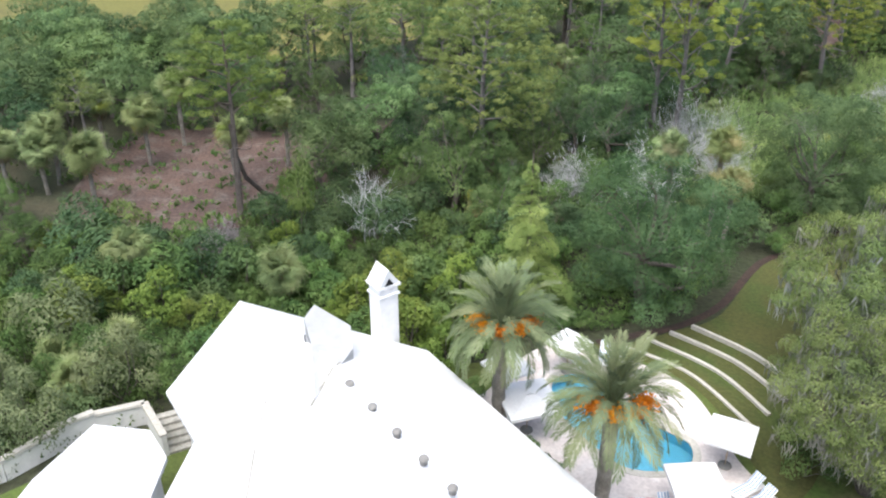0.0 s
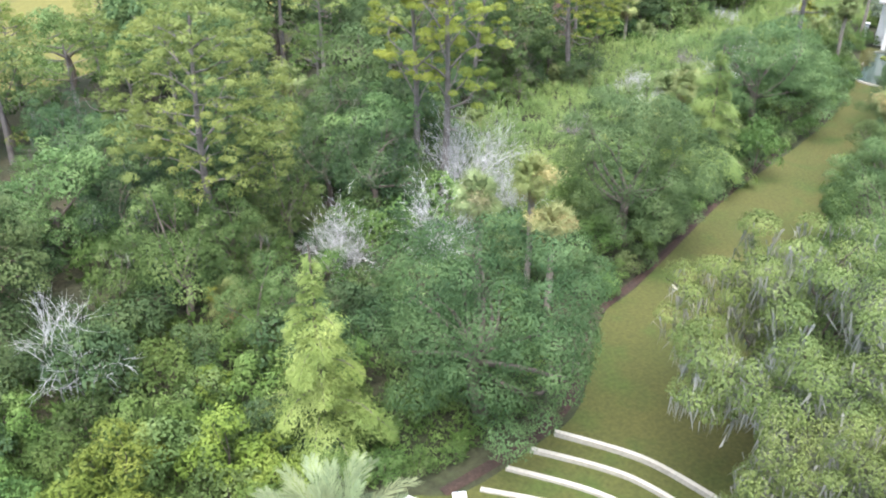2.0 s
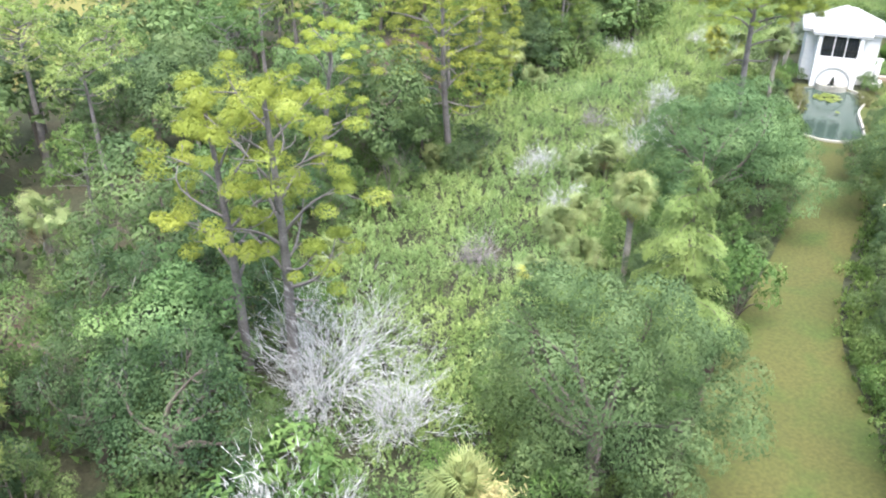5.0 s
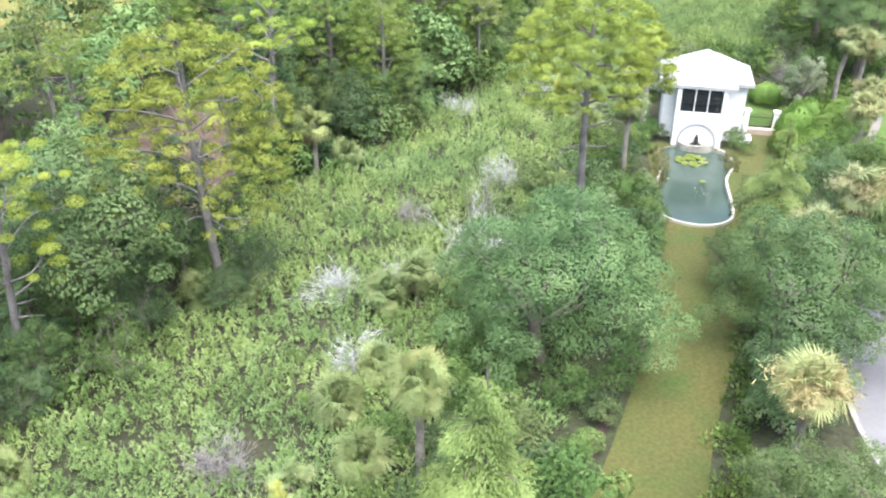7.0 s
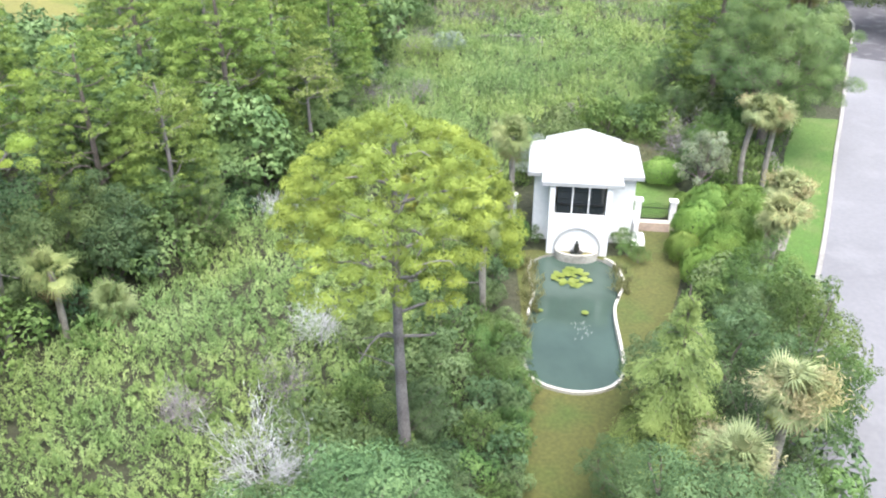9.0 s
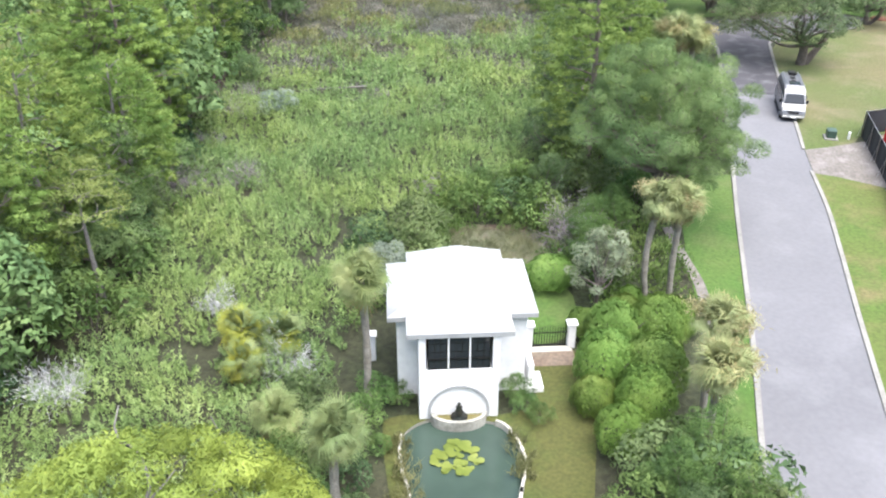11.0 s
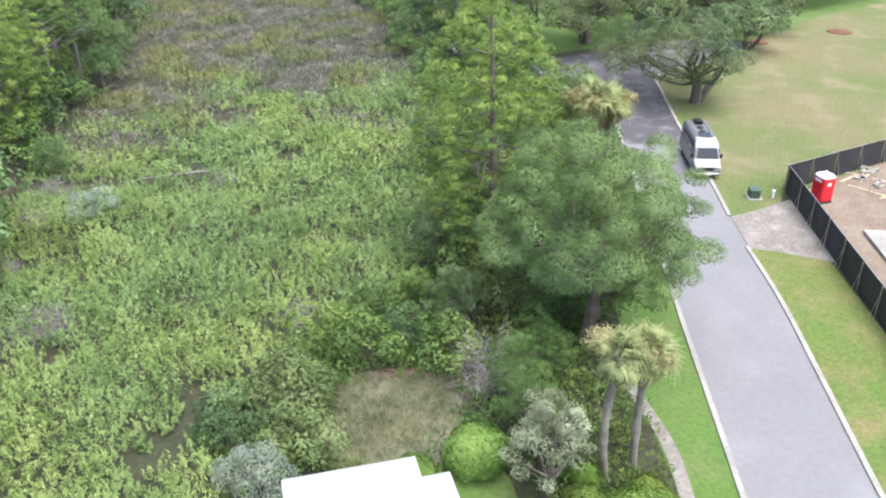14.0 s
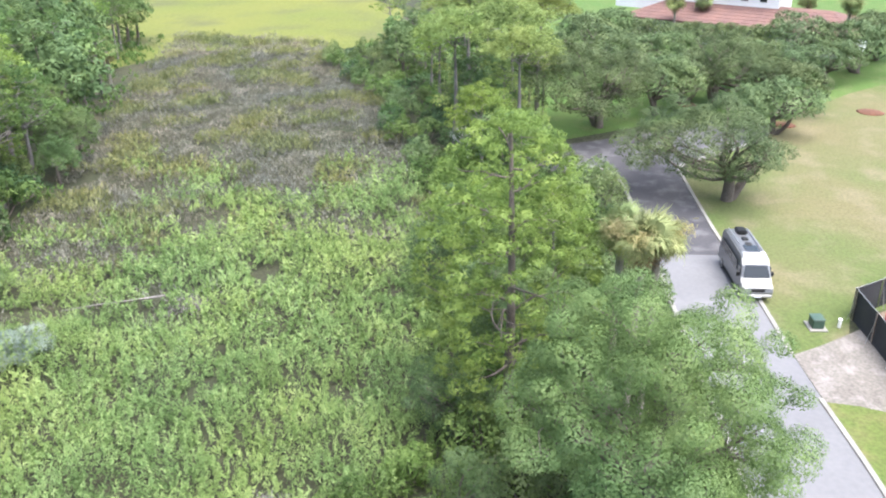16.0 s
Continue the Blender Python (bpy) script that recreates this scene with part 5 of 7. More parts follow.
# ---- pool furniture ----
def umbrella(x, y, z, s, rz, label):
    ob = thing("pool_umbrella", label, "umbrella", x, y, 0.1, rz, 1.0, "pool umbrellas")
    part("base_plate", lathe([(0.35, 0), (0.35, 0.06), (0.05, 0.1)], 14), M_KERB, ob)
    part("pole", lathe([(0.028, 0.1), (0.028, z)], 8), M_WOOD, ob)
    bm = bmesh.new()
    h = s / 2
    ring = [(-h, -h), (0, -h), (h, -h), (h, 0), (h, h), (0, h), (-h, h), (-h, 0)]
    o = [bm.verts.new((px, py, z - 0.55 + (0.05 if 0 in (px, py) else 0))) for px, py in ring]
    v = [bm.verts.new((px, py, q.co.z - 0.18)) for (px, py), q in zip(ring, o)]
    i = [bm.verts.new((px * 0.16, py * 0.16, z - 0.07)) for px, py in ring]
    for k in range(8):
        j = (k + 1) % 8
        bm.faces.new((o[k], o[j], i[j], i[k]))
        bm.faces.new((v[k], v[j], o[j], o[k]))
    bm.faces.new(i)
    can = part("canopy", bm, M_CANVAS, ob, "white square canvas canopy")
    part("vent", gable_cap(s * 0.2, s * 0.2, z - 0.02, z + 0.08), M_CANVAS, can)
    for a in range(4):
        part("rib", box(h * 1.35, 0.025, 0.025, pose(0, 0, 0)), M_WOOD, ob, "", pose(0, 0, z - 0.34, 0, 19, 45 + 90 * a) @ pose(h * 0.68, 0, 0))
    return ob


umbrella(14.4, 32.1, 2.7, 2.3, -28, "square white umbrella on the pool terrace edge")
umbrella(11.8, 28.8, 2.7, 2.5, 2, "square white umbrella shading loungers by the pool")
umbrella(7.3, 39.9, 2.7, 2.0, 42, "square white umbrella at the far pool end")
umbrella(4.5, 34.8, 2.7, 2.9, 15, "wide white umbrella beside the villa")
umbrella(3.6, 37.6, 2.7, 2.2, 30, "white umbrella under the date palm")


def lounger(x, y, rz):
    ob = thing("sun_lounger", "white sun lounger with a blue striped cushion", "lounger", x, y, 0.1, rz, 1.0, "pool loungers")
    part("frame", box(0.66, 1.9, 0.06, pose(0, 0, 0.26), 0.02), M_WHITEPAINT, ob)
    for dx in (-0.28, 0.28):
        for dy in (-0.85, 0.8):
            part("leg", box(0.05, 0.05, 0.27, pose(dx, dy, 0)), M_WHITEPAINT, ob)
    c = part("mattress", box(0.6, 1.25, 0.09, pose(0, -0.28, 0.324), 0.03), M_CANVAS, ob)
    for k in range(4):
        part("stripe", box(0.07, 1.24, 0.012, pose(-0.225 + 0.15 * k, -0.28, 0.412)), M_BLUESTRIPE, c, "blue stripe")
    bk = part("backrest", box(0.6, 0.75, 0.08, None, 0.03), M_CANVAS, ob, "", pose(0, 0.34, 0.36, 42) @ pose(0, 0.36, 0))
    for k in range(4):
        part("stripe", box(0.07, 0.74, 0.012, pose(-0.225 + 0.15 * k, 0, 0.078)), M_BLUESTRIPE, bk, "blue stripe")


for x, y, r in ((9.7, 41.0, -15), (7.8, 40.8, 40), (14.9, 30.2, -60), (15.2, 29.4, -62), (13.6, 27.6, 10), (10.6, 28.6, 5), (9.4, 28.2, 8)):
    lounger(x, y, r)
table = thing("side_table", "small round white side table by the pool", "table", 10.5, 40.6, 0.1)
part("tabletop", lathe([(0.28, 0.45), (0.28, 0.49)], 16), M_WHITEPAINT, table)
part("leg", lathe([(0.16, 0), (0.03, 0.05), (0.03, 0.45)], 10), M_WHITEPAINT, table)
chair = thing("red_towel", "red towel spread over a low table", "towel", 9.6, 29.4, 0.1)
part("cloth", box(1.3, 0.35, 0.05, pose(0, 0, 0.3), 0.02), M_RED, chair)
part("support", box(1.2, 0.3, 0.3), M_WHITEPAINT, chair)


# ---- along the street ----
def van(x, y, rz):
    """High-roofed camper van; its own +x is forward."""
    ob = thing("camper_van", "silver high-roofed camper van parked at the kerb", "van", x, y, 0.05, rz, (1.09, 1.04, 1.04))
    prof = [(-3.1, 0.45), (-3.14, 1.0), (-3.1, 2.2), (-2.95, 2.62), (-2.6, 2.74), (1.25, 2.74), (1.7, 2.6), (2.0, 2.25), (2.42, 1.5), (2.62, 1.28), (3.05, 1.05), (3.14, 0.75), (3.12, 0.4), (2.6, 0.36), (-2.9, 0.36)]
    bm = bmesh.new()
    sides = []
    for s, inset in ((-1, 0), (1, 0)):
        sides.append([bm.verts.new((px, s * (0.99 - 0.14 * max(0, (pz - 1.1) / 1.64) ** 1.5), pz)) for px, pz in prof])
    n = len(prof)
    for i in range(n):
        j = (i + 1) % n
        bm.faces.new((sides[0][i], sides[0][j], sides[1][j], sides[1][i]))
    bm.faces.new(sides[0][::-1])
    bm.faces.new(sides[1])
    bmesh.ops.recalc_face_normals(bm, faces=bm.faces)
    bmesh.ops.bevel(bm, geom=[e for e in bm.edges if e.calc_face_angle(0) > 0.6], offset=0.07, segments=2, affect='EDGES')
    body = part("body", bm, M_SILVERPAINT, ob)
    nose = bmesh.new()
    a = [(2.64, 1.3, 0.84), (3.08, 1.07, 0.8)]
    vs = [nose.verts.new((px, s * w, pz)) for px, pz, w in a for s in (-1, 1)]
    nose.faces.new((vs[0], vs[1], vs[3], vs[2]))
    bmesh.ops.translate(nose, vec=(0, 0, 0.015), verts=nose.verts)
    bmesh.ops.solidify(nose, geom=nose.faces[:], thickness=0.012)
    part("bonnet", nose, M_WHITEPAINT, ob, "white bonnet")
    ws = bmesh.new()
    vs = [ws.verts.new(p) for p in ((2.05, -0.72, 2.2), (2.05, 0.72, 2.2), (2.46, 0.86, 1.5), (2.46, -0.86, 1.5))]
    ws.faces.new(vs)
    bmesh.ops.translate(ws, vec=(0.02, 0, 0.02), verts=ws.verts)
    bmesh.ops.solidify(ws, geom=ws.faces[:], thickness=0.012)
    part("windscreen", ws, M_GLASS, ob, "dark windscreen")
    cap = bmesh.new()
    vs = [cap.verts.new(p) for p in ((1.1, -0.8, 2.765), (1.1, 0.8, 2.765), (1.72, 0.74, 2.63), (2.02, 0.72, 2.27), (2.02, -0.72, 2.27), (1.72, -0.74, 2.63))]
    cap.faces.new((vs[0], vs[1], vs[2], vs[5]))
    cap.faces.new((vs[5], vs[2], vs[3], vs[4]))
    bmesh.ops.solidify(cap, geom=cap.faces[:], thickness=0.01)
    part("cab_cap", cap, M_WHITEPAINT, ob, "white cab roof front")
    for s in (-1, 1):
        for x0, x1 in ((-2.7, -1.55), (-1.45, -0.2), (-0.1, 1.15)):
            part("side_window", box(x1 - x0, 0.03, 0.75, pose((x0 + x1) / 2, s * 0.953, 1.42, -s * 5), 0.01), M_GLASS, ob, "dark side window")
        part("cab_window", box(0.7, 0.03, 0.6, pose(1.72, s * 0.955, 1.45, -s * 5), 0.01), M_GLASS, ob, "dark cab window")
        part("mirror", box(0.12, 0.22, 0.34, pose(2.05, s * 1.13, 1.42), 0.04), M_DARK, ob)
        part("headlight", box(0.1, 0.3, 0.28, pose(3.02, s * 0.76, 0.78), 0.03), M_GALV, ob, "clear headlight")
        part("sill", box(3.2, 0.12, 0.08, pose(-0.3, s * 1.02, 0.34), 0.02), M_DARK, ob)
        for dx in (-1.9, 2.0):
            wheel = part("wheel", lathe([(0.26, -0.12), (0.36, -0.1), (0.37, 0.0), (0.36, 0.1), (0.26, 0.12)], 20), M_RUBBER, ob, "", pose(dx, s * 0.9, 0.37, 90))
            part("rim", lathe([(0.25, -0.128), (0.2, -0.135), (0.05, -0.13), (0.02, 0.13), (0.2, 0.135), (0.25, 0.128)], 16), M_GALV, wheel)
    part("grille", box(0.06, 0.9, 0.26, pose(3.1, 0, 0.72), 0.02), M_DARK, ob)
    part("bumper", box(0.16, 1.9, 0.22, pose(3.1, 0, 0.38), 0.05), M_SILVERPAINT, ob)
    part("number_plate", box(0.02, 0.45, 0.12, pose(3.19, 0, 0.42)), M_WHITEPAINT, ob)
    part("air_conditioner", box(0.95, 0.7, 0.26, pose(-2.1, 0.05, 2.75), 0.08, 2), M_DARK, ob, "black rooftop air conditioner")
    for dx in (-0.9, 0.0):
        part("roof_hatch", box(0.42, 0.42, 0.1, pose(dx, 0, 2.75), 0.03), M_DARK, ob)
    for s in (-0.62, 0.62):
        part("roof_rail", box(3.6, 0.05, 0.06, pose(-0.9, s, 2.77)), M_GALV, ob)
    part("solar_panel", box(1.0, 0.9, 0.03, pose(0.65, 0, 2.78)), M_GLASS, ob)
    return ob


van(137.35, 85.2, 200.0)


def potty(x, y, rz):
    ob = thing("portable_toilet", "red portable toilet with a white domed roof", "toilet", x, y, 0.065, rz)
    part("skid", box(1.2, 1.2, 0.12, None, 0.02), M_DARK, ob)
    part("body", box(1.14, 1.14, 1.95, pose(0, 0, 0.12), 0.05, 2), M_RED, ob)
    part("door", box(0.86, 0.04, 1.75, pose(0, -0.585, 0.2), 0.02), M_RED, ob)
    part("sign", box(0.3, 0.02, 0.26, pose(0.0, -0.615, 1.45)), M_WHITEPAINT, ob, "white notice plate on the door")
    for k in range(3):
        part("corner_rib", box(0.05, 0.03, 1.8, pose(-0.35 + 0.35 * k, 0.58, 0.2)), M_RED, ob)
    for s in (-1, 1):
        part("vent_panel", box(0.03, 0.7, 0.22, pose(0.58 * s, 0, 1.7)), M_WHITEPAINT, ob)
        for k in range(3):
            part("side_rib", box(0.03, 0.06, 1.4, pose(0.585 * s, -0.3 + 0.3 * k, 0.2)), M_RED, ob)
    bm = bmesh.new()
    bmesh.ops.create_uvsphere(bm, u_segments=20, v_segments=10, radius=1.0)
    bmesh.ops.delete(bm, geom=[v for v in bm.verts if v.co.z < -0.01], context='VERTS')
    for v in bm.verts:
        v.co = Vector((math.copysign(abs(v.co.x) ** 0.6, v.co.x) * 0.64, math.copysign(abs(v.co.y) ** 0.6, v.co.y) * 0.64, 2.07 + v.co.z * 0.22))
    part("roof", bm, M_WHITEPAINT, ob, "white domed roof")
    part("vent_pipe", lathe([(0.05, 2.0), (0.05, 2.45), (0.07, 2.46), (0.07, 2.5)], 10), M_WHITEPAINT, ob)


potty(133.5, 75.4, -50)


def fence_run(a, b, n, h=2.25):
    ob = thing("construction_fence", "construction fence with black screen fabric on steel posts", "fence", *a, 0, 0, 1.0, "construction fence")
    a, b = Vector((*a, 0)), Vector((*b, 0))
    d = (b - a) / n
    rz = math.degrees(math.atan2(d.y, d.x))
    L = d.length
    for k in range(n + 1):
        part("post", lathe([(0.035, 0), (0.035, h + 0.06), (0.045, h + 0.07), (0.01, h + 0.11)], 8), M_GALV, ob, "", pose(*(d * k)))
    fabric = bmesh.new()
    bmesh.ops.create_grid(fabric, x_segments=10, y_segments=6, size=0.5)
    for v in fabric.verts:
        x, z = (v.co.x + 0.5) * (L - 0.06), (v.co.y + 0.5) * h
        v.co = Vector((x, 0.05 + 0.05 * math.sin(x * 2.3) * math.sin(z * 1.4), z + 0.02 + 0.03 * math.sin(x * 3.14 / L) * (-1 if z > h / 2 else 0)))
    bmesh.ops.solidify(fabric, geom=fabric.faces[:], thickness=0.012)
    me = bpy.data.meshes.new("screen")
    fabric.to_mesh(me)
    fabric.free()
    me.materials.append(M_BLACKMESH)
    for k in range(n):
        part("screen", me, None, ob, "", pose(*(d * k), 0, 0, rz) @ pose(0.03, 0, 0))
        part("top_rail", box(L, 0.035, 0.035, pose(L / 2, 0, h)), M_GALV, ob, "", pose(*(d * k), 0, 0, rz))
        part("brace", box(0.03, 0.03, 1.6, None), M_GALV, ob, "", pose(*(d * k), 0, 0, rz) @ pose(0.1, -0.35, 0.1, -12))


fence_run((134.1, 78.0), (94.5, 63.6), 14)
fence_run((134.3, 78.1), (164.0, 55.0), 13)

ub = thing("utility_box", "green electrical cabinet on a pale concrete pad", "utility box", 132.1, 80.2, 0.05, 20)
part("pad", box(1.35, 1.15, 0.1, None, 0.02), M_KERB, ub, "pale concrete pad")
part("cabinet", box(0.9, 0.75, 0.6, pose(0, 0, 0.1), 0.04), M_GREENBOX, ub)
part("lid", box(0.95, 0.8, 0.07, pose(0, 0, 0.704), 0.02), M_GREENBOX, ub)
ped = thing("cable_pedestal", "small white cable pedestal in the grass", "pedestal", 132.6, 78.8, 0.05, 0)
part("case", box(0.2, 0.2, 0.6, None, 0.03), M_WHITEPAINT, ped)
part("cap", box(0.24, 0.24, 0.06, pose(0, 0, 0.6), 0.02), M_WHITEPAINT, ped)

rng = np.random.default_rng(42)
for k in range(14):
    x, y = 136.2 + rng.uniform(0, 5), 73.6 - rng.uniform(0, 3.5)
    if k < 7:
        pl = thing("lumber", "weathered lumber board on the dirt", "board", x, y, 0.06, rng.uniform(0, 180), 1.0, "site lumber")
        part("board", box(rng.uniform(1.5, 3.2), 0.2, 0.06, None, 0.008), M_WOOD, pl)
    elif k < 11:
        pl = thing("rubble", "pale broken block heap on the dirt", "rubble", x + 1.5, y, 0.06, rng.uniform(0, 180), 1.0, "site rubble")
        for q in range(4):
            part("block", box(0.6, 0.4, 0.22, pose(rng.normal() * 0.5, rng.normal() * 0.4, 0, 0, 0, rng.uniform(0, 90)), 0.03), M_KERB, pl)
    else:
        pl = thing("stake", "wooden survey stake in the dirt", "stake", x - 1, y + 0.5, 0.06, 0, 1.0, "site stakes")
        part("post", box(0.06, 0.06, 1.1), M_WOOD, pl)
slab = thing("concrete_slab", "pale fresh concrete slab in the building site", "slab", 122.5, 66.5, 0.06, 19)
part("slab", box(16, 7, 0.25, None, 0.03), M_KERB, slab)
for x, y, r in ((181, 84.3, 1.3), (190.8, 74.9, 1.6), (186, 96, 1.2)):
    ring = thing("mulch_ring", "round red mulch bed at a young tree", "bed", x, y, 0.05)
    part("mulch", lathe([(r, 0.0), (r * 0.85, 0.1), (0.2, 0.16)], 22), M_REDMULCH, ring)


# ---- planting: the trees that stand out, one by one ----
CEDAR = [oak_meshes(23, 3.4, 8.5, 0.05, 0.125, 64.0, M_CEDAR, 80, 0, 9, -0.9), oak_meshes(24, 3.8, 8.0, 0.05, 0.125, 60.0, M_OAKDARK, 80, 40, 9, -0.9), oak_meshes(25, 3.2, 7.5, 0.05, 0.125, 64.0, M_CEDAR, 60, 30, 14, -0.9)]
for x, y, s, k in ((0.6, 60.0, 1.05, 0), (5.1, 61.6, 0.7, 2), (-2.4, 61.0, 0.8, 2), (7.6, 66.4, 0.9, 0), (14.0, 77.8, 1.05, 1), (17.2, 67.2, 0.6, 0), (4.4, 63.8, 0.85, 0), (1.2, 64.4, 1.0, 2), (6.6, 70.0, 1.0, 1), (-1.6, 68.0, 1.0, 1), (43.4, 90.2, 0.55, 1), (40.4, 93.4, 0.6, 0), (31.4, 90.2, 0.6, 1)):
    plant(CEDAR[k], "woodland_cedar", "layered olive-green cedar in front of the wood", "tree", x, y, s, None, "woodland cedars")
OAKS = [oak_meshes(11, 5.6, 9.0, 0.06, 0.115, 90.0, M_OAKDEEP, under=-0.95), oak_meshes(12, 5.2, 9.5, 0.06, 0.115, 88.0, M_OAKGREY, under=-0.95), oak_meshes(13, 5.6, 9.0, 0.06, 0.115, 84.0, M_OAKGREY, under=-0.95)]
LAWN_OAK = "dense rounded dark green oak beside the lawn"
plant(OAKS[0], "oak_tree", LAWN_OAK, "tree", 13.3, 47.2, 1.06, 0, "", 1.2)
plant(OAKS[1], "oak_tree", LAWN_OAK, "tree", 28.9, 59.6, 1.04, 40, "", 1.1)
plant(OAKS[2], "oak_tree", LAWN_OAK, "tree", 51.6, 74.2, 1.05, 100)
MOSSY = oak_meshes(14, 6.7, 9.6, 0.12, 0.1, 115.0, M_MOSSOAK, 340, 1800, 22, -0.8, core=(12, 0.27, 0.2), size=(0.07, 0.13), flat=0.68, limb=0.012)
plant(MOSSY, "oak_tree", "pale green oak hung with grey moss", "tree", 24.8, 38.8, 1.15, 0)
plant(OAKS[2], "oak_tree", "round grey-green oak south of the lawn", "tree", 33.5, 43.5, 0.9, 130)
plant(MOSSY, "oak_tree", "broad pale oak by the pool terrace", "tree", 20.9, 30.4, 0.95, 200)
plant(OAKS[2], "oak_tree", "round grey-green oak beside the long lawn", "tree", 61.6, 66.8, 0.94, 30)
plant(OAKS[2], "oak_tree", "grey-green oak beside the long lawn", "tree", 49.6, 58.0, 0.72, 60)
plant(OAKS[1], "oak_tree", "green oak beside the long lawn", "tree", 41.2, 50.3, 0.9, 10)
BIGOAK = oak_meshes(15, 6.9, 12.2, 0.14, 0.1, 150.0, M_OAKMID, 270, 0, 30, -0.7, core=(14, 0.27, 0.29), size=(0.09, 0.17), flat=0.78)
plant(BIGOAK, "live_oak", "large live oak leaning over the road", "tree", 107.7, 87.2, 0.91, 165, "", 1.02)
SPREAD = oak_meshes(16, 7.6, 8.6, 0.2, 0.19, 34.0, M_OAKOLIVE, 150, 0, 16, -0.6, True, (0.8, 2.2))
FAROAK = oak_meshes(26, 7.4, 8.4, 0.2, 0.42, 8.0, M_OAKOLIVE, 120, 0, 10, -0.4, True)
plant(SPREAD, "live_oak", "spreading live oak with a dark forked trunk", "tree", 153.6, 88.0, 1.04, 0, "", 0.95)
plant(SPREAD, "live_oak", "spreading live oak at the street corner", "tree", 172.0, 104.0, 1.05, 90)
plant(SPREAD, "live_oak", "grey-green live oak before the distant villa", "tree", 188.0, 93.0, 0.95, 200)
for x, y, s in ((199, 101, 0.8), (180, 99, 0.85), (191, 107, 0.85), (208, 104, 0.8), (211, 112, 0.9), (177, 85.5, 0.72), (187, 84.5, 0.75), (205, 80, 0.7), (212, 94, 0.75), (202, 113, 0.9), (215, 85, 0.9), (213, 76, 0.9), (224, 73, 0.9), (196, 91, 0.7), (186, 97, 0.75), (219, 100, 0.6)):
    plant(FAROAK, "live_oak", "broad oak shading the distant villa", "tree", x, y, s, None, "oaks round the distant villa")
plant(SPREAD, "live_oak", "broad oak shading the distant villa", "tree", 200.0, 88.0, 0.7, 120)
CYPS = [cypress_meshes(21, 10.0, 2.7), cypress_meshes(22, 9.0, 3.3, M_PINEPALE)]
plant(CYPS[0], "cypress_tree", "bright yellow-green cone-shaped cypress", "tree", 5.5, 47.4, 1.2, 0, "", 1.1)
plant(CYPS[1], "cypress_tree", "feathery bright green cypress beside the lawn", "tree", 39.6, 65.5, 1.22, 0)
plant(CYPS[1], "cypress_tree", "feathery green cypress near the pond", "tree", 68.8, 72.6, 1.1, 90)
PINES = [pad_pine_meshes(32, 16.8, 3.7, 0.62, 17, 3, 1, 330, M_PINE, (-0.9, -2.6), 0.52, 0.17, 3, 0, (0.5, 1.1)), pad_pine_meshes(33, 15.6, 3.3, 0.6, 15, 3, 1, 330, M_PINE, (-0.6, -1.2), 0.52, 0.17, 3, 0, (0.5, 1.1))]
ROADPINE = [dome_pine_meshes(35, 12.0, 4.8, 0.15, 210, 24.0, 0.26, M_PINEFRESH, (0.075, 0.12), 2), dome_pine_meshes(39, 15.5, 5.6, 0.45, 170, 20.0, 0.3, M_PINEPALE, (0.075, 0.12), 5)]
POND_PINE = pad_pine_meshes(31, 16.8, 4.3, 0.42, 17, 2, 1, 260, M_PINEOLD, (0.2, 0.6), 0.44, 0.16, 5, 1100, low=-0.1, fill=1.6)
plant(POND_PINE, "pine_tree", "tall yellow-green pine with an umbrella crown by the pond", "tree", 60.1, 79.7, 1.0, 0)
for k, (x, y, s, sz, rz) in enumerate(((21.0, 72.2, 1.0, 1.0, 0), (19.3, 73.7, 1.0, 1.0, 0), (30.4, 89.5, 0.8, 0.8, 40), (52.2, 103.2, 1.1, 1.08, 120))):
    plant(PINES[k % 2], "pine_tree", "tall pine with a bare trunk and yellow-green needle pads", "tree", x, y, s, rz, "woodland pines", sz)
WIDEPINE = pad_pine_meshes(48, 15.4, 5.4, 0.66, 18, 3, 2, 100, M_PINEOLD, (-0.2, 0.6), 0.46, 0.22, 5, 420)
plant(WIDEPINE, "pine_tree", "wide-crowned yellow-green pine beside the red clearing", "tree", 42.2, 91.6, 1.0, 0, "woodland pines")
DARKPINE = pad_pine_meshes(43, 15.5, 4.0, 0.46, 15, 3, 2, 130, M_PINEFRESH, (0.3, 0.5), 0.5, 0.2, 3, 160, bark=M_BARK)
plant(DARKPINE, "pine_tree", "dark-trunked green pine at the edge of the clearing", "tree", -16.0, 59.3, 1.0, 0, "woodland pines")
OLDPINE = [pad_pine_meshes(40, 16.4, 5.4, 0.66, 22, 3, 2, 80, M_PINEOLIVE, (0.2, -0.2), 0.5, 0.25, 3, 600), pad_pine_meshes(44, 15.0, 4.0, 0.8, 13, 3, 1, 52, M_PINEFRESH, (0.4, 0.2), 0.54, 0.3, 2, 420), pad_pine_meshes(45, 17.2, 4.5, 0.84, 17, 3, 1, 84, M_PINEFRESH, (-0.3, 0.2), 0.54, 0.27, 1, 620, bark=M_BARK)]
plant(OLDPINE[0], "pine_tree", "broad olive-green pine rising above the cedars", "tree", 3.5, 67.2, 1.0, 0, "woodland pines")
plant(OLDPINE[2], "pine_tree", "tall fresh-green pine behind the large live oak", "tree", 114.6, 95.6, 1.0, 0, "woodland pines")
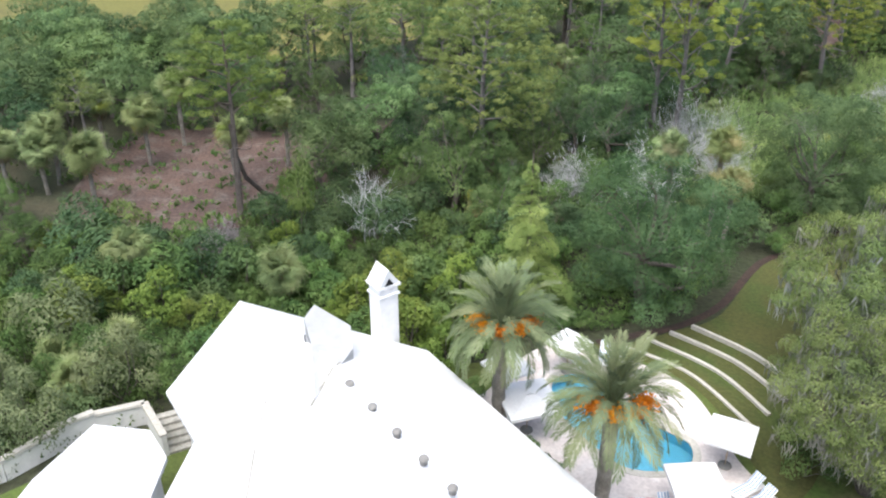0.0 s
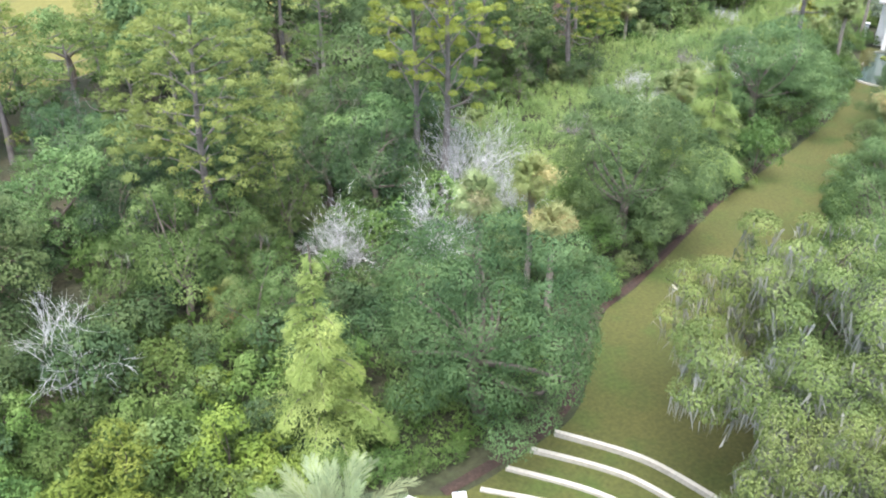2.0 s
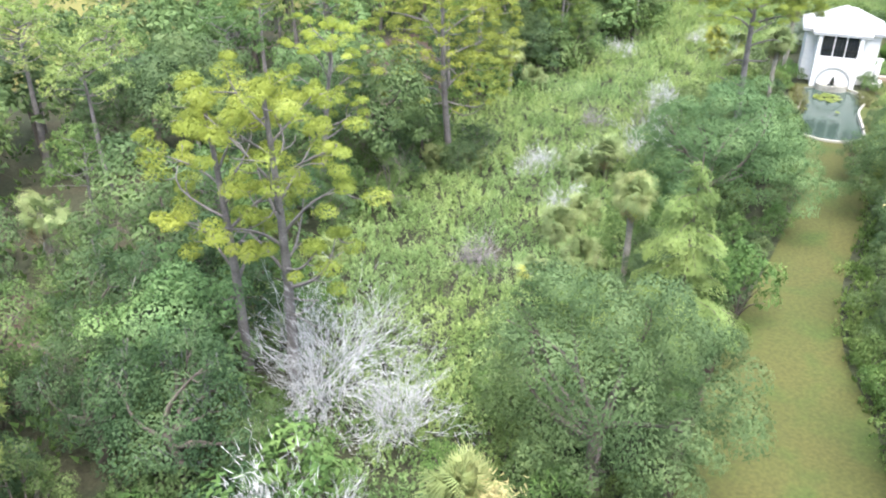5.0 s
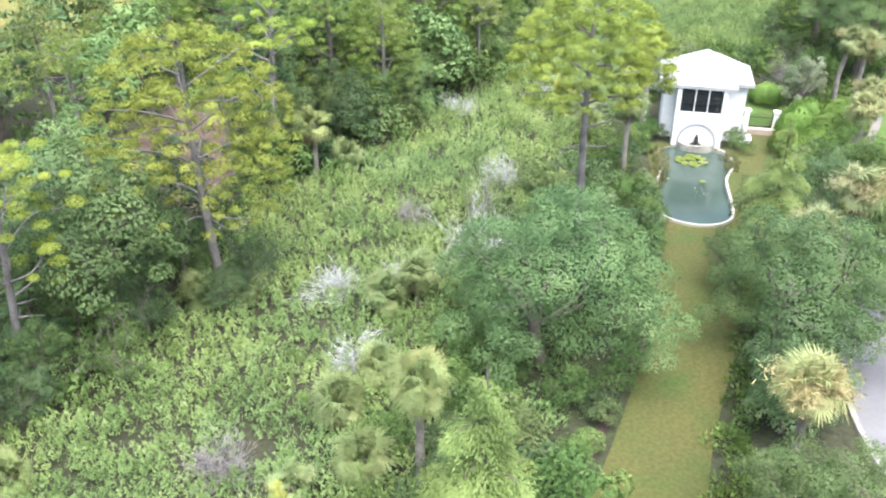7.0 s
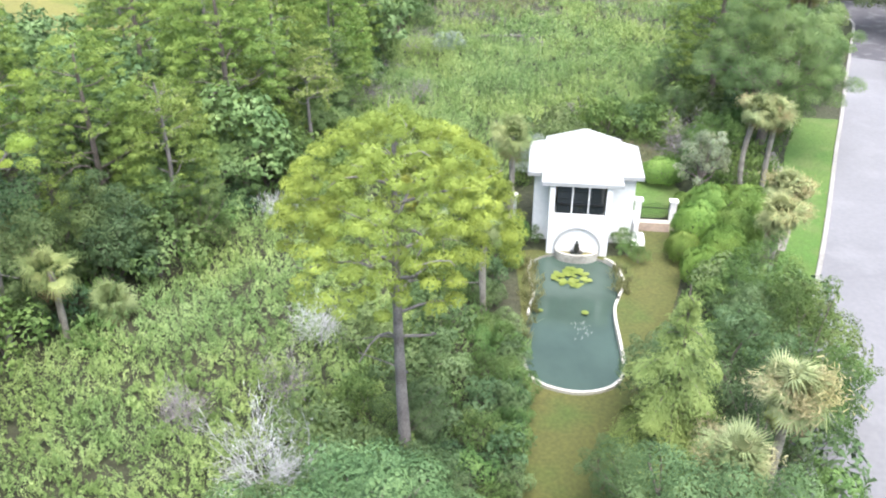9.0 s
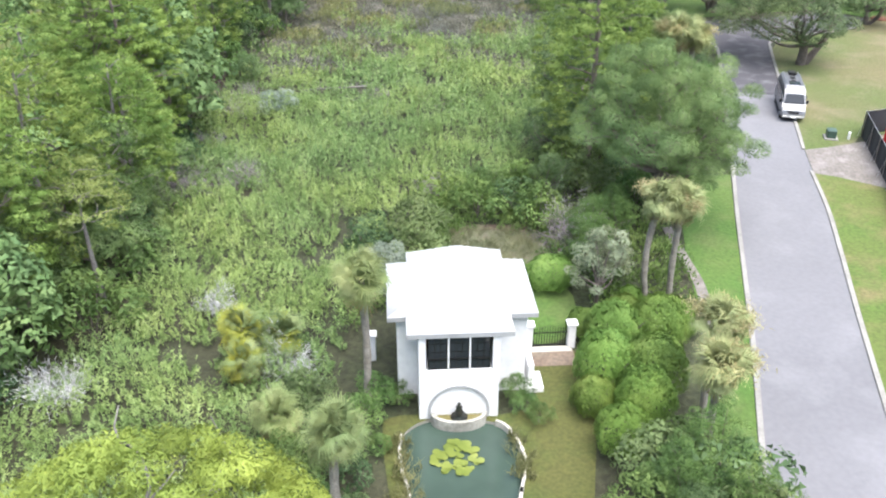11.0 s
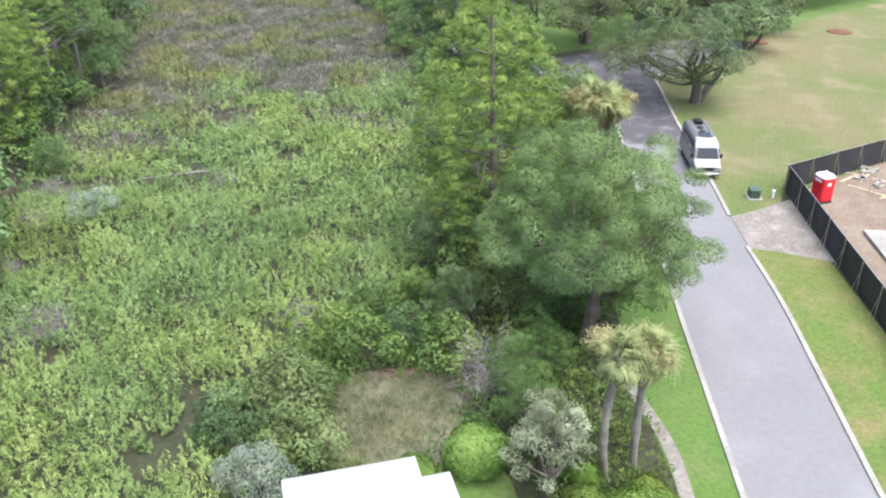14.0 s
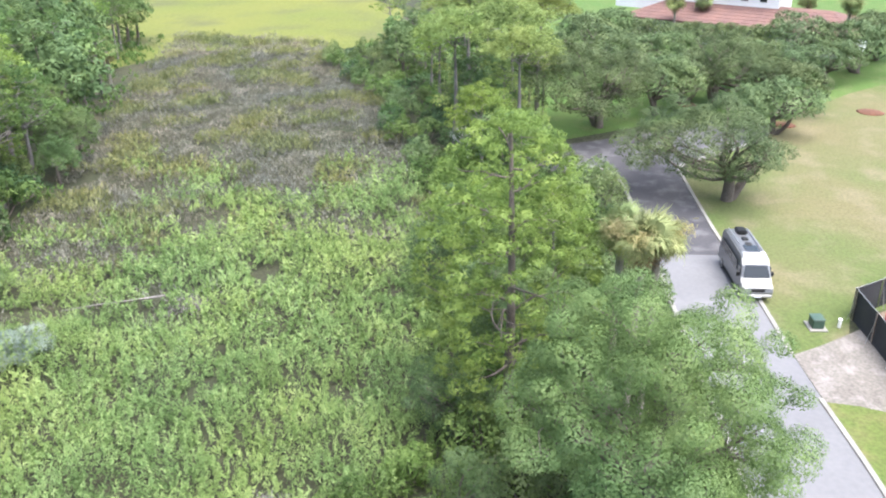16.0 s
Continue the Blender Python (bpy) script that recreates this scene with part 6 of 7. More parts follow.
for x, y, s, k in ((127.0, 101.5, 0.8, 0), (163.6, 112.0, 1.0, 1), (157.0, 109.0, 0.9, 1), (169.0, 119.0, 1.05, 1), (143.5, 104.5, 0.8, 0), (134.0, 98.6, 0.6, 0), (151.0, 110.5, 0.8, 0), (174.0, 112.0, 1.0, 1), (160.0, 117.0, 0.95, 1)):
    plant(ROADPINE[k], "pine_tree", "full-crowned green pine tree at the wood edge", "tree", x, y, s, None, "woodland pines")
for k, (x, y, s) in enumerate(((79.0, 113.6, 1.0), (73.4, 112.6, 1.0), (87.0, 117.0, 0.85), (92.4, 123.6, 0.95), (102.4, 133.0, 1.0), (95.6, 131.6, 1.0), (64.4, 106.6, 0.8), (61.6, 109.0, 0.85), (84.0, 122.4, 1.0), (70.2, 119.6, 0.95), (82.4, 131.6, 1.05), (59.5, 124.4, 1.0), (107.0, 135.6, 0.9), (113.4, 139.6, 1.0), (128.6, 150.6, 1.0), (99.0, 130.6, 0.9), (121.0, 144.8, 0.9), (92.0, 126.4, 0.9), (87.4, 118.4, 0.8))):
    plant(OLDPINE[1 + k % 2], "pine_tree", "full fresh-green pine with puffed needle pads at the marsh edge", "tree", x, y, s * 0.97, None, "woodland pines")
date_palm(3.0, 34.8, 7.2, 1.22, 41)
date_palm(7.4, 28.7, 7.2, 1.22, 42)
for x, y, h, s, kw in ((15.8, 53.9, 8.4, 1.2, dict(bloom=1)), (20.0, 56.0, 7.9, 1.2, dict(bloom=1)), (20.6, 54.4, 5.6, 1.15, dict(bloom=2, dead=9)), (-28.1, 61.4, 5.0, 1.5, {}), (-21.3, 49.6, 3.0, 1.55, dict(dead=12)), (-26.4, 70.2, 5.0, 1.5, {}), (-24.6, 74.8, 6.0, 1.4, {}), (-33, 66, 5.0, 1.5, {}), (-31, 72, 5.5, 1.4, {}), (2.9, 58.9, 2.0, 1.2, dict(fronds=26, dead=14, yellow=0.15)),
                       (52.6, 61.2, 6.2, 1.25, dict(bloom=5)), (68.4, 67.8, 7.4, 1.3, dict(bloom=5)), (65.6, 68.4, 5.6, 1.2, dict(bloom=4)), (88.7, 77.0, 5.8, 1.2, dict(bloom=6)), (85.8, 76.0, 5.5, 1.2, dict(bloom=6)), (41.2, 71.2, 6.0, 1.2, dict(bloom=1)), (115.0, 89.3, 11.8, 1.2, dict(bloom=3)), (116.8, 88.9, 11.2, 1.2, dict(bloom=3)), (116.4, 90.6, 11.6, 1.15, dict(bloom=1)), (72.8, 86.8, 5.9, 1.2, {}), (56.5, 111.0, 2.6, 1.5, dict(fronds=22)), (58.5, 110.4, 2.0, 1.4, dict(fronds=20, dead=10)), (75.3, 135.6, 4.0, 1.6, dict(fronds=20)), (77.2, 134.1, 4.2, 1.6, dict(fronds=20)),
                       (97.3, 83.4, 7.0, 1.15, dict(bloom=2)), (98.4, 82.4, 6.6, 1.15, dict(bloom=3, dead=12)), (80.2, 91.4, 7.6, 1.25, dict(bloom=0)), (79.3, 99.0, 2.4, 1.1, dict(yellow=0.45)), (80.6, 97.3, 2.0, 1.05, dict(yellow=0.35)), (78.0, 97.6, 1.7, 1.0, dict(yellow=0.4)), (75.6, 93.0, 2.0, 1.1, {}),
                       (-36.3, 64.1, 4.6, 1.4, dict(dead=12)), (-33.2, 64.1, 4.2, 1.4, {}), (-19.1, 41.5, 1.2, 1.3, {}), (-10.6, 47.4, 2.6, 1.45, {}), (-20.4, 37.2, 1.6, 1.3, {}), (-22.4, 39.6, 1.5, 1.2, {}), (-17.5, 66.0, 5.0, 1.3, {}), (-14.0, 70.0, 5.0, 1.2, {}),
                       (36.9, 74.4, 0.8, 0.95, dict(fronds=24, yellow=0.3)), (27.8, 82.4, 0.8, 1.1, dict(fronds=20, dead=10)), (48.2, 83.4, 1.2, 1.2, dict(dead=14)), (50.1, 82.8, 2.3, 1.2, {}), (41.0, 77.0, 1.3, 1.2, {}), (40.6, 90.4, 1.0, 1.2, dict(dead=14)), (42.6, 89.4, 1.2, 1.1, {}), (39.8, 73.4, 1.3, 1.2, {}), (57.6, 101.4, 1.1, 1.2, dict(dead=14)), (44.3, 78.4, 1.0, 1.1, {}), (218.0, 78.0, 9.0, 1.6, {}), (226.0, 70.0, 8.0, 1.6, {}), (228.0, 100.0, 7.0, 1.5, {}), (224.0, 104.0, 7.0, 1.5, {}), (232.0, 84.0, 7.5, 1.5, {})):
    sabal_palm(x, y, h, s, **kw)

BUSH = [bush_meshes(51, leaf=0.14, per=80.0), bush_meshes(52, 1.7, 2.6, 0.14, 80.0), bush_meshes(53, 1.5, 2.0, 0.14, 80.0)]
LIME = [bush_meshes(54, 1.6, 2.4, mats=M_LIME), bush_meshes(55, 1.7, 2.8, mats=M_LIME)]
PALE = [bush_meshes(58, 1.8, 2.6, mats=M_OAKPALE), bush_meshes(59, 1.8, 2.6, 0.28, 22, M_OAK)]
FINEBUSH = [bush_meshes(68, 1.7, 2.6, 0.14, 80, M_OLIVE), bush_meshes(69, 1.5, 2.4, 0.16, 66, M_LIME), bush_meshes(64, 1.6, 2.4, 0.16, 66), bush_meshes(65, 1.7, 2.8, 0.16, 66, M_OAKPALE), bush_meshes(66, 1.6, 2.2, 0.16, 66, M_CEDAR), bush_meshes(67, 1.8, 2.6, 0.16, 66, M_OAKDARK)]
COARSE = [bush_meshes(51, 1.6, 2.2, 0.19, 42), bush_meshes(52, 1.7, 2.6, 0.19, 42, M_CEDAR), bush_meshes(53, 1.5, 2.0, 0.19, 42, M_OAKDARK), bush_meshes(54, 1.6, 2.4, 0.19, 42, M_LIME), bush_meshes(58, 1.8, 2.6, 0.19, 42, M_OAKPALE)]
FINEOLIVE = bush_meshes(81, 1.6, 2.6, 0.11, 130, M_OLIVE, 34)
FINELIME = bush_meshes(82, 1.5, 2.4, 0.15, 84, M_YELLOWGREEN, 26)
CLIP = [clipped_meshes(61), clipped_meshes(62, 1.7, 2.1), clipped_meshes(63, 1.4, 1.6)]
for x, y, s in ((94.2, 83.6, 0.9), (91.7, 83.2, 1.1), (93.6, 81.3, 1.05), (91.6, 80.4, 0.95), (88.6, 82.2, 1.15), (89.4, 80.0, 1.1), (96.2, 81.4, 0.75), (95.3, 80.6, 0.7), (87.3, 79.6, 1.0), (86.3, 81.8, 0.9), (84.4, 79.4, 0.95), (92.0, 85.2, 0.6), (96.4, 84.2, 0.6)):
    plant(CLIP[COUNTER[0] % 3], "clipped_bush", "clipped rounded dark green hedge bush", "bush", x, y, s * 0.9, None, "clipped hedge bushes", s * 1.4)
plant(CLIP[1], "clipped_bush", "round clipped ball bush on the small lawn", "bush", 95.8, 89.2, 0.95, None, "clipped hedge bushes")
plant(CLIP[2], "clipped_bush", "round clipped bush behind the pavilion", "bush", 93.8, 91.6, 0.7, None, "clipped hedge bushes")
SILVERTREE = oak_meshes(56, 2.3, 6.4, 0.05, 0.12, 80.0, M_SILVER, 64, 0, 8, -0.9, core=(4, 0.22, 0.26), size=(0.12, 0.2))
plant(SILVERTREE, "silver_tree", "silver-green leafy small tree", "tree", 94.6, 85.6, 1.0)
plant(SILVERTREE, "silver_tree", "silver-green leafy small tree", "tree", 96.6, 86.2, 0.85)
BLUEBUSH = bush_meshes(57, 1.9, 4.0, 0.13, 120, M_BLUEGREY, 34)
plant(BLUEBUSH, "silver_bush", "bluish silver round bush", "bush", 89.0, 96.8, 1.0)
plant(BLUEBUSH, "silver_bush", "bluish grey round bush at the marsh edge", "bush", 108.4, 124.4, 1.15, None, "", 0.75)
plant(FINEBUSH[0], "silver_bush", "grey-green silvery bush in the thicket", "bush", -23.5, 42.5, 1.7, None, "", 2.0)
for x, y, s in ((-18.0, 37.3, 1.55), (-21.1, 33.4, 1.5), (-24.5, 36.5, 1.3)):
    plant(FINEOLIVE, "olive_tree", "soft pale grey-green olive tree by the garden wall", "tree", x, y, s, None, "olive trees by the garden wall", s * 1.25)
for x, y, s in ((-14.1, 44.0, 1.1), (-16.1, 44.4, 0.9), (-3.1, 44.2, 1.3), (-1.0, 42.6, 1.1), (1.0, 47.0, 1.5), (-3.2, 48.3, 1.4), (-5.6, 46.0, 1.2), (3.2, 46.2, 1.1)):
    plant(FINELIME, "lime_bush", "bright yellow-green leafy shrub behind the villa", "bush", x, y, s, None, "yellow-green shrubs")
plant(LIME[1], "lime_bush", "slim lime-green young tree", "bush", -10.6, 55.6, 0.9, None, "", 2.65)
plant(BUSH[1], "broadleaf_bush", "leafy green tree beside the cypress", "bush", 44.2, 65.4, 1.45, None, "", 2.0)
for x, y, s in ((7.4, 44.6, 0.8), (9.0, 44.3, 0.6), (5.4, 44.8, 0.9), (10.8, 44.6, 0.5), (1.6, 37.6, 0.6), (5.2, 31.2, 0.6), (4.2, 33.0, 0.6), (7.0, 26.8, 0.6), (2.4, 34.8, 0.5)):
    plant(BUSH[COUNTER[0] % 3], "garden_shrub", "small green garden shrub by the terrace", "bush", x, y, s, None, "terrace shrubs")
for x, y, s in ((66.2, 81.0, 0.8), (68.0, 82.4, 0.8), (69.7, 83.9, 0.75), (71.5, 85.4, 0.7), (73.5, 87.0, 0.7), (75.6, 88.6, 0.7), (64.2, 79.4, 0.9), (62.0, 78.0, 0.9), (59.6, 76.4, 1.0), (66.0, 84.0, 1.2), (69.0, 86.6, 1.1), (72.4, 89.0, 1.0), (60.0, 79.6, 1.2), (-26, 34, 1.2), (-28, 38, 1.3), (-30, 42, 1.4), (-25, 40.5, 1.2), (-20.6, 40.6, 1.2), (-17, 41.4, 1.2), (-27.5, 30.8, 1.1), (-32, 34, 1.4), (-22.5, 38.2, 1.1), (-15.4, 38.0, 1.0), (-14.2, 41.0, 1.2), (-20.0, 35.6, 0.9), (-24.5, 32.2, 1.0), (44.6, 56.8, 1.0), (46.4, 58.6, 0.9), (48.2, 59.8, 0.8), (56.5, 63.6, 1.2), (58.5, 64.6, 1.4), (68.6, 70.4, 1.5), (66.6, 68.2, 1.6), (77.0, 73.6, 1.8), (79.8, 72.0, 1.9), (82.8, 74.4, 1.7), (80.0, 76.4, 1.5), (76.6, 76.0, 1.2), (85.6, 76.8, 1.2), (83.0, 77.4, 1.3), (72.6, 68.0, 1.6), (76.0, 69.2, 1.6), (70.0, 66.0, 1.5), (36.0, 46.4, 1.4), (38.0, 48.4, 1.2), (29.0, 40.4, 1.4), (19.4, 33.8, 1.1), (18.2, 31.4, 1.1), (22.0, 36.0, 1.2)):
    plant((BUSH + PALE)[COUNTER[0] % 5], "evergreen_bush", "leafy evergreen bush in the border", "bush", x, y, s, None, "border bushes")
GREYTREE = oak_meshes(46, 3.4, 7.2, 0.05, 0.11, 80.0, M_OAK, 84, 0, 9, -0.9)
for x, y, s in ((74.2, 72.4, 0.95), (72.4, 75.0, 0.8), (70.6, 69.6, 0.9), (78.0, 74.2, 0.8), (65.2, 72.2, 0.6), (56.6, 63.6, 0.75)):
    plant(GREYTREE, "broadleaf_tree", "bushy grey-green tree between the lawn and the road", "tree", x, y, s, None, "border trees")
for x, y, s in ((40.4, 69.0, 0.62), (42.8, 70.2, 0.55), (41.2, 88.8, 0.5), (29.6, 86.2, 0.5), (59.4, 77.6, 0.62), (58.4, 78.0, 0.72), (61.6, 81.6, 0.62), (56.4, 80.4, 0.55), (112.2, 97.6, 0.8), (118.4, 97.6, 0.85), (121.6, 99.6, 0.9), (126.0, 103.4, 1.0), (106.4, 95.0, 0.6), (131.6, 104.6, 0.85), (137.2, 107.0, 0.8)):
    plant(GREYTREE, "broadleaf_tree", "bushy grey-green tree at the marsh edge", "tree", x, y, s, None, "marsh edge trees")
JUNIPER = oak_meshes(47, 2.9, 7.4, 0.05, 0.11, 80.0, M_SHRUB, 90, 0, 9, -0.9, size=(0.09, 0.16))
for x, y, s in ((77.0, 70.0, 1.0), (80.4, 72.2, 0.85), (83.4, 74.8, 0.75), (81.4, 75.6, 0.7), (74.0, 68.6, 0.9), (98.6, 87.6, 0.6), (100.4, 88.8, 0.62), (103.4, 88.2, 0.6)):
    plant(JUNIPER, "juniper_tree", "bright dark-green juniper spreading towards the road", "tree", x, y, s, None, "border trees")
for x, y, s in ((79.0, 90.6, 0.9), (80.4, 91.0, 0.9), (77.4, 90.0, 0.8), (84.3, 84.6, 0.6), (84.9, 85.4, 0.7), (84.0, 83.6, 0.5), (81.4, 90.2, 0.6), (78.0, 88.8, 0.45)):
    plant(BUSH[COUNTER[0] % 3], "pond_shrub", "dark green shrub against the pavilion", "bush", x, y, s, None, "pond shrubs")
for x, y, r, h, sd, n in ((21.8, 70.6, 3.0, 7.4, 1, 30), (24.0, 67.2, 2.3, 4.8, 2, 20), (55.9, 84.2, 1.7, 4.6, 3, 18), (64.4, 91.2, 1.6, 2.4, 4, 16), (10.4, 63.0, 2.3, 4.6, 5, 24), (46.6, 86.6, 1.9, 2.2, 6, 14), (50.6, 84.6, 1.6, 2.2, 7, 12), (44.0, 80.0, 1.6, 2.2, 8, 12), (91.6, 119.6, 2.8, 2.4, 9, 16), (101.4, 91.0, 2.0, 3.8, 10, 14), (82.0, 104.0, 1.4, 1.8, 11, 10), (103.0, 103.0, 1.6, 1.6, 12, 10), (72.0, 105.0, 2.2, 2.2, 13, 12), (16.6, 62.3, 2.4, 5.2, 14, 20), (96.0, 116.0, 2.4, 2.0, 15, 14), (80.0, 96.6, 1.6, 2.4, 16, 12), (106.4, 127.6, 2.0, 1.8, 17, 14), (99.6, 124.0, 1.7, 1.8, 18, 12), (110.6, 130.0, 1.8, 1.6, 19, 12), (118.1, 119.6, 1.6, 1.0, 20, 8), (35.1, 77.0, 1.7, 2.2, 21, 9), (60.3, 88.9, 1.5, 2.6, 22, 10), (55.2, 90.5, 1.6, 2.0, 23, 9)):
    snag(x, y, r, h, "bare silver-grey dead shrub", 70 + sd, M_PURPLE if x > 85 or sd > 20 else None, stems=n, fine=0.7)
for k, (x, y) in enumerate(((-28, 84), (-18, 86), (-8, 80), (2, 74), (10, 92), (18, 90), (-2, 96), (30, 104), (48, 112), (62, 118), (78, 124), (-36, 76), (88, 132))):
    snag(x, y, 3.4, 6.0, "bare grey tree standing among the evergreens", 120 + k, M_BARK, "bare_tree", stems=4, upright=2.2, fine=1.3)
snag(-5.3, 55.0, 3.6, 7.0, "bare white-limbed small tree", 90, None, "dead_tree", stems=7, upright=2.4, fine=1.0)
snag(155.5, 113.6, 2.4, 4.0, "bare grey dead tree at the marsh edge", 91, None, "dead_tree", stems=4, upright=1.8, fine=1.4)
snag(-16.2, 54.2, 2.0, 3.0, "leafless purple-grey twiggy shrub", 92, M_PURPLE, "bare_shrub", stems=30, fine=0.8)


def fallen(name, label, category, path, radii, mat):
    ob = thing(name, label, category, *path[0])
    part("log", tubes_mesh("log", [tube(np.array(path) - np.array(path[0]), radii, 7)], mat), None, ob)
    return ob


fallen("fallen_log", "long bare grey log lying on the marsh shrubs", "log", [(113.9, 126.7, 0.7), (115.2, 124.8, 0.9), (116.4, 123.0, 1.0), (117.6, 121.0, 1.2)], [0.04, 0.06, 0.08, 0.09], M_PINEBARK)
fallen("leaning_trunk", "dark curved trunk leaning over the clearing", "trunk", [(-13.8, 63.6, -0.05), (-14.8, 62.6, 1.0), (-15.7, 61.4, 2.8), (-16.0, 60.2, 5.4), (-16.0, 59.6, 8.0)], [0.24, 0.22, 0.2, 0.16, 0.1], M_BARK)


# ---- woodland: fills between, keeping off what is set out above ----
taken = [(21.6, 71.0, 4.8), (24.0, 66.8, 3.6), (10.4, 62.0, 3.4), (16.6, 61.6, 3.2), (3.5, 64.0, 2.6)]
taken += [(o.location.x, o.location.y, 2.6) for o in scene.objects if o.parent is None and o.type == 'EMPTY']


def scatter(rng, poly, gap, tries, keep_off=(), near=1.0):
    xs, ys = [p[0] for p in poly], [p[1] for p in poly]
    out = []
    for x, y in zip(rng.uniform(min(xs), max(xs), tries), rng.uniform(min(ys), max(ys), tries)):
        if not inside(np.array([x]), np.array([y]), poly)[0]:
            continue
        if any(inside(np.array([x]), np.array([y]), q)[0] for q in keep_off):
            continue
        if all((x - a) ** 2 + (y - b) ** 2 > (r * near) ** 2 for a, b, r in taken) and all((x - a) ** 2 + (y - b) ** 2 > gap * gap for a, b in out):
            out.append((x, y))
    return out


rng = np.random.default_rng(77)
WOOD = [(-46, 60), (-15, 56), (2, 53), (8, 56), (12, 62), (18, 67), (23, 75), (25, 84), (36, 91.5), (50, 99.5), (64, 104), (78, 108.5), (92, 120), (108, 134), (134, 149), (165, 169), (196, 190), (186, 203), (92, 152), (58, 141), (27, 130), (0, 117), (-4, 109), (-16, 100), (-46, 99)]
LOW = [(-50, 46), (-50, 62), (-22, 62), (-10, 62), (0, 57), (6, 50), (0, 45)]
WOODOAK = [oak_meshes(17, 4.2, 10.0, 0.05, 0.18, 36.0, M_OAKGREY, 78, 0, 2, -0.75), oak_meshes(18, 4.0, 9.0, 0.05, 0.18, 36.0, M_OAKMID, 74, 0, 2, -0.75), oak_meshes(19, 3.6, 8.0, 0.05, 0.18, 36.0, M_OAKDARK, 72, 0, 2, -0.75), oak_meshes(20, 4.0, 9.5, 0.05, 0.18, 36.0, M_OAKGREY, 74, 0, 2, -0.75)]
FARWOOD = [oak_meshes(27, 4.2, 10.0, 0.05, 0.42, 9.0, M_OAKGREY, 56, 0, 1, -0.2), oak_meshes(28, 4.0, 9.0, 0.05, 0.42, 9.0, M_OAKMID, 56, 0, 1, -0.2), oak_meshes(29, 3.8, 9.0, 0.05, 0.42, 9.0, M_OAKGREY, 56, 0, 1, -0.2)]
FARPINE = [dome_pine_meshes(36, 13.5, 3.8, 0.25, 120, 15.0, 0.3, M_PINEPALE, (0.09, 0.14), 2), dome_pine_meshes(37, 11.5, 3.8, 0.15, 120, 15.0, 0.3, M_PINEGREEN, (0.09, 0.135)), dome_pine_meshes(38, 12.5, 3.6, 0.2, 110, 15.0, 0.3, M_PINEFRESH, (0.09, 0.14), 2)]
for k, (x, y) in enumerate(scatter(rng, WOOD, 4.2, 9000, (OPEN1, OPEN2, OPEN3, OPEN4, LOW), 1.15)):
    q = rng.uniform()
    far_edge = x < 110 and (y > 0.42 * x + 108 if x > 0 else y > 92)
    low = 0.95 if far_edge and x < 85 else 1.12 if x > 95 else 1.0
    near = x < 30 and y < 84 and x > -20
    pines = 0.62 if x > 80 else 0.4 if near else 0.32
    if q > 0.94 and not near:
        sabal_palm(x, y, rng.uniform(3, 6), 1.4, 18, 5)
    elif near:
        plant((CEDAR + WOODOAK)[k % 7], "woodland_cedar", "olive-green cedar in the dense woodland", "tree", x, y, rng.uniform(0.75, 1.1), None, "woodland cedars")
    elif q > pines:
        plant(FARWOOD[k % 3] if math.dist((x, y), (45, 55)) > 56 and x > -2 else WOODOAK[k % 4], "woodland_oak", "evergreen oak in the dense woodland", "tree", x, y, rng.uniform(0.92, 1.28) * low, None, "woodland oaks")
    else:
        plant(FARPINE[1 if x > 80 and k % 4 else k % 3], "pine_tree", "pine standing in the dense woodland", "tree", x, y, rng.uniform(0.7, 1.02) * low, None, "woodland pines")
for x, y, s in ((-40.0, 91.0, 1.2), (-33.7, 89.0, 1.15), (-30.0, 92.0, 1.25), (-26.0, 87.0, 1.2), (-5.8, 71.5, 0.95), (-22.0, 90.0, 1.1)):
    plant(WOODOAK[COUNTER[0] % 4], "woodland_oak", "evergreen oak in the dense woodland", "tree", x, y, s, None, "woodland oaks")
for x, y, s in ((34.2, 86.8, 0.62), (31.4, 87.8, 0.6), (27.0, 87.6, 0.75), (27.6, 91.0, 0.9), (33.6, 91.4, 0.8), (36.6, 89.2, 0.55)):
    plant(CEDAR[COUNTER[0] % 3], "woodland_cedar", "low dull-green cedar at the marsh edge", "tree", x, y, s, None, "woodland cedars")
for x, y, s in ((10.2, 56.3, 1.1), (9.2, 61.0, 1.1), (10.8, 58.2, 1.2), (9.7, 54.1, 1.1), (8.2, 51.8, 1.0)):
    plant(FINEBUSH[(2, 4, 5)[COUNTER[0] % 3]], "wild_shrub", "wild shrub in the woodland understorey", "bush", x, y, s, None, "understorey shrubs")
for x, y, s in ((59.3, 78.5, 1.25), (60.8, 78.7, 1.1), (58.7, 79.9, 1.2), (58.9, 79.1, 1.3), (59.6, 79.2, 1.2)):
    plant(FINEBUSH[(2, 5)[COUNTER[0] % 2]], "wild_shrub", "leafy green shrub at the foot of the pond pine", "bush", x, y, s, None, "understorey shrubs")
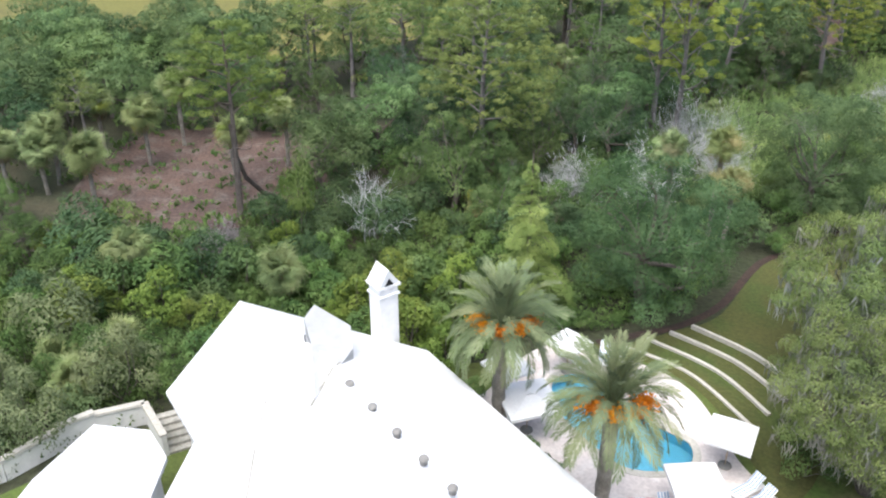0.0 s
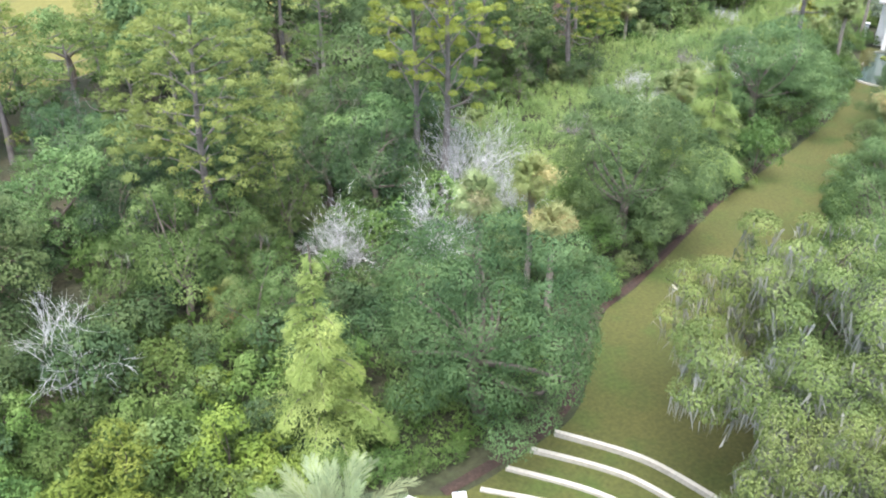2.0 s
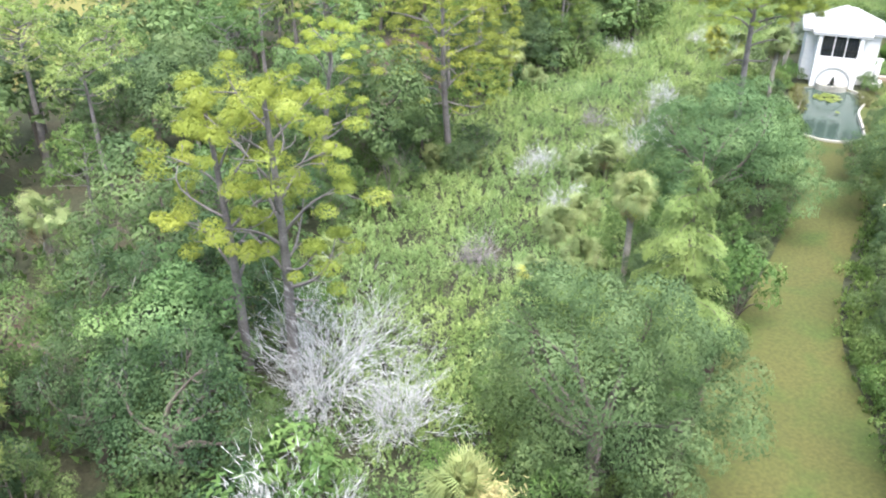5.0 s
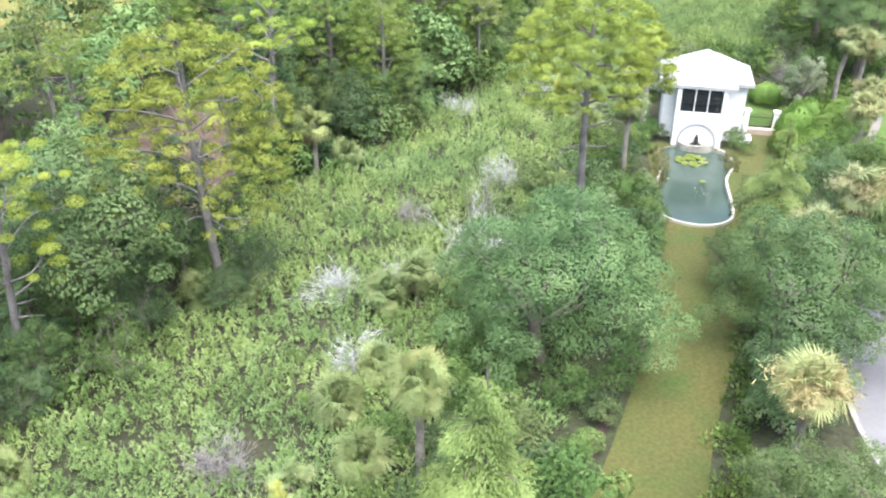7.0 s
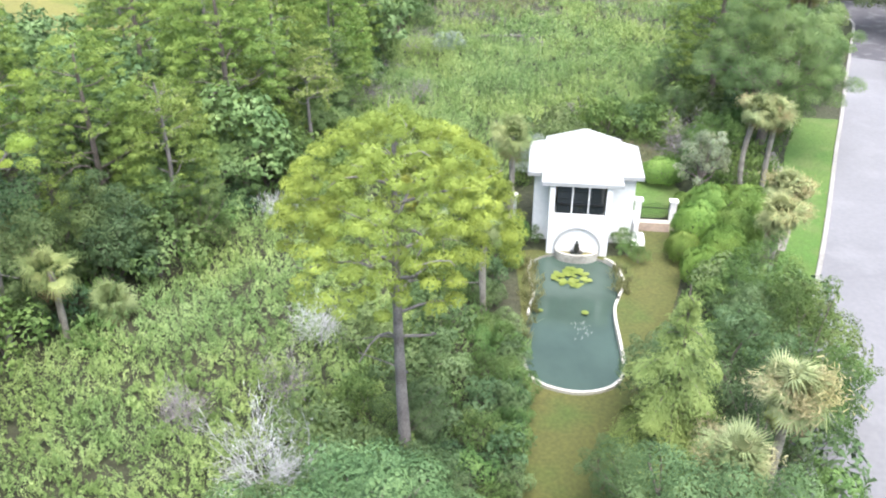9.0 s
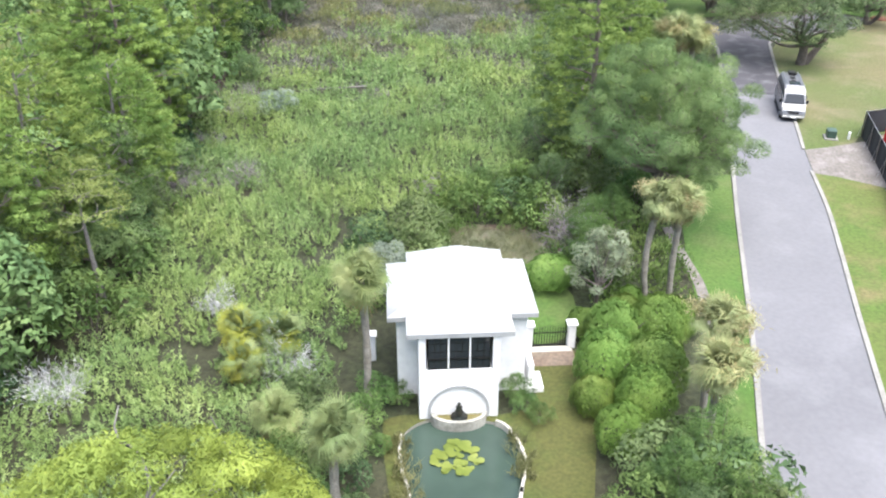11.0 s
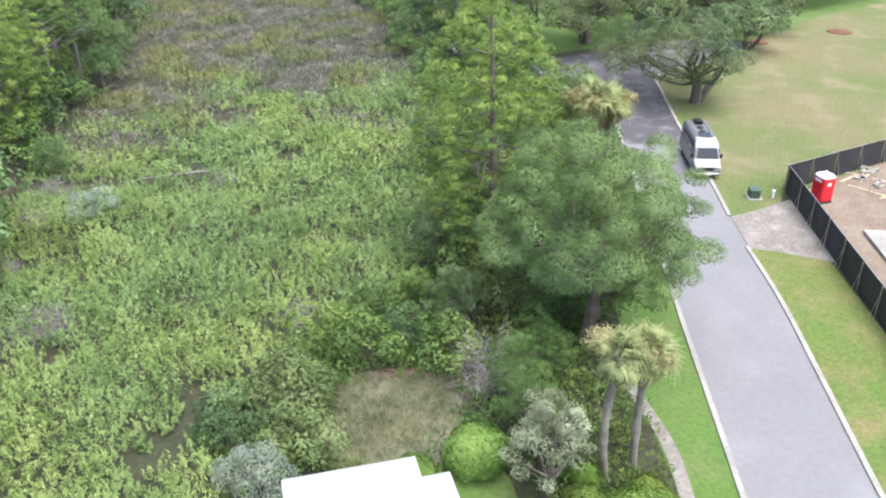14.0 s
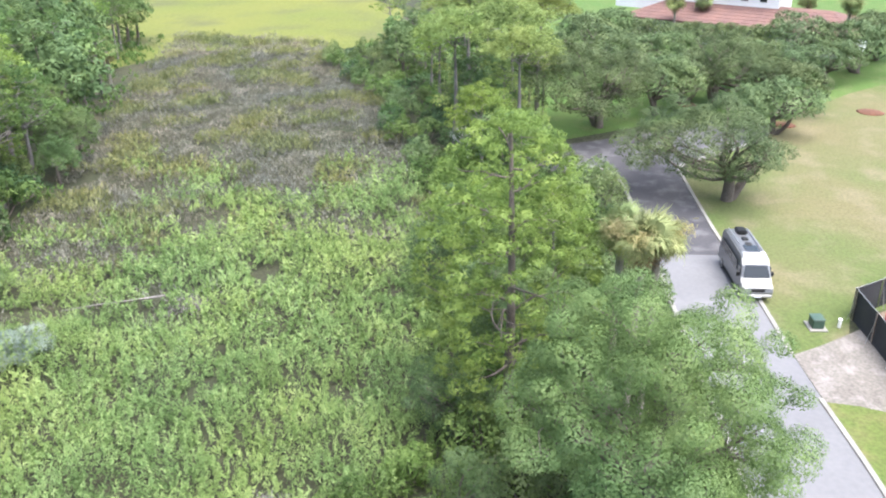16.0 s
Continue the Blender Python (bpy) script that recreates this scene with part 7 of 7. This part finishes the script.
for x, y, s in ((79.6, 111.8, 0.75), (74.2, 110.8, 0.8), (65.4, 105.0, 0.72), (62.4, 107.0, 0.8), (60.0, 105.4, 0.75), (57.6, 106.4, 0.8), (68.4, 107.6, 0.75), (71.2, 109.4, 0.7), (86.8, 115.4, 0.7), (83.4, 113.6, 0.75), (54.6, 104.2, 0.8), (50.8, 103.0, 0.75), (91.6, 121.0, 0.7), (69.0, 112.6, 0.9), (64.6, 111.0, 0.95), (76.4, 115.0, 0.9)):
    plant((WOODOAK[1], WOODOAK[3], CEDAR[0])[COUNTER[0] % 3], "woodland_oak", "bushy green oak at the foot of the marsh-edge pines", "tree", x, y, s, None, "woodland oaks")
for x, y, s in ((-30.2, 53.2, 0.62), (-34.3, 58.5, 0.7)):
    plant(JUNIPER, "juniper_tree", "small green juniper at the edge of the sandy clearing", "tree", x, y, s, None, "clearing trees")
NEARWOOD = [(-16, 58), (2, 52), (8, 55), (13, 62), (19, 68), (24, 76), (18, 84), (0, 80), (-12, 70)]
for k, (x, y) in enumerate(scatter(rng, NEARWOOD, 3.2, 4000, (), 0.55)):
    plant(FINEBUSH[(2, 5, 5, 4)[int(rng.integers(0, 4))]], "wild_shrub", "wild shrub in the woodland understorey", "bush", x, y, rng.uniform(0.8, 1.5), None, "understorey shrubs")
TWIGS = [(-18.4, 51.8), (-13.8, 51.8), (-13.8, 56.5), (-18.4, 56.5)]
EDGE = [(-34, 38), (-20, 46), (-13, 43), (-6, 41), (0, 39.5), (6, 44), (4, 49), (8, 56), (2, 56), (-14, 56), (-24, 55), (-36, 56)]
for k, (x, y) in enumerate(scatter(rng, EDGE, 2.3, 3000, (TWIGS,), 0.5)):
    src = [FINELIME, FINELIME, FINEBUSH[1], FINEBUSH[2], FINEBUSH[0], FINEBUSH[4], FINELIME] if y < 47 else [FINEBUSH[2], FINEBUSH[5], FINEBUSH[4], FINEBUSH[1], FINELIME]
    plant(src[int(rng.integers(0, len(src)))], "wild_shrub", "wild green shrub in the thicket behind the villa", "bush", x, y, rng.uniform(0.7, 1.75), None, "thicket shrubs")
BELT = [(86, 97), (92, 101), (104, 101), (112, 98), (124, 102), (139, 109), (152, 119), (172, 132), (190, 150), (200, 150), (180, 126), (160, 108), (152, 100), (143, 95), (130, 91), (118, 88), (106, 86), (101, 92), (101, 97)]
for k, (x, y) in enumerate(scatter(rng, BELT, 2.9, 8000, (), 0.75)):
    src = COARSE
    plant(src[int(rng.integers(0, len(src)))], "wild_shrub", "wild green shrub between marsh and road", "bush", x, y, rng.uniform(0.9, 1.6), None, "roadside shrubs")
FRINGE = [(17, 62), (22, 70), (25, 83), (36, 91), (50, 99.5), (65, 104), (79, 108.5), (93, 120.5), (109, 134), (134, 149), (132, 156), (104, 140), (86, 125), (72, 113), (58, 108), (44, 103), (30, 94), (18, 84), (12, 66)]
for k, (x, y) in enumerate(scatter(rng, FRINGE, 2.9, 9000, (OPEN2, OPEN3, OPEN4), 0.8)):
    plant(COARSE[int(rng.integers(0, 3))], "wild_shrub", "wild green shrub at the wood edge", "bush", x, y, rng.uniform(1.2, 2.1), None, "wood edge shrubs")
for x, y, s in ((137.4, 148.8, 0.75), (134.0, 147.0, 0.55), (140.5, 151.0, 0.7), (114.0, 133.5, 0.4)):
    plant(WOODOAK[0], "woodland_oak", "dark green oak at the marsh edge", "tree", x, y, s, None, "woodland oaks")
BACK = [(146, 106), (164, 118), (186, 136), (200, 146), (206, 138), (184, 118), (170, 109), (158, 112), (152, 106)]
for k, (x, y) in enumerate(scatter(rng, BACK, 3.8, 4000, (), 1.0)):
    plant((FARWOOD + FARPINE)[int(rng.integers(0, 6))], "roadside_tree", "evergreen tree between marsh and street", "tree", x, y, rng.uniform(0.65, 0.95), None, "roadside trees")
HEDGEROW = [(14, 50), (16, 57), (24, 64), (36, 71), (48, 79), (60, 86), (70, 91.5), (78, 95), (77.6, 90.4), (73, 87), (66.5, 81.5), (57, 74.6), (46, 68.5), (34, 62), (24, 57.2), (19, 51)]
for k, (x, y) in enumerate(scatter(rng, HEDGEROW, 2.6, 5000, (), 0.8)):
    src = BUSH + PALE
    plant(src[int(rng.integers(0, len(src)))], "wild_shrub", "wild green shrub behind the lawn oaks", "bush", x, y, rng.uniform(0.8, 1.4), None, "lawn hedgerow shrubs")
NORTH_EDGE = curve_through([(24.5, 54.2), (30, 58.0), (38, 62.8), (44, 66.2), (51.6, 69.8), (60, 74.8), (66, 78.8), (69.0, 81.4), (72.0, 84.4)], False, 6)
for p in NORTH_EDGE:
    plant((BUSH + PALE)[COUNTER[0] % 5], "edge_shrub", "low green shrub at the lawn edge", "bush", p.x + rng.normal() * 0.25, p.y + rng.normal() * 0.25, rng.uniform(0.5, 0.8), None, "lawn edge shrubs")
SOUTH = [(20, 22), (24, 34), (33, 40), (44, 52), (54, 61), (66, 66), (76, 70), (86, 74.8), (80, 72), (62, 65.6), (46, 56), (40, 40), (30, 22)]
for k, (x, y) in enumerate(scatter(rng, SOUTH, 3.1, 4000, (), 0.8)):
    src = BUSH + PALE
    plant(src[int(rng.integers(0, len(src)))], "wild_shrub", "green shrub south of the lawn", "bush", x, y, rng.uniform(1.0, 1.7), None, "south border shrubs")


# ---- what nobody could count: undergrowth and marsh ----
def clumps(rng, pts, r, h, n, length, width, spread=0.6, sc=None):
    """Many upright leafy clumps in one mesh."""
    pts = np.asarray(pts, float)
    m = len(pts)
    sc = rng.uniform(0.6, 1.35, (m, 1)) if sc is None else np.asarray(sc).reshape(m, 1)
    off = sphere_dirs(rng, m * n, 0.0).reshape(m, n, 3)
    P = np.zeros((m, n, 3))
    P[:, :, :2] = pts[:, None, :2] + off[:, :, :2] * (r * sc)[:, :, None]
    P[:, :, 2] = h * sc * (0.35 + 0.65 * off[:, :, 2]) * rng.uniform(0.75, 1.1, (m, n))
    A = unit(off * spread + np.array([0, 0, 0.8]) + rng.normal(size=off.shape) * 0.25).reshape(-1, 3)
    P = P.reshape(-1, 3)
    P[:, 2] = np.maximum(P[:, 2], length * 0.3)
    N = unit(np.cross(A, rng.normal(size=A.shape)) + np.array([0, 0, 0.35]))
    return cards(rng, P, N, length, width, A)


def plumes(rng, pts, r, h, stems, leaves, length, width, sc):
    """Bushy clumps of upright leafy shoots, each shoot a narrow plume."""
    pts, sc = np.asarray(pts, float), np.asarray(sc, float).reshape(-1, 1)
    m = len(pts)
    off = sphere_dirs(rng, m * stems, 0.0).reshape(m, stems, 3)
    foot = np.zeros((m, stems, 3))
    foot[:, :, :2] = pts[:, None, :2] + off[:, :, :2] * (r * sc)[:, :, None]
    tall = h * sc * (0.45 + 0.55 * off[:, :, 2]) * rng.uniform(0.8, 1.2, (m, stems))
    up = unit(off * np.array([0.45, 0.45, 0.0]) + np.array([0, 0, 1.0]) + rng.normal(size=off.shape) * 0.14)
    s = rng.uniform(0.25, 1.0, (m, stems, leaves, 1)) ** 0.7
    a = rng.uniform(0, 2 * np.pi, (m, stems, leaves))
    out = np.stack([np.cos(a), np.sin(a), np.zeros_like(a)], -1)
    P = foot[:, :, None] + up[:, :, None] * tall[:, :, None, None] * s + out * (0.17 * (1.12 - s) * sc[:, :, None, None] + 0.02)
    A = unit(up[:, :, None] * 0.9 + out * 0.65 + rng.normal(size=P.shape) * 0.2).reshape(-1, 3)
    N = unit(out.reshape(-1, 3) * 0.9 + np.array([0, 0, 0.6]) + rng.normal(size=A.shape) * 0.12)
    P = P.reshape(-1, 3)
    P[:, 2] = np.maximum(P[:, 2], length * 0.3)
    return cards(rng, P, N, length, width, A)


def field(rng, poly, count, keep_off=()):
    xs, ys = [p[0] for p in poly], [p[1] for p in poly]
    x, y = rng.uniform(min(xs), max(xs), count), rng.uniform(min(ys), max(ys), count)
    k = inside(x, y, poly)
    for q in keep_off:
        k &= ~inside(x, y, q)
    return np.stack([x[k], y[k]], 1)


rng = np.random.default_rng(99)
xs, ys = np.meshgrid(np.arange(20, 206, 0.86), np.arange(62, 190, 0.86))
spots = np.stack([xs.ravel(), ys.ravel()], 1)
spots += rng.uniform(-0.36, 0.36, spots.shape)
clear = [(93, 96), (99, 99), (102, 95), (100, 91), (94, 90), (92, 93)]
pts = spots[inside(spots[:, 0], spots[:, 1], MARSH) & ~inside(spots[:, 0], spots[:, 1], clear)]
depth = (pts[:, 0] - 40) * 0.64 + (pts[:, 1] - 75) * 0.77
patch = np.array([noise.noise(Vector((x * 0.09, y * 0.09, 0))) for x, y in pts])
hole = np.array([noise.noise(Vector((x * 0.3, y * 0.3, 5))) for x, y in pts])
streak = np.array([noise.noise(Vector((x * 0.16, y * 0.16, 9))) for x, y in pts])
far_part = depth > 95 + patch * 16 + streak * 20 + rng.normal(size=len(pts)) * 5
near_part = ~far_part & (hole > -0.75)
sel = pts[near_part]
swell = np.array([noise.noise(Vector((x * 0.42, y * 0.42, 3))) for x, y in sel])
near_shrub = np.array([math.dist(p, (40, 76)) < 38 for p in sel])
tuft = np.array([noise.noise(Vector((x * 0.2, y * 0.2, 7))) for x, y in sel])
swell = np.where(near_shrub, swell, 0.55 * swell + 0.8 * tuft)
size = np.clip(1.0 + np.where(near_shrub, 1.1, 1.5) * swell, 0.45, 1.75) * rng.uniform(0.7, 1.3, len(sel))
keep = swell > np.where(near_shrub, -0.62, -0.4)
sel, size, near_shrub = sel[keep], size[keep], near_shrub[keep]
mid = ~near_shrub & (sel[:, 0] < 116)
away = ~near_shrub & ~mid
Q = np.concatenate([plumes(rng, sel[near_shrub], 0.46, 1.4, 10, 22, 0.17, 0.055, size[near_shrub]), plumes(rng, sel[mid], 0.4, 1.9, 9, 20, 0.22, 0.056, size[mid]), plumes(rng, sel[away], 0.44, 1.9, 7, 13, 0.32, 0.08, size[away])])
tagged(part("marsh_shrubs", cards_mesh("marsh_shrubs", Q, M_MARSH)), "pale green marsh shrubs, dense and knee-high to chest-high", "shrubs", kind="stuff")
sel = pts[far_part & (streak > 0.04)][:4200]
tagged(part("marsh_reeds", cards_mesh("marsh_reeds", clumps(rng, sel, 0.5, 1.1, 22, 0.55, 0.1, 0.3), M_REED)), "tufts of yellow-green marsh grass", "grass", kind="stuff")
far_brush = far_part & (streak <= 0.2) & (hole > -0.3)
sel = pts[far_brush][:7000]
tagged(part("grey_brush", cards_mesh("grey_brush", clumps(rng, sel, 0.75, 0.85, 20, 0.42, 0.07, 0.9, np.clip(1.0 + 1.2 * hole[far_brush][:7000], 0.5, 1.7)), M_GREYB)), "low grey-brown dry marsh brush", "brush", kind="stuff")
pts = field(rng, FOREST, 22000, (OPEN1, OPEN2, OPEN3, OPEN4))
tagged(part("undergrowth", cards_mesh("undergrowth", clumps(rng, pts[:2000], 0.95, 1.5, 24, 0.5, 0.26, 0.9), M_SHRUB)), "dark green woodland undergrowth", "undergrowth", kind="stuff")
pts = field(rng, [(8, 46), (12, 60), (20, 68), (34, 72), (48, 80), (62, 87), (78, 95), (78, 90), (66, 81), (56, 74), (44, 67.5), (36, 63), (24, 57), (16, 50)], 7000)
tagged(part("low_thicket", cards_mesh("low_thicket", clumps(rng, pts[:2600], 0.7, 1.0, 34, 0.24, 0.12, 0.9), M_OAKMID)), "low green thicket under the lawn oaks", "undergrowth", kind="stuff")
south_edge = np.array([(p.x, p.y) for p in curve_through([(36, 48), (40, 52.2), (44.0, 56.0), (48.0, 60.3), (54.0, 64.3), (61.0, 67.9), (68.4, 72.2)], False, 14)])
south_edge = np.repeat(south_edge, 4, 0) + rng.normal(size=(len(south_edge) * 4, 2)) * 0.5
tagged(part("ground_cover", cards_mesh("ground_cover", clumps(rng, south_edge, 0.45, 0.5, 30, 0.22, 0.12, 0.9), M_LIME)), "bright green ground cover creeping over the lawn edge", "ground cover", kind="stuff")
pts = field(rng, [(-36, 30), (-36, 50), (-10, 54), (6, 50), (4, 45), (-2, 40), (-12, 42.5), (-16, 36), (-19, 34), (-24, 29)], 5000)
tagged(part("garden_thicket", cards_mesh("garden_thicket", clumps(rng, pts[:1700], 0.7, 1.0, 34, 0.24, 0.12, 0.9), M_SHRUB)), "low green thicket behind the villa", "undergrowth", kind="stuff")
pts = field(rng, [(84, 96), (92, 100.5), (104, 101), (112, 98), (124, 102), (139, 109), (152, 119), (160, 112), (143, 96), (130, 91.5), (118, 88.5), (106, 85), (101, 82), (96, 80), (92, 84), (98, 88), (102, 92), (101, 98)], 6000)
tagged(part("verge_thicket", cards_mesh("verge_thicket", clumps(rng, pts[:1900], 0.7, 1.0, 34, 0.24, 0.12, 0.9), M_LIME)), "low green thicket between marsh and road", "undergrowth", kind="stuff")
pts = field(rng, OPEN1 , 500)
tagged(part("clearing_weeds", cards_mesh("clearing_weeds", clumps(rng, pts[:140], 0.4, 0.4, 14, 0.3, 0.14, 0.9), M_SHRUB)), "sparse low green weeds in the clearing", "weeds", kind="stuff")
pts = field(rng, [(93, 97), (99, 98.5), (101.5, 94), (99.5, 91), (93, 92)], 700)
tagged(part("dry_grass", cards_mesh("dry_grass", clumps(rng, np.concatenate([pts[:420], pts[:60] * 0.2 + pts[60:120] * 0.8]), 0.4, 0.45, 16, 0.5, 0.035, 0.7), M_STRAWGRASS)), "thin dry grass in the clearing", "grass", kind="stuff")
rim = np.array([(p.x, p.y) for p in curve_through([(93.4, 97.0), (99.0, 98.8), (101.9, 94.6), (100.0, 90.9), (95.6, 90.4), (92.2, 92.4)], True, 8)])
rim = np.repeat(rim, 4, 0) + rng.normal(size=(len(rim) * 4, 2)) * 0.55
tagged(part("clearing_fringe", cards_mesh("clearing_fringe", clumps(rng, rim, 0.4, 0.6, 30, 0.22, 0.1, 0.8), M_SHRUB)), "ragged green weeds round the clearing", "weeds", kind="stuff")
pts = field(rng, [(-14, 46), (-16, 62), (4, 60), (9, 56), (8, 47), (2, 45)], 3000)
tagged(part("wood_thicket", cards_mesh("wood_thicket", clumps(rng, pts[:900], 0.7, 1.1, 34, 0.22, 0.11, 0.9), M_SHRUB)), "low green thicket at the foot of the wood", "undergrowth", kind="stuff")
pts = field(rng, [(6.5, 44.2), (9, 44.0), (13, 44.9), (15.6, 46.4), (18.8, 50), (17, 52), (11, 50), (6, 49)], 900)
tagged(part("bed_plants", cards_mesh("bed_plants", clumps(rng, pts[:230], 0.45, 0.6, 34, 0.18, 0.09, 0.9), M_LIME)), "low green plants under the oak beside the lawn", "plants", kind="stuff")
foam = bmesh.new()
for k in range(18):
    a, d = rng.uniform(0, 6.28), 0.95 * math.sqrt(rng.uniform())
    cx, cy, t0, L, W = 75.2 + d * math.cos(a) * 1.2, 82.0 + d * math.sin(a) * 0.9, rng.uniform(-0.5, 0.5) + 0.7, rng.uniform(0.06, 0.2), rng.uniform(0.01, 0.022)
    foam.faces.new([foam.verts.new((cx + L * p * math.cos(t0) - W * q * math.sin(t0), cy + L * p * math.sin(t0) + W * q * math.cos(t0), -0.112 + 0.0004 * k)) for p, q in ((-1, 0), (-0.3, -1), (0.5, -0.8), (1, 0), (0.4, 1), (-0.5, 0.7))])
tagged(part("foam", foam, M_KERB), "small patches of white foam on the pond", "foam", kind="stuff")
disc = bmesh.new()
for k in range(72):
    a, d = rng.uniform(0, 6.28), 1.15 * math.sqrt(rng.uniform())
    c = (79.8 + d * math.cos(a), 85.7 + d * math.sin(a)) if k < 70 else (76.6 + rng.normal() * 0.9, 83.0 + rng.normal() * 0.8)
    rr, t0 = rng.uniform(0.13, 0.24), rng.uniform(0, 6.28)
    z = -0.11 + 0.002 * k
    disc.faces.new([disc.verts.new((c[0] + rr * math.cos(t0 + t), c[1] + rr * math.sin(t0 + t), z)) for t in np.linspace(0.15, 6.1, 10)])
tagged(part("lily_pads", disc, M_LILY), "yellow-green lily pads floating on the pond", "lily pads", kind="stuff")
edge = np.array([(p.x, p.y) for k, p in enumerate(pond_line) if k % 3 and (12 < k < 30 or 44 < k < 54)])
edge = np.repeat(edge, 5, 0) + rng.normal(size=(len(edge) * 5, 2)) * 0.28
tagged(part("pond_reeds", cards_mesh("pond_reeds", clumps(rng, edge, 0.2, 0.6, 14, 0.6, 0.05, 0.4), M_REED)), "yellow-brown reeds at the pond edge", "reeds", kind="stuff")
